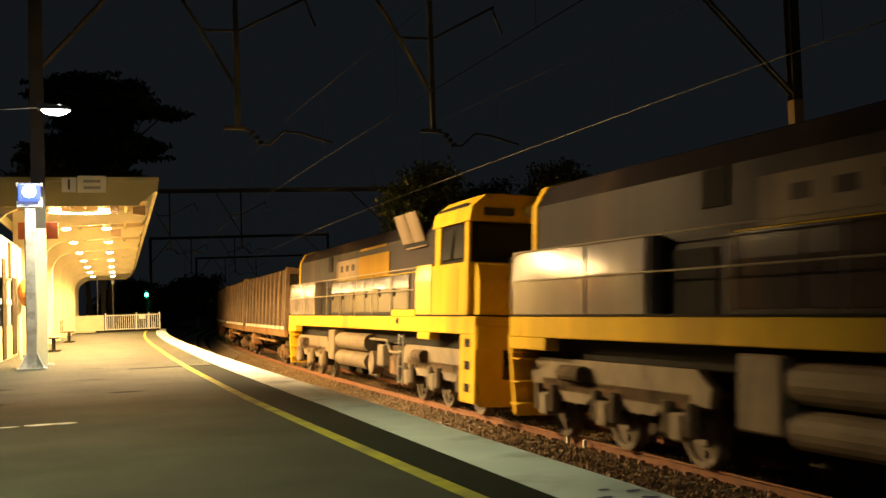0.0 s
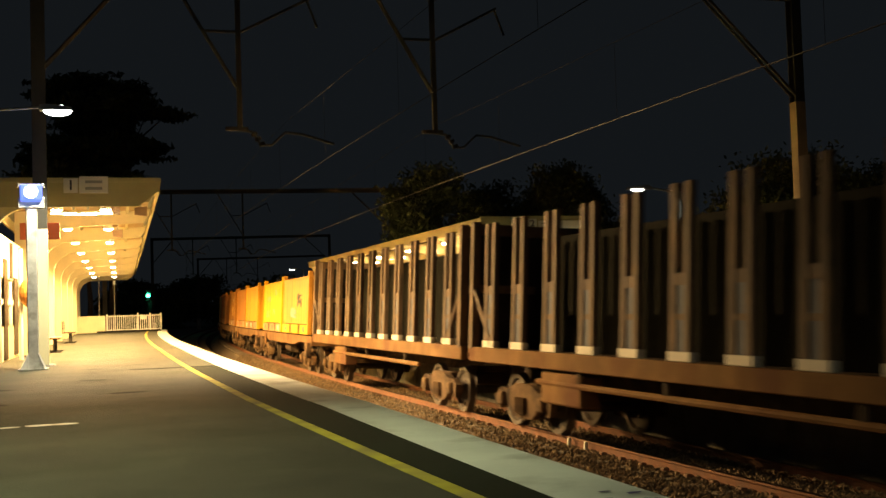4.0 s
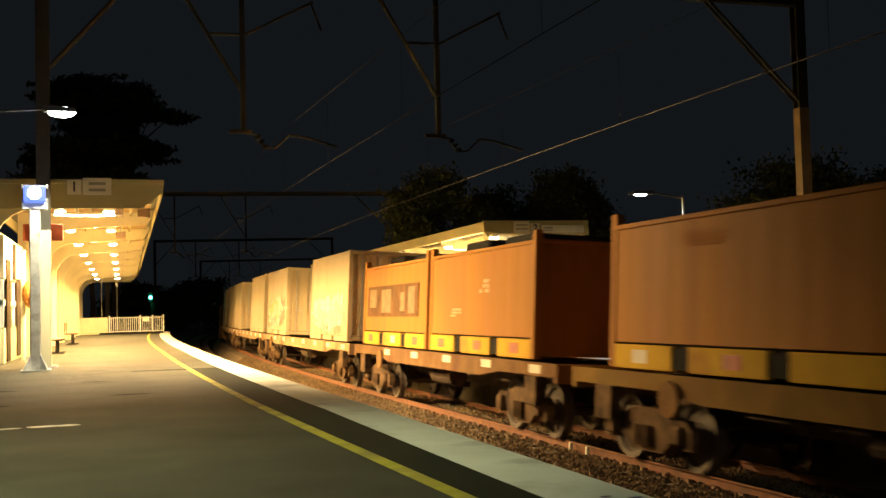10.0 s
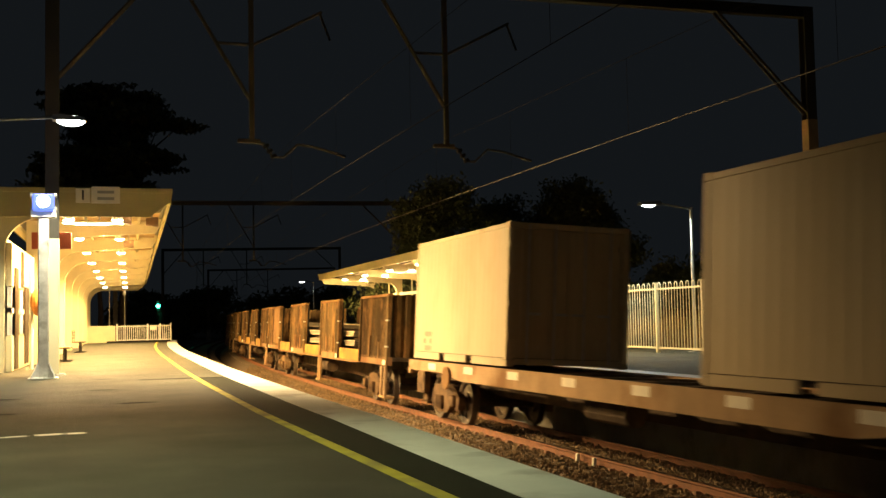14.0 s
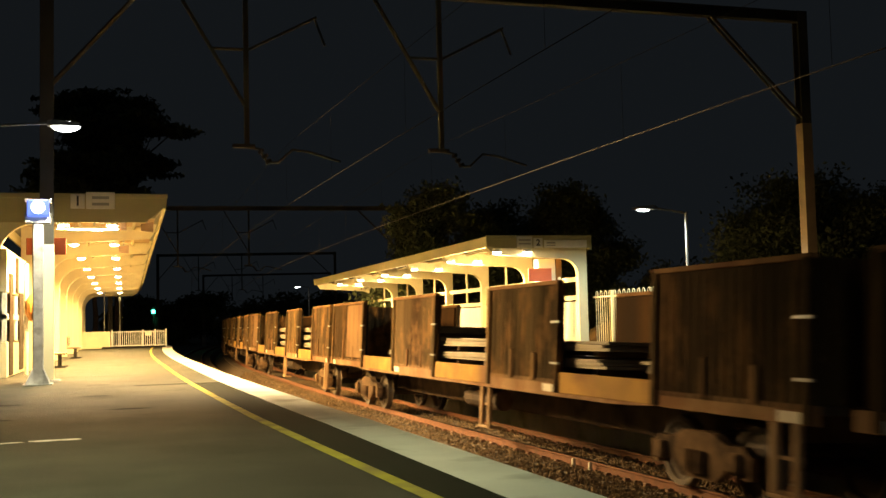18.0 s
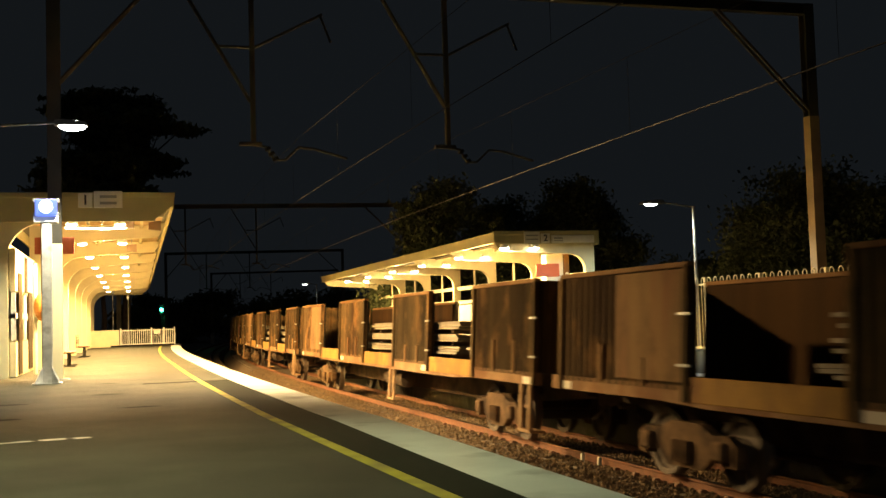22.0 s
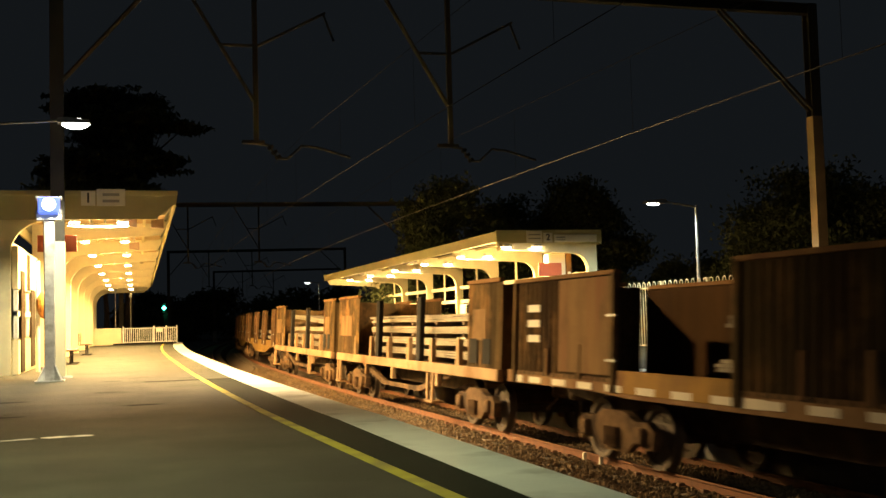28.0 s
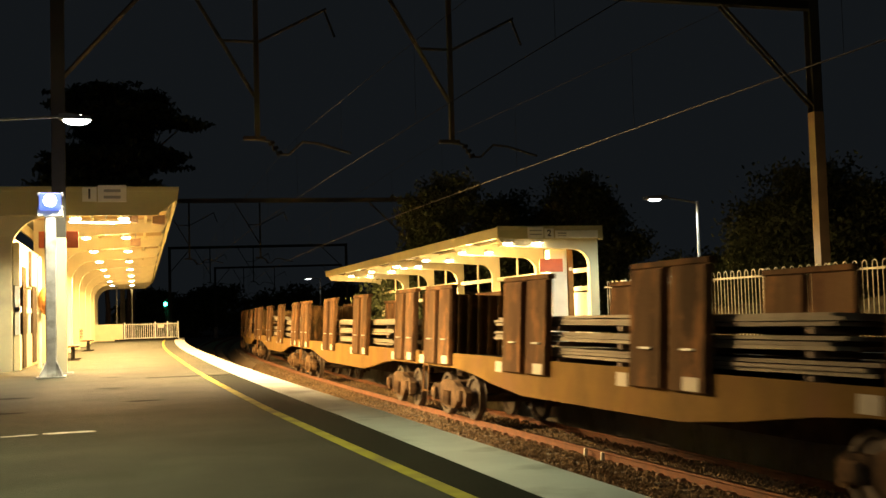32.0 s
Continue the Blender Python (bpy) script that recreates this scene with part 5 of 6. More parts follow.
        st = part("step_column", cube_bm(min(sx * 1.36, sx * 1.415), max(sx * 1.36, sx * 1.415), -L + 0.02, -L + 0.92, 0.3, 1.578, 0.015), M_LOCO_YELLOW, r, "yellow step column under the cab")
        for z in (0.5, 0.92, 1.34):
            # dark plates on the column imitate shaded foot holes
            part("step_opening", cube_bm(sx * 1.416 - 0.004, sx * 1.416 + 0.004, -L + 0.3, -L + 0.62, z, z + 0.16), M_DARK, st, "dark plate for the shade in a foot opening")
        part("windscreen", cube_bm(min(sx * 0.08, sx * 1.2), max(sx * 0.08, sx * 1.2), -L + 0.66, -L + 0.69, 3.05, 3.68, 0.01), M_GLASS, r, "dark windscreen pane")
        part("headlight", rod_bm((sx * 0.2, -L + 0.49, 3.95), (sx * 0.2, -L + 0.552, 3.95), 0.12, 12), M_STEEL, r)
        part("number_board", cube_bm(min(sx * 0.5, sx * 1.1), max(sx * 0.5, sx * 1.1), -L + 0.52, -L + 0.548, 3.85, 4.0), M_SIGN_BLACK, r)
    b = bmesh.new()
    prism(b, [(-L + 0.15, 1.95), (-L + 0.5, 1.95), (-L + 0.5, 2.93), (-L + 0.3, 2.9), (-L + 0.15, 2.6)], "x", -1.3, 1.3)
    part("nose", b, M_LOCO_YELLOW, r, "yellow nose")
    part("nose_door", cube_bm(-0.35, 0.35, -L + 0.11, -L + 0.148, 2.0, 2.58, 0.01), M_LOCO_YELLOW, r)
    # end steps, pilots
    for e in (-1, 1):
        y = e * (L - 0.1)
        for sx in (-1, 1):
            b = bmesh.new()
            prism(b, [(sx * 1.42, 1.6), (sx * 0.85, 1.6), (sx * 0.85, 0.3), (sx * 1.3, 0.3)], "y", y - 0.06, y + 0.06)
            for z in (0.45, 0.82, 1.2):
                box(b, min(sx * 0.9, sx * 1.38), max(sx * 0.9, sx * 1.38), min(y, y - e * 0.35), max(y, y - e * 0.35), z, z + 0.03)
            part("end_steps", b, M_LOCO_YELLOW, r, "yellow corner steps")
        part("pilot", cube_bm(-1.3, 1.3, y - 0.04, y + 0.04, 0.25, 0.75, 0.02), M_LOCO_YELLOW, r, "yellow pilot plate")
        part("end_plate", cube_bm(-1.4, 1.4, y - 0.12, y + 0.05, 1.3, 1.75, 0.02), M_LOCO_YELLOW, r)
    # tanks and bogies
    for z, rr in ((1.21, 0.24), (0.71, 0.22)):
        for sx in (-1, 1):
            part("air_reservoir", rod_bm((sx * 1.05, L - 11.3, z), (sx * 1.05, L - 7.55, z), rr, 18), M_TANK, r, "dusty cylindrical reservoir")
    part("fuel_tank", prism_bm([(-0.95, 1.2), (-0.95, 0.55), (-0.75, 0.36), (0.75, 0.36), (0.95, 0.55), (0.95, 1.2)], "y", L - 14.6, L - 11.5), M_UNDER, r, "dusty fuel tank")
    for sx in (-1, 1):
        part("filter_drum", rod_bm((sx * 0.97, L - 11.95, 0.72), (sx * 1.24, L - 11.95, 0.72), 0.3, 16), M_TANK, r, "dusty round filter drum")
        part("valve_box", cube_bm(min(sx * 0.95, sx * 1.2), max(sx * 0.95, sx * 1.2), L - 13.0, L - 12.4, 0.66, 1.2, 0.03), M_TANK, r, "dusty valve box")
        part("valve_box", cube_bm(min(sx * 0.95, sx * 1.15), max(sx * 0.95, sx * 1.15), L - 14.3, L - 13.5, 0.5, 0.95, 0.03), M_BOGIE, r, "dusty valve box")
        b = bmesh.new()
        pipe(b, [(sx * 1.16, L - 11.5, 1.32), (sx * 1.16, L - 13.2, 1.32), (sx * 1.16, L - 13.6, 1.05), (sx * 1.16, L - 14.6, 1.05)], 0.035)
        part("brake_pipe", b, M_TANK, r, "dusty brake pipe")
    if u0 < 0:
        part("marker_lamp", cube_bm(-1.29, -1.26, L - 13.06, L - 12.94, 0.9, 0.94, 0.005), M_MARKER_RED, r, "small glowing red marker lamp")
    for y in (-L + 3.45, L - 3.1):
        b = bmesh.new()
        box(b, -1.12, 1.12, -2.3, 2.3, 0.72, 0.98, 0.04)
        g = part("bogie", b, M_BOGIE, r, "dusty three-axle bogie")
        g.matrix_basis = Matrix.Translation((0, y, 0))
        for sx in (-1, 1):
            b = bmesh.new()
            prism(b, [(-2.75, 1.05), (-2.4, 1.26), (2.4, 1.26), (2.75, 1.05), (2.7, 0.8), (1.75, 0.84), (1.35, 0.6), (0.7, 0.6), (0.3, 0.86), (-0.3, 0.86), (-0.7, 0.6), (-1.35, 0.6), (-1.75, 0.84), (-2.7, 0.8)], "x", sx * 1.06 - 0.06, sx * 1.06 + 0.06)
            for yy in (-2.05, 0.0, 2.05):
                box(b, min(sx * 1.02, sx * 1.22), max(sx * 1.02, sx * 1.22), yy - 0.16, yy + 0.16, 0.34, 0.7, 0.03)
                for o in (-0.28, 0.28):
                    rod(b, (sx * 1.14, yy + o, 0.42), (sx * 1.14, yy + o, 0.84), 0.09, 8)
            part("sideframe", b, M_TANK, g, "tan dust-covered side frame")
            part("brake_cylinder", rod_bm((sx * 1.2, 0.6, 1.05), (sx * 1.2, 1.3, 1.05), 0.13, 12), M_UNDER, g)
        for yy in (-2.05, 0.0, 2.05):
            w = child("wheelset", WHEEL_MESH, g, Matrix.Translation((0, yy, 0.46)), "worn steel wheelset")
    ladder(r, -1.3, -L + 5.65, 0.35, 1.5, M_STEEL)
    couplers(r, -L - 0.05, L + 0.05)
    return r


locomotive(-2.75, 18.0)
locomotive(19.55, 40.3)


# --- stanchion wagons ---
def stanchion_wagon():
    r = root("stanchion_wagon", None, "weathered empty wagon with rows of tall steel stanchions", "wagon", "stanchion wagons of the train")
    L = 7.75
    part("side_sill", cube_bm(-1.3, -1.18, -L, L, 1.1, 1.37, 0.015), M_RUST_SILL, r, "rusty tan side sill")
    part("side_sill", cube_bm(1.18, 1.3, -L, L, 1.1, 1.37, 0.015), M_RUST_SILL, r, "rusty tan side sill")
    part("deck", cube_bm(-1.18, 1.18, -L, L, 1.24, 1.34), M_UNDER, r)
    part("centre_sill", prism_bm([(-6.0, 1.24), (6.0, 1.24), (4.2, 0.8), (-4.2, 0.8)], "x", -0.3, 0.3), M_UNDER, r)
    for sx in (-1, 1):
        part("truss_rod", rod_bm((sx * 1.22, -4.6, 0.88), (sx * 1.22, 4.6, 0.88), 0.05, 8), M_RUST_SILL, r, "tan truss pipe")
        for y in (-3.4, 0.4, 3.0):
            part("hanger", cube_bm(sx * 1.22 - 0.03, sx * 1.22 + 0.03, y - 0.05, y + 0.05, 0.85, 1.1), M_UNDER, r)
    # near-black sheet down the middle keeps the wagon's inside dark
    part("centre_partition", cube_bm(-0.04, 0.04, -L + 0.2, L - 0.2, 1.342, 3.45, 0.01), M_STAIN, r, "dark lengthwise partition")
    part("tool_box", cube_bm(-1.25, -0.9, 2.9, 4.4, 0.55, 1.05, 0.03), M_RUST_SILL, r, "tan equipment box")
    st = sb = None
    for sx in (-1, 1):
        for k in range(11):
            y = -6.75 + k * 1.35
            m = Matrix.Translation((sx * 1.24, y, 0))
            if st is None:
                b = bmesh.new()
                for e in (-0.17, 0.17):
                    box(b, -0.05, 0.05, e - 0.07, e + 0.07, 1.372, 3.66, 0.008)
                box(b, -0.035, 0.035, -0.1, 0.1, 2.34, 2.5)
                box(b, -0.035, 0.035, -0.1, 0.1, 1.9, 1.98)
                st = part("stanchion", b, M_STAKE, r, "tall paired steel stanchion")
                st.matrix_basis = m
                sb = part("stanchion_foot", cube_bm(-0.06, 0.06, -0.28, 0.28, 1.374, 1.5, 0.01), M_PATCH_WHITE, r, "pale stanchion foot")
                sb.matrix_basis = m
                fb = part("stanchion_web", cube_bm(-0.02, 0.02, -0.1, 0.1, 1.5, 2.34), M_STAKE_BLUE, r, "blue-grey web plate")
                fb.matrix_basis = m
            else:
                again(st, m), again(sb, m), again(fb, m)
    for e in (-1, 1):
        y = e * (L - 0.12)
        b = bmesh.new()
        for x in (-1.24, 1.24):
            box(b, x - 0.08, x + 0.08, y - 0.08, y + 0.08, 1.34, 3.75, 0.01)
        box(b, -1.2, 1.2, y - 0.06, y + 0.06, 3.5, 3.72, 0.01)
        box(b, -1.2, 1.2, y - 0.06, y + 0.06, 2.4, 2.55, 0.01)
        part("end_frame", b, M_STAKE, r, "tall steel end frame")
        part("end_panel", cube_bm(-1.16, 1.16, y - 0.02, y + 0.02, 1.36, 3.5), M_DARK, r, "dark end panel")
        for sx in (-1, 1):
            part("end_brace", rod_bm((sx * 1.25, y - e * 0.05, 2.45), (sx * 1.25, y - e * 1.0, 1.42), 0.06, 6), M_STAKE, r)
    bogie(r, -5.6), bogie(r, 5.6)
    couplers(r, -L, L)
    return r


w = stanchion_wagon()
RUNNING.append((w, 49.9, 0.0))
for k in (1, 2, 3):
    c = copy_thing(w, Matrix())
    RUNNING.append((c, 49.9 + 15.95 * k, 0.0))


# --- container flats ---
def container_wagon(u0, u1, sill, label, stripes=False):
    r = vehicle("container_wagon", u0, u1, label, "wagon", "container wagons of the train")
    L = (u1 - u0) / 2 - 0.15
    for sx in (-1, 1):
        b = bmesh.new()
        prism(b, [(-L, 1.26), (L, 1.26), (L, 1.04), (L - 2.6, 1.04), (L - 3.6, 0.92), (-L + 3.6, 0.92), (-L + 2.6, 1.04), (-L, 1.04)], "x", sx * 1.2 - 0.05, sx * 1.2 + 0.05)
        part("side_sill", b, sill, r, "worn side sill")
        if stripes:
            for k in range(int(2 * L / 2.4)):
                y = -L + 0.6 + k * 2.4
                part("paint_patch", cube_bm(sx * 1.252 - 0.004, sx * 1.252 + 0.004, y, y + 0.5, 1.08, 1.22), M_PATCH_WHITE, r, "pale reflector patch")
    for y in np.arange(-L + 0.2, L, 1.5):
        part("cross_member", cube_bm(-1.15, 1.15, y - 0.08, y + 0.08, 1.02, 1.24), M_UNDER, r)
    part("centre_sill", prism_bm([(-L + 0.3, 1.2), (L - 0.3, 1.2), (L - 0.3, 0.9), (L - 3.4, 0.62), (-L + 3.4, 0.62), (-L + 0.3, 0.9)], "x", -0.28, 0.28), M_UNDER, r, "dusty centre sill")
    for e in (-1, 1):
        part("end_sill", cube_bm(-1.25, 1.25, e * L - 0.08, e * L + 0.08, 0.95, 1.26, 0.01), sill, r)
    part("brake_reservoir", rod_bm((-0.75, -0.6, 0.75), (-0.75, 0.8, 0.75), 0.2, 12), M_UNDER, r)
    part("brake_wheel", rod_bm((-1.28, L - 2.9, 0.95), (-1.32, L - 2.9, 0.95), 0.24, 14), M_RUST_SILL, r)
    for y in (-L + 1.0, L - 1.0):
        part("step_bracket", cube_bm(-1.27, -1.1, y - 0.25, y + 0.25, 0.55, 1.04, 0.02), M_BOGIE, r)
    bogie(r, -L + 1.9), bogie(r, L - 1.9)
    couplers(r, -L - 0.08, L + 0.08)
    return r


def blotch(cx, cy, rx, ry, rng, n=14):
    return [(cx + rx * math.cos(2 * math.pi * i / n) * rng.uniform(0.7, 1.15), cy + ry * math.sin(2 * math.pi * i / n) * rng.uniform(0.7, 1.15)) for i in range(n)]


def side_paint(parent, shapes, x, rng, name="painted_patch", label="spray-painted patch"):
    """Marks on a wall; large ones are built up from many small overlapping strokes."""
    depth = 0
    for cy, cz, ry, rz, material in shapes:
        if ry < 0.55 or rz < 0.2:
            strokes = []
            for h in (-1, 0, 1):
                y = cy - ry
                while y < cy + ry:
                    w = rng.uniform(0.06, 0.16)
                    if rng.random() < 0.72:
                        depth += 1
                        z = cz + h * rz * 0.62
                        part(name, cube_bm(x - 0.003 - 0.0012 * (depth % 5), x - 0.0012 * (depth % 5), y, y + w * 0.85, z - rz * 0.22, z + rz * 0.22), material, parent, label)
                    y += w
        else:
            strokes = []
            for q in range(int(30 * ry)):
                tall = rng.random() < 0.6
                a, c = rng.uniform(0.1, 0.2) * ry + 0.05, rng.uniform(0.25, 0.6) * rz
                if not tall:
                    a, c = rng.uniform(0.25, 0.5) * ry, rng.uniform(0.1, 0.22) * rz
                strokes.append((cy + rng.uniform(-0.85, 0.85) * ry, cz + rng.uniform(-0.7, 0.7) * rz, a, c, 9))
        for y, z, a, c, n in strokes:
            depth += 1
            out = x - 0.0012 * (depth % 5)
            part(name, prism_bm(blotch(y, z, a, c, rng, n), "x", out - 0.004, out), material, parent, label)


def closed_container(u0, colour, label, patches=(), seed=1, base=1.3, doors_front=True):
    rng = random.Random(seed)
    r = vehicle("shipping_container", u0, u0 + 6.06, label, "container", "pale containers on the train", base)
    h, L, X = 2.66, 3.03, 1.219
    for sx in (-1, 1):
        part("side_wall", corrugated(-L + 0.14, L - 0.14, 0.16, h - 0.1, sx * (X - 0.016), 0.004, 0.27, sx), colour, r, "ribbed side wall")
        for y in (-L + 0.07, L - 0.07):
            part("corner_post", cube_bm(min(sx * X, sx * (X - 0.14)), max(sx * X, sx * (X - 0.14)), y - 0.07, y + 0.07, 0.12, h - 0.12, 0.01), colour, r)
            for z in (0.0, h - 0.12):
                part("corner_casting", cube_bm(min(sx * X, sx * (X - 0.16)), max(sx * X, sx * (X - 0.16)), y - 0.08, y + 0.08, z, z + 0.12, 0.015), colour, r)
        part("top_rail", cube_bm(min(sx * X, sx * (X - 0.07)), max(sx * X, sx * (X - 0.07)), -L + 0.16, L - 0.16, h - 0.11, h - 0.02, 0.008), colour, r)
        for a, c in ((-L + 0.16, -1.08), (-0.72, 0.72), (1.08, L - 0.16)):
            part("bottom_rail", cube_bm(min(sx * X, sx * (X - 0.06)), max(sx * X, sx * (X - 0.06)), a, c, 0.0, 0.15, 0.006), colour, r)
    part("floor", cube_bm(-X + 0.08, X - 0.08, -L + 0.1, L - 0.1, 0.08, 0.16), M_UNDER, r)
    part("roof", cube_bm(-X + 0.05, X - 0.05, -L + 0.1, L - 0.1, h - 0.06, h - 0.03), colour, r)
    part("end_wall", corrugated_end(-X + 0.14, X - 0.14, 0.15, h - 0.12, L - 0.04, 0.025, 0.27, 1), colour, r)
    for z in (0.04, h - 0.12):
        part("door_sill" if z < 1 else "door_header", cube_bm(-X + 0.16, X - 0.16, -L, -L + 0.1, z, z + 0.11, 0.006), colour, r)
    for e in (-1, 1):
        d = part("door", corrugated_end(min(e * 0.01, e * (X - 0.15)), max(e * 0.01, e * (X - 0.15)), 0.16, h - 0.13, -L + 0.05, 0.02, 0.36, -1), colour, r, "container door leaf")
        for x in (0.3, 0.82):
            part("lock_rod", rod_bm((e * x, -L - 0.02, 0.08), (e * x, -L - 0.02, h - 0.05), 0.02, 6), M_STEEL, d, "steel locking rod")
            part("lock_handle", cube_bm(min(e * x, e * (x - 0.25)), max(e * x, e * (x - 0.25)), -L - 0.05, -L - 0.02, 0.95, 1.0), M_STEEL, d)
        for z in (0.5, 1.1, 1.7, 2.2):
            part("hinge", cube_bm(min(e * (X - 0.22), e * (X - 0.02)), max(e * (X - 0.22), e * (X - 0.02)), -L - 0.03, -L + 0.01, z, z + 0.1), colour, d)
    side_paint(r, patches, -X + 0.0095, rng)
    return r


def bin_container(u0, colour, base_colour, label, patches=(), seed=1, base=1.3):
    """Open-topped container with end posts and a pocketed base."""
    rng = random.Random(seed)
    r = vehicle("bulk_container", u0, u0 + 6.0, label, "container", "open bulk containers on the train", base)
    L, X, h = 2.98, 1.22, 1.97
    for sx in (-1, 1):
        part("side_wall", corrugated(-L + 0.12, L - 0.12, 0.36, h, sx * (X - 0.022), 0.005, 0.6, sx), colour, r, "flat ribbed side wall")
        part("top_rail", cube_bm(min(sx * (X + 0.01), sx * (X - 0.09)), max(sx * (X + 0.01), sx * (X - 0.09)), -L + 0.1, L - 0.1, h - 0.02, h + 0.05, 0.01), colour, r)
        for y in (-L + 0.06, L - 0.06):
            part("corner_post", cube_bm(min(sx * X, sx * (X - 0.14)), max(sx * X, sx * (X - 0.14)), y - 0.08, y + 0.08, 0.0, h + 0.22, 0.012), colour, r, "tall corner post")
        # base with fork pockets
        for a, c in ((-L + 0.14, -1.25), (-0.85, 0.85), (1.25, L - 0.14)):
            part("base_rail", cube_bm(min(sx * X, sx * (X - 0.08)), max(sx * X, sx * (X - 0.08)), a, c, 0.0, 0.33, 0.01), base_colour, r, "bright base rail")
        # solid dark blocks in the pockets, coloured like the shade inside
        for y in (-1.05, 1.05):
            part("fork_pocket", cube_bm(min(sx * (X - 0.02), sx * (X - 0.1)), max(sx * (X - 0.02), sx * (X - 0.1)), y - 0.19, y + 0.19, 0.03, 0.3), M_DARK, r, "dark block for the shade in a fork pocket")
        for y in (-2.1, -0.15, 2.1):
            if rng.random() < 0.75:
                part("reflector", cube_bm(sx * X + (0.003 if sx > 0 else -0.003) - 0.003, sx * X + 0.003 + (0.003 if sx > 0 else -0.003), y - 0.2, y + 0.2, 0.08, 0.26), M_RED_PATCH if rng.random() < 0.7 else M_PATCH_WHITE, r, "faded reflector patch")
    for e in (-1, 1):
        part("end_wall", corrugated_end(-X + 0.14, X - 0.14, 0.05, h, e * (L - 0.04), 0.02, 0.3, e), colour, r, "ribbed end wall")
        part("end_rail", cube_bm(-X + 0.14, X - 0.14, e * (L - 0.05) - 0.05, e * (L - 0.05) + 0.05, h, h + 0.07, 0.01), colour, r)
    part("floor", cube_bm(-X + 0.1, X - 0.1, -L + 0.1, L - 0.1, 0.3, 0.35), M_UNDER, r)
    part("top_bow", cube_bm(-X + 0.1, X - 0.1, -0.05, 0.05, h - 0.08, h + 0.02), colour, r)
    for k, y in enumerate((-1.4, 0.9)):
        if rng.random() < 0.7:
            part("rolled_cover", cube_bm(-0.9, 0.9, y - 0.7, y + 0.7, h + 0.05, h + 0.2 + 0.1 * rng.random(), 0.05), M_DARK, r, "rolled dark cover")
    side_paint(r, patches, -X + 0.0155, rng, "worn_mark", "pale worn marking")
    return r


M_RED_PATCH = mat("faded_red_patch", (0.5, 0.12, 0.05), 0.6, 0, 0.2, 4, 30, 0.05)
M_BIN_YELLOW = mat("yellow_container_paint", (0.9, 0.5, 0.012), 0.5, 0, 0.16, 0.9, 12, 0.05, (0.45, 0.23, 0.04), 0.25, True, 0.05, blotch_colour=(0.72, 0.34, 0.02), blotch_scale=0.9)
M_BIN_ORANGE = mat("orange_container_paint", (0.5, 0.215, 0.07), 0.72, 0, 0.2, 0.9, 25, 0.05, (0.3, 0.12, 0.04), 0.3, True, 0.05, blotch_colour=(0.36, 0.14, 0.045), blotch_scale=0.9)
M_BIN_MUSTARD = mat("mustard_container_paint", (0.74, 0.38, 0.028), 0.4, 0, 0.16, 0.9, 12, 0.05, (0.4, 0.2, 0.04), 0.25, True, 0.05, blotch_colour=(0.6, 0.28, 0.03), blotch_scale=0.9)
M_BIN_TAN = mat("faded_orange_container_paint", (0.44, 0.19, 0.03), 0.6, 0, 0.2, 0.9, 20, 0.05, (0.33, 0.14, 0.045), 0.3, True, 0.08, blotch_colour=(0.38, 0.15, 0.035), blotch_scale=1.1)
M_BIN_AMBER = mat("amber_container_paint", (0.62, 0.31, 0.05), 0.4, 0, 0.18, 0.9, 12, 0.05, (0.33, 0.15, 0.05), 0.3, True, 0.05, blotch_colour=(0.45, 0.2, 0.045), blotch_scale=1.0)
M_BASE_YELLOW = mat("yellow_base_paint", (0.7, 0.44, 0.05), 0.72, 0, 0.2, 1.2, 25, 0.05, (0.35, 0.18, 0.06), 0.25, False, 0.05)
M_BASE_PALE = mat("pale_orange_base_paint", (0.55, 0.33, 0.16), 0.72, 0, 0.2, 1.2, 25, 0.05, (0.3, 0.16, 0.08), 0.25, False, 0.05)
M_BOX_CREAM = mat("cream_container_paint", (0.46, 0.385, 0.25), 0.5, 0, 0.1, 0.7, 25, 0.05, (0.4, 0.31, 0.19), 0.2, True, 0.1, blotch_colour=(0.4, 0.31, 0.19), blotch_scale=0.8)
M_BOX_GREY = mat("pale_grey_container_paint", (0.4, 0.31, 0.18), 0.5, 0, 0.1, 0.7, 25, 0.05, (0.36, 0.29, 0.2), 0.2, True, 0.1)
M_SPRAY_RED = mat("faded_red_spray", (0.5, 0.2, 0.13), 0.6, 0, 0.2, 3, 25, 0)
M_SPRAY_YELLOW = mat("faded_yellow_spray", (0.65, 0.46, 0.12), 0.6, 0, 0.2, 3, 25, 0)
M_SPRAY_WHITE = mat("white_spray", (0.75, 0.7, 0.58), 0.6, 0, 0.12, 3, 25, 0)
M_SPRAY_PALE = mat("pale_pink_spray", (0.62, 0.52, 0.42), 0.6, 0, 0.15, 3, 25, 0)
M_SPRAY_DARK = mat("dark_spray", (0.05, 0.035, 0.025), 0.6, 0, 0.2, 3, 25, 0)
M_SPRAY_GREEN = mat("grey_green_spray", (0.28, 0.33, 0.25), 0.6, 0, 0.2, 3, 25, 0)
M_SPRAY_PINK = mat("faded_maroon_spray", (0.24, 0.1, 0.085), 0.85, 0, 0.3, 6, 25, 0, None, 0, False, 0.06)
M_PANEL_BROWN = mat("brown_panel_paint", (0.2, 0.105, 0.045), 0.75, 0, 0.35, 3, 25, 0.03, None, 0, False, 0.05)
M_SPRAY_FAINT = mat("faint_pale_spray", (0.34, 0.25, 0.15), 0.85, 0, 0.3, 6, 25, 0, None, 0, False, 0.06)

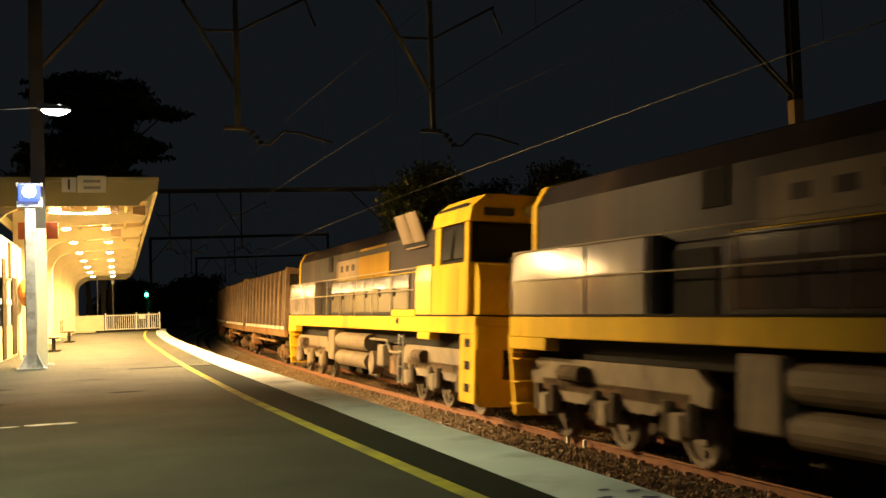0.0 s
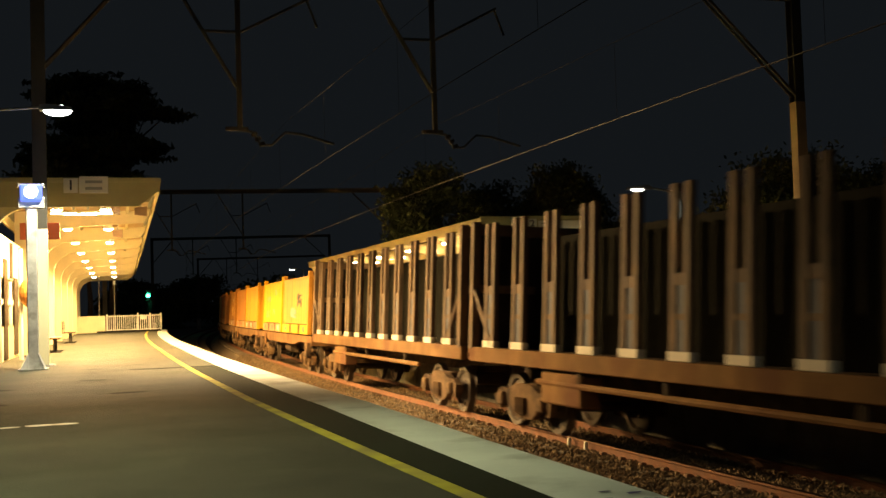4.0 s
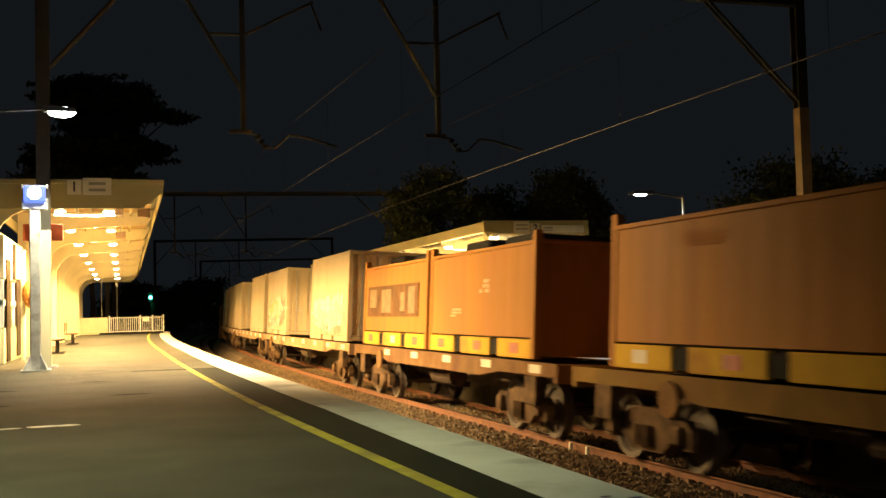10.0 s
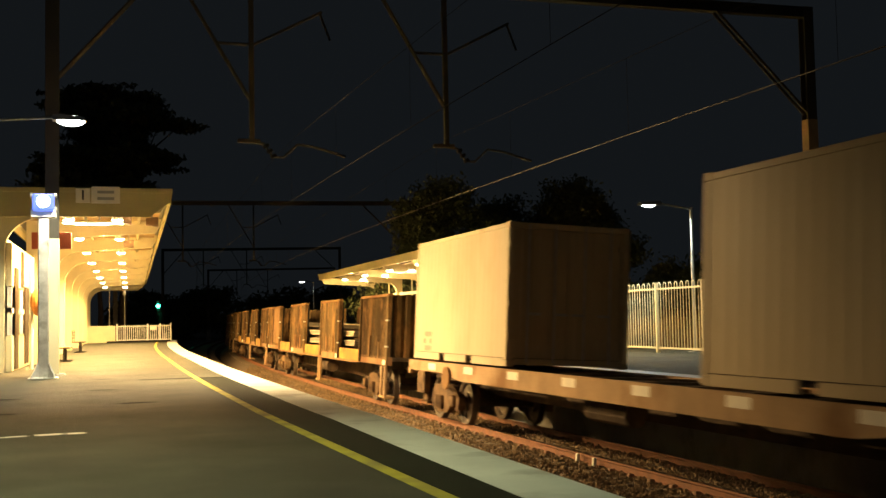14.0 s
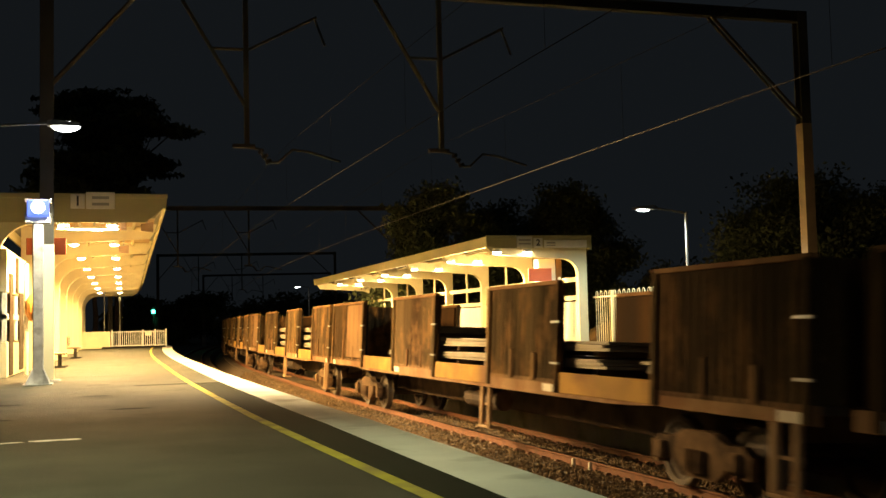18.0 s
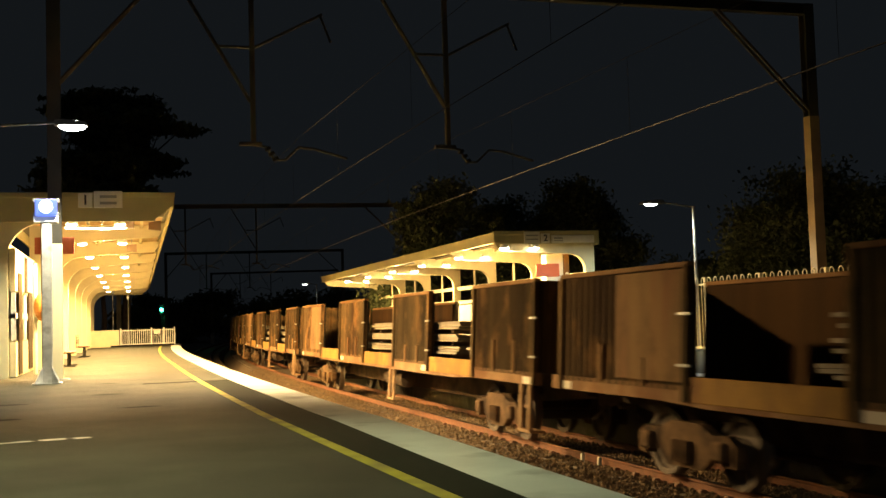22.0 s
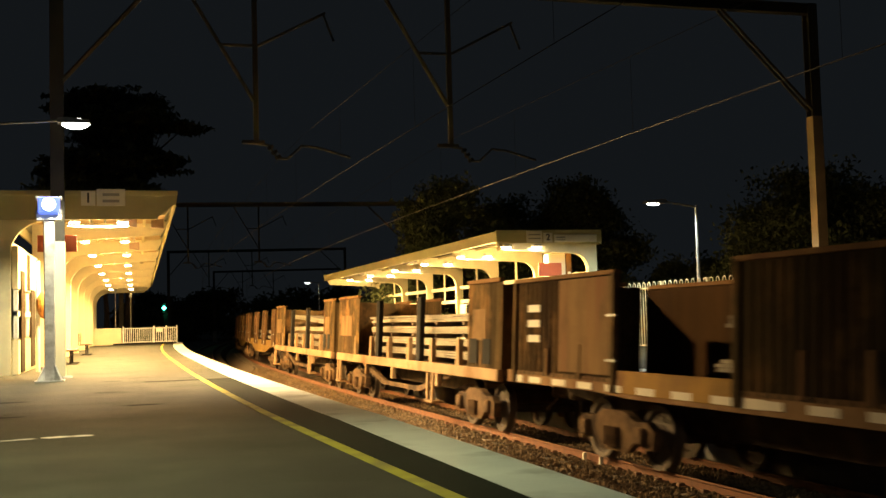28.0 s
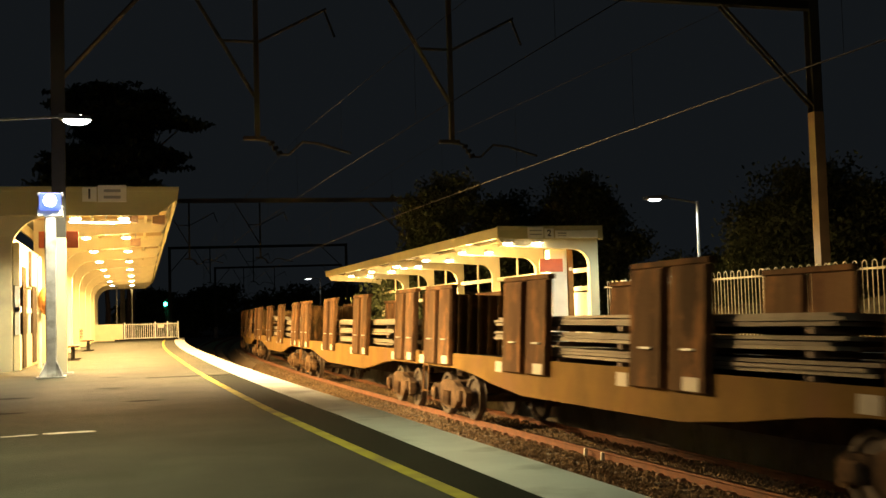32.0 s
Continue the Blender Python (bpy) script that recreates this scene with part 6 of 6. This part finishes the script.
for a, b_, sill in ((105.9, 120.7, M_RUST_SILL), (120.8, 135.0, M_RUST_SILL), (135.1, 155.3, M_RUST_SILL), (155.9, 170.0, M_RUST_SILL), (170.2, 184.6, M_SILL_YELLOW), (185.0, 199.2, M_RUST_SILL)):
    container_wagon(a, b_, sill, "rusty flat wagon carrying bulk containers", a in (185.0, 155.9))
Y, O, A = M_BIN_YELLOW, M_BIN_ORANGE, M_BIN_AMBER
T = mat("worn_pale_marking", (0.6, 0.46, 0.24), 0.7, 0, 0.3, 8, 40, 0.05)
for u, c, bc, lab, pt in (
        (107.2, A, M_BASE_YELLOW, "dull amber open bulk container with yellow base", ((-1.0, 1.2, 0.6, 0.25, M_SPRAY_DARK), (0.4, 0.75, 0.7, 0.22, M_SPRAY_GREEN))),
        (113.6, Y, M_BASE_PALE, "bright yellow open bulk container", ((1.3, 0.72, 0.5, 0.17, T), (1.0, 1.35, 0.5, 0.12, T), (-0.6, 0.8, 0.3, 0.12, T), (-1.2, 1.6, 0.4, 0.14, T))),
        (122.2, M_BIN_MUSTARD, M_BASE_PALE, "mustard open bulk container", ()),
        (128.6, M_BIN_TAN, M_BASE_PALE, "faded orange open bulk container", ((0.2, 0.7, 0.25, 0.15, O), (0.5, 1.8, 0.4, 0.1, O))),
        (136.1, M_BIN_TAN, M_BASE_PALE, "orange open bulk container with faded markings", ((-0.9, 1.5, 0.35, 0.12, T), (-0.5, 0.85, 0.9, 0.3, A))),
        (148.7, O, M_BASE_PALE, "orange open bulk container with faded markings", ((-0.2, 1.5, 0.15, 0.1, T), (-0.3, 0.9, 0.6, 0.25, A))),
        (157.05, O, M_BASE_YELLOW, "orange open bulk container", ((-0.3, 1.4, 0.25, 0.3, A), (-0.3, 0.8, 0.4, 0.2, A))),
        (162.95, Y, M_BASE_YELLOW, "yellow open bulk container with worn pale marks", ((0.9, 0.8, 0.5, 0.19, T), (-1.3, 0.85, 0.7, 0.35, T), (0.8, 1.6, 0.3, 0.1, T))),
        (171.5, O, M_BASE_PALE, "orange bulk container with a white sprayed patch", ((1.75, 0.95, 0.85, 0.55, M_SPRAY_WHITE), (0.4, 1.5, 0.3, 0.25, A), (0.3, 0.8, 0.3, 0.25, A))),
        (177.4, M_BIN_TAN, M_BASE_YELLOW, "faded orange open bulk container", ((0.5, 1.7, 0.5, 0.12, O),)),
        (186.2, M_BIN_TAN, M_BASE_YELLOW, "faded orange open bulk container with worn panel", ((-0.5, 1.3, 0.2, 0.15, T), (1.2, 0.8, 0.3, 0.1, T))),
        (192.4, M_BIN_TAN, M_BASE_YELLOW, "faded orange bulk container with pale and dark painted panels", ())):
    w = bin_container(u, c, bc, lab, pt, int(u))
    if u == 192.4:
        part("painted_panel", cube_bm(-1.2215, -1.2085, -2.3, 2.55, 0.72, 1.5), M_PANEL_BROWN, w, "dark brown painted panel")
        for y0, y1, z0, z1 in ((-2.0, -1.45, 0.8, 1.42), (-1.1, -0.75, 0.85, 1.3), (0.15, 1.05, 0.82, 1.4), (1.6, 2.3, 0.95, 1.42)):
            part("painted_panel", cube_bm(-1.2245, -1.2205, y0, y1, z0, z1), M_SPRAY_FAINT, w, "pale painted rectangle")
for a, b_ in ((199.6, 219.0), (219.3, 238.9), (239.2, 258.9)):
    container_wagon(a, b_, M_SILL_PALE, "tan flat wagon carrying pale containers", True)
for u, c, lab, pt in (
        (200.5, M_BOX_CREAM, "cream shipping container with large white graffiti", ((2.4, 0.55, 0.56, 0.35, M_SPRAY_GREEN), (-2.4, 0.7, 0.56, 0.5, M_SPRAY_GREEN), (0.0, 0.8, 2.4, 0.45, M_SPRAY_PALE), (-1.5, 0.9, 0.75, 0.6, M_SPRAY_WHITE), (-0.2, 0.85, 0.7, 0.58, M_SPRAY_WHITE), (0.9, 0.85, 0.7, 0.58, M_SPRAY_WHITE), (1.8, 0.8, 0.6, 0.55, M_SPRAY_WHITE), (0.6, 0.35, 0.6, 0.2, M_SPRAY_RED), (-1.5, 0.3, 0.6, 0.2, M_SPRAY_RED))),
        (212.45, M_BOX_CREAM, "cream shipping container with red and yellow graffiti", ((0.0, 0.85, 2.7, 0.5, M_SPRAY_PALE), (-1.7, 0.75, 1.0, 0.45, M_SPRAY_RED), (1.7, 0.55, 1.0, 0.25, M_SPRAY_RED), (1.5, 0.95, 1.1, 0.42, M_SPRAY_YELLOW), (0.1, 1.0, 0.9, 0.4, M_SPRAY_YELLOW), (-0.7, 1.25, 0.8, 0.3, M_SPRAY_PALE), (-1.9, 1.1, 0.6, 0.4, M_SPRAY_RED), (0.7, 0.6, 0.7, 0.3, M_SPRAY_GREEN), (1.9, 1.2, 0.6, 0.3, M_SPRAY_RED))),
        (220.0, M_BOX_CREAM, "cream ribbed shipping container with small labels", ((1.3, 1.45, 0.5, 0.12, T), (-0.2, 1.65, 0.45, 0.14, M_SPRAY_YELLOW))),
        (232.65, M_BOX_CREAM, "plain cream shipping container", ((-1.2, 1.0, 0.08, 0.4, M_SPRAY_YELLOW), (1.2, 1.4, 0.2, 0.15, T))),
        (239.85, M_BOX_GREY, "plain pale shipping container", ()),
        (252.65, M_BOX_CREAM, "plain cream ribbed shipping container", ((2.0, 0.4, 0.3, 0.25, M_SPRAY_RED),))):
    closed_container(u, c, lab, pt, int(u))


# --- gated steel wagons ---
def billets(u0, u1, z0, layers, seed, label, lift=0.2, wide=0.55):
    """Bundles of thin plates, layer on layer, with timber bearers between."""
    rng = random.Random(seed)
    r = vehicle("billet_stack", u0, u1, label, "steel load", "steel loads on the train", z0)
    L = (u1 - u0) / 2
    me = {}
    for k in range(layers):
        sh, tip = rng.uniform(-0.35, 0.35), rng.choice((0, 0, 0, 0, 0, 0.03)) if k == layers - 1 else 0
        z = lift + k * 0.27 + (0.1 if tip else 0)
        for q in range(3):
            for j in (-1, 1):
                key = rng.randrange(3)
                if key not in me:
                    ln = L - 0.45 - 0.12 * key
                    b = bmesh.new()
                    prev = None
                    for i in range(7):
                        y = -ln + 2 * ln * i / 6
                        dz = 0.008 * math.cos(i * 1.3 + key)
                        ring = [b.verts.new(v) for v in ((-wide, y, dz), (wide, y, dz), (wide, y, 0.046 + dz), (-wide, y, 0.046 + dz))]
                        if prev:
                            for v in range(4):
                                b.faces.new((prev[v], prev[(v + 1) % 4], ring[(v + 1) % 4], ring[v]))
                        else:
                            b.faces.new(ring[::-1])
                        prev = ring
                    b.faces.new(prev)
                    me[key] = shared("billet", b, M_BILLET)
                child("billet", me[key], r, Matrix.Translation((j * (wide + 0.04) + rng.uniform(-0.02, 0.02), sh + rng.uniform(-0.06, 0.06), z + q * 0.054)) @ Matrix.Rotation(tip, 4, "X") @ Matrix.Rotation(rng.uniform(-0.006, 0.006), 4, "Z"))
        for y in np.linspace(-L + 1.2, L - 1.2, 5):
            part("dunnage", cube_bm(-1.0, 1.0, y - 0.05, y + 0.05, 0.0 if k == 0 else z - 0.085, z - 0.012), M_BENCH, r, "timber bearer")
    return r


def gated_wagon(variant):
    rng = random.Random(variant)
    r = root("gated_steel_wagon", None, "rusty wagon with tall ribbed side gates and open bays", "wagon", "gated steel wagons of the train")
    L = 11.85
    for sx in (-1, 1):
        b = bmesh.new()
        prism(b, [(-L, 1.26), (L, 1.26), (L, 1.05), (L - 3.4, 1.05), (L - 4.6, 1.0), (-L + 4.6, 1.0), (-L + 3.4, 1.05), (-L, 1.05)], "x", sx * 1.28 - 0.05, sx * 1.28 + 0.05)
        part("side_sill", b, M_GATE_SILL, r, "pale tan side sill")
        for (a, c) in ((3.46, 6.44), (9.81, 12.99), (16.56, 19.49)):
            part("bay_curb", cube_bm(sx * 1.31 - 0.03, sx * 1.31 + 0.03, -L + a, -L + c, 1.06, 1.38, 0.01), M_BAY_AMBER, r, "worn amber bay curb")
        for k, (a, c) in enumerate(((0.02, 3.4), (6.5, 9.75), (13.05, 16.5), (19.55, 23.4))):
            g = part("side_gate", corrugated(-L + a, -L + c, 1.2, 2.76, sx * 1.29, 0.05, 0.2, sx), M_RUST, r, "tall rusted ribbed side gate")
            for y in (-L + a + 0.06, -L + c - 0.06):
                part("gate_post", cube_bm(sx * 1.33 - 0.05, sx * 1.33 + 0.05, y - 0.06, y + 0.06, 1.06, 2.79, 0.01), M_RUST, g)
            part("gate_top", cube_bm(sx * 1.31 - 0.06, sx * 1.31 + 0.06, -L + a, -L + c, 2.76, 2.83, 0.01), M_RUST_SILL, g)
            for f in (0.3, 0.62):
                y = -L + a + (c - a) * f
                part("stiffener", cube_bm(sx * 1.355 - 0.02, sx * 1.355 + 0.02, y - 0.045, y + 0.045, 1.22, 1.7 + rng.uniform(-0.1, 0.1), 0.012), M_RUST_PATCH, g, "short pale stiffener")
            # added sheet behind the gate, its dark colour gives the bay's shade
            part("gate_lining", cube_bm(sx * 1.225 - 0.015, sx * 1.225 + 0.015, -L + a + 0.05, -L + c - 0.05, 1.26, 2.74), M_GATE_SHADE if sx > 0 else M_DARK, g, "dark rust sheet for the shade inside the gate" if sx > 0 else "near-black sheet for the shade inside the gate")
            if k == 3:
                part("smooth_panel", cube_bm(sx * 1.352 - 0.008, sx * 1.352 + 0.008, -L + a + 0.14, -L + a + 1.95, 1.3, 2.74, 0.006), M_RUST_PATCH, g, "smoother pale rusted panel")
            for z in (1.5, 2.15):
                part("latch", cube_bm(sx * 1.36 - 0.02, sx * 1.36 + 0.02, -L + a - 0.05, -L + a + 0.22, z, z + 0.035), M_STEEL, g, "bright worn latch bar")
        for y in (-L + 0.4, -L + 6.9, L - 7.6, L - 0.5):
            part("sill_plate", cube_bm(sx * 1.335 - 0.004, sx * 1.335 + 0.004, y - 0.2, y + 0.2, 1.06, 1.18), M_PATCH_WHITE, r, "pale reflector plate")
        step_frame(r, sx, -L + 0.45, 0.3, 1.05)
        step_frame(r, sx, -L + 9.8, 0.3, 1.0)
    part("deck", cube_bm(-1.23, 1.23, -L, L, 1.16, 1.25), M_UNDER, r)
    for e in (-1, 1):
        part("bulkhead", corrugated_end(-1.24, 1.24, 1.255, 2.8, e * (L - 0.08), 0.03, 0.25, e), M_RUST, r, "rusted end bulkhead")
    part("centre_sill", prism_bm([(-L + 0.3, 1.16), (L - 0.3, 1.16), (L - 0.3, 0.86), (L - 4.2, 0.5), (-L + 4.2, 0.5), (-L + 0.3, 0.86)], "x", -0.26, 0.26), M_UNDER, r)
    part("brake_reservoir", rod_bm((-0.8, -1.6, 0.72), (-0.8, 0.2, 0.72), 0.2, 12), M_UNDER, r)
    bogie(r, -L + 2.7), bogie(r, -L + 20.1)
    couplers(r, -L - 0.1, L + 0.1)
    return r


kinds = [gated_wagon(k) for k in (1, 2, 3)]
fronts = (260.1, 283.6, 307.9, 331.75, 355.9, 380.25, 405.1, 429.4, 455.2)
for k, u in enumerate(fronts):
    w = kinds[k] if k < 3 else copy_thing(kinds[(k * 2) % 3], Matrix())
    RUNNING.append((w, u + 0.2 + 11.85, 0.0))
    if k == 7:
        rr = random.Random(5)
        side_paint(w, ((-4.2, 1.95, 0.62, 0.55, M_SPRAY_PINK), (-2.9, 1.95, 0.62, 0.55, M_SPRAY_PINK), (-3.6, 1.45, 1.2, 0.25, M_SPRAY_PINK), (3.1, 2.0, 0.8, 0.6, M_SPRAY_FAINT)), -1.346, rr, "sprayed_patch", "faded spray paint on the gate")
    if k == 8:
        for q in range(14):
            part("paint_patch", cube_bm(-1.342, -1.334, -2.0 + q * 0.95, -1.5 + q * 0.95, 1.07, 1.17), M_PATCH_WHITE, w, "pale reflector patch")
        for z in (1.75, 2.0, 2.25):
            part("paint_patch", cube_bm(-1.362, -1.354, 10.4, 10.9, z, z + 0.12), M_PATCH_WHITE, w, "pale reflector patch")
    billets(u + 4.9, u + 13.9, 1.255, 2 + (k * 7) % 2, 40 + k, "stack of pale steel plates on timber bearers")
    billets(u + 13.4, u + 17.9, 1.255, 2 + (k * 5 + 1) % 2, 60 + k, "stack of pale steel plates on timber bearers")
    if k % 3 != 1:
        billets(u + 1.4, u + 4.85, 1.255, 1, 120 + k, "short low stack of pale steel plates", 0.2)


# --- low stake wagons ---
def stake_wagon():
    r = root("stake_wagon", None, "rusty open stake wagon with tall end panels", "wagon", "stake wagons of the train")
    L = 7.55
    for sx in (-1, 1):
        part("side_sill", cube_bm(sx * 1.25 - 0.06, sx * 1.25 + 0.06, -L, L, 1.0, 1.22, 0.012), M_SILL_PALE, r, "rusty tan side sill")
        for e in (-1, 1):
            a, c = sorted((e * L, e * (L - (1.95 if e < 0 else 2.8))))
            g = part("end_gate", corrugated(a, c, 1.22, 2.85, sx * 1.24, 0.03, 0.25, sx), M_RUST, r, "tall rusted end gate")
            part("gate_panel", cube_bm(sx * 1.285 - 0.006, sx * 1.285 + 0.006, a + 0.75, c - 0.45, 1.75, 2.35), M_RUST_PATCH, g, "pale repair panel")
            part("gate_top", cube_bm(sx * 1.25 - 0.05, sx * 1.25 + 0.05, a, c, 2.85, 2.93, 0.01), M_RUST_SILL, g)
        for k in range(6):
            y = -5.0 + k * 2.0
            part("stake", prism_bm([(y - 0.13, 1.224), (y + 0.13, 1.224), (y + 0.08, 1.75), (y - 0.08, 1.75)], "x", sx * 1.24 - 0.05, sx * 1.24 + 0.05), M_SILL_PALE, r, "short pale steel stake")
        for y in (-2.0, 2.1):
            part("tall_stake", cube_bm(sx * 1.26 - 0.06, sx * 1.26 + 0.06, y - 0.16, y + 0.16, 1.224, 2.7, 0.01), M_DARK, r, "tall dark stake")
        for y in (-3.6, 0.4, 3.4):
            part("sill_bracket", cube_bm(sx * 1.27 - 0.05, sx * 1.27 + 0.05, y - 0.09, y + 0.09, 0.72, 1.0, 0.01), M_SILL_PALE, r)
        # openings are dark plates on the gate, their shade is only colour
        for y in (-L + 0.7, -L + 1.5):
            part("hatch_opening", cube_bm(sx * 1.287 - 0.006, sx * 1.287 + 0.006, y - 0.24, y + 0.24, 1.3, 1.78), M_DARK, r, "dark plate for the shade in an end gate opening")
        step_frame(r, sx, L - 0.6, 0.4, 1.0)
        step_frame(r, sx, -3.2, 0.4, 1.0)
    part("deck", cube_bm(-1.18, 1.18, -L, L, 1.1, 1.21), M_UNDER, r)
    for e in (-1, 1):
        part("bulkhead", cube_bm(-1.2, 1.2, e * (L - 0.1) - 0.04, e * (L - 0.1) + 0.04, 1.215, 2.8, 0.01), M_RUST, r, "rusted end bulkhead")
    part("truss", prism_bm([(-5.0, 1.1), (5.0, 1.1), (2.4, 0.62), (-2.4, 0.62)], "x", -0.5, 0.5), M_UNDER, r)
    part("truss_beam", prism_bm([(-4.4, 0.98), (-3.9, 1.0), (-1.6, 0.62), (1.6, 0.62), (3.9, 1.0), (4.4, 0.98), (1.8, 0.52), (-1.8, 0.52)], "x", -1.2, -1.1), M_BOGIE, r)
    bogie(r, -L + 2.0), bogie(r, L - 2.0)
    couplers(r, -L - 0.1, L + 0.1)
    return r


w = stake_wagon()
for k, u in enumerate((479.85, 495.9)):
    ww = w if k == 0 else copy_thing(w, Matrix())
    RUNNING.append((ww, u + 7.55, 0.0))
    billets(u + 1.9, u + 12.6, 1.215, 4, 80 + k, "long stack of pale steel plates on timber bearers", 0.12, 0.46)


# --- deep-sided wagons ---
def deep_wagon():
    r = root("deep_sided_wagon", None, "faded yellow fish-bellied wagon with paired rusted posts", "wagon", "deep-sided wagons of the train")
    L = 9.25
    for sx in (-1, 1):
        b = bmesh.new()
        prism(b, [(-L, 1.36), (L, 1.36), (L, 1.06), (L - 2.6, 1.05), (L - 3.6, 0.98), (L - 5.0, 0.82), (L - 6.4, 0.7), (-L + 6.4, 0.7), (-L + 5.0, 0.82), (-L + 3.6, 0.98), (-L + 2.6, 1.05), (-L, 1.06)], "x", sx * 1.05 - 0.04, sx * 1.05 + 0.04)
        part("side_sill", b, M_SILL_YELLOW, r, "faded yellow fish-bellied side sill")
        for k, (a, c) in enumerate(((0.3, 2.3), (5.65, 7.8), (10.85, 13.0), (16.2, 18.2))):
            for q in (0, 1):
                a2 = a + q * (c - a) * 0.54
                c2 = a2 + (c - a) * 0.46
                g = part("post_plate", cube_bm(sx * 1.1 - 0.05, sx * 1.1 + 0.05, -L + a2, -L + c2, 1.1, 2.76, 0.015), M_RUST_POST, r, "tall rusted post plate")
                part("post_flange", cube_bm(sx * 1.16 - 0.02, sx * 1.16 + 0.02, -L + a2 + 0.02, -L + a2 + 0.14, 1.12, 2.74, 0.006), M_RUST_POST, g)
                part("latch", cube_bm(sx * 1.17 - 0.02, sx * 1.17 + 0.02, -L + a2 + 0.3, -L + a2 + 0.62, 1.64, 1.67), M_STEEL, g)
            part("post_head", cube_bm(sx * 1.08 - 0.07, sx * 1.08 + 0.07, -L + a, -L + c, 2.765, 2.85, 0.01), M_RUST_POST, r)
            part("sill_plate", cube_bm(sx * 1.096 - 0.004, sx * 1.096 + 0.004, -L + c + 0.15, -L + c + 0.5, 1.08, 1.28), M_PATCH_WHITE, r, "pale reflector plate")
            part("sill_plate", cube_bm(sx * 1.156 - 0.004, sx * 1.156 + 0.004, -L + a + 0.2, -L + a + 0.6, 1.12, 1.3), M_PATCH_WHITE, r, "pale reflector plate")
        ladder(r, sx * 1.1, L - 0.4, 0.42, 1.1, M_RUST_SILL)
    part("deck", cube_bm(-1.0, 1.0, -L, L, 1.2, 1.3), M_UNDER, r)
    for e in (-1, 1):
        part("bulkhead", corrugated_end(-1.0, 1.0, 1.305, 2.72, e * (L - 0.08), 0.03, 0.25, e), M_RUST, r, "rusted end bulkhead")
    part("centre_sill", prism_bm([(-L + 0.3, 1.2), (L - 0.3, 1.2), (L - 0.3, 0.86), (L - 4.5, 0.6), (-L + 4.5, 0.6), (-L + 0.3, 0.86)], "x", -0.26, 0.26), M_UNDER, r)
    bogie(r, -L + 2.0), bogie(r, L - 2.0)
    couplers(r, -L - 0.1, L + 0.1)
    return r


w = deep_wagon()
for k in range(5):
    u = 512.0 + 18.77 * k
    ww = w if k == 0 else copy_thing(w, Matrix())
    RUNNING.append((ww, u + 9.3, 0.0))
    billets(u + 2.6, u + (16.0 if k == 0 else 14.3), 1.31, 3 if k else 2, 90 + k, "long stack of pale steel plates on timber bearers", 0.12, 0.46)


# ---------- what moves ----------
def motions():
    times = [0.0]
    while times[-1] < 31.9:
        times.append(min(32.0, times[-1] + 1.0))
    for ob, u, z in RUNNING:
        rows = []
        for t in times:
            rows.append((t, frame_at(u - gone(t), 0.0, RAIL, CANT) @ Matrix.Translation((0, 0, z))))
        walk(ob, rows)
        # wheels turn while they pass the platform
        for c in ob.children_recursive:
            if c.name.startswith("wheelset"):
                rest = c.matrix_basis.copy()
                axle = u + rest.translation.y + c.parent.matrix_basis.translation.y
                t0, t1 = 0.0, 32.0
                while t0 < 32 and axle - gone(t0) > 45:
                    t0 += 0.1
                while t1 > 0 and axle - gone(t1) < 2:
                    t1 -= 0.1
                if t1 - t0 < 0.2:
                    continue
                rows = [(0.0, rest)] if t0 > 0.05 else []
                k, t = 0, t0
                while t < t1:
                    rows.append((t, rest @ Matrix.Rotation(((gone(t) - gone(t0)) / 0.46) % (2 * math.pi), 4, "X")))
                    k += 1
                    t = t0 + k / 30
                if t1 < 31.95:
                    rows.append((32.0, rows[-1][1]))
                walk(c, rows)


motions()
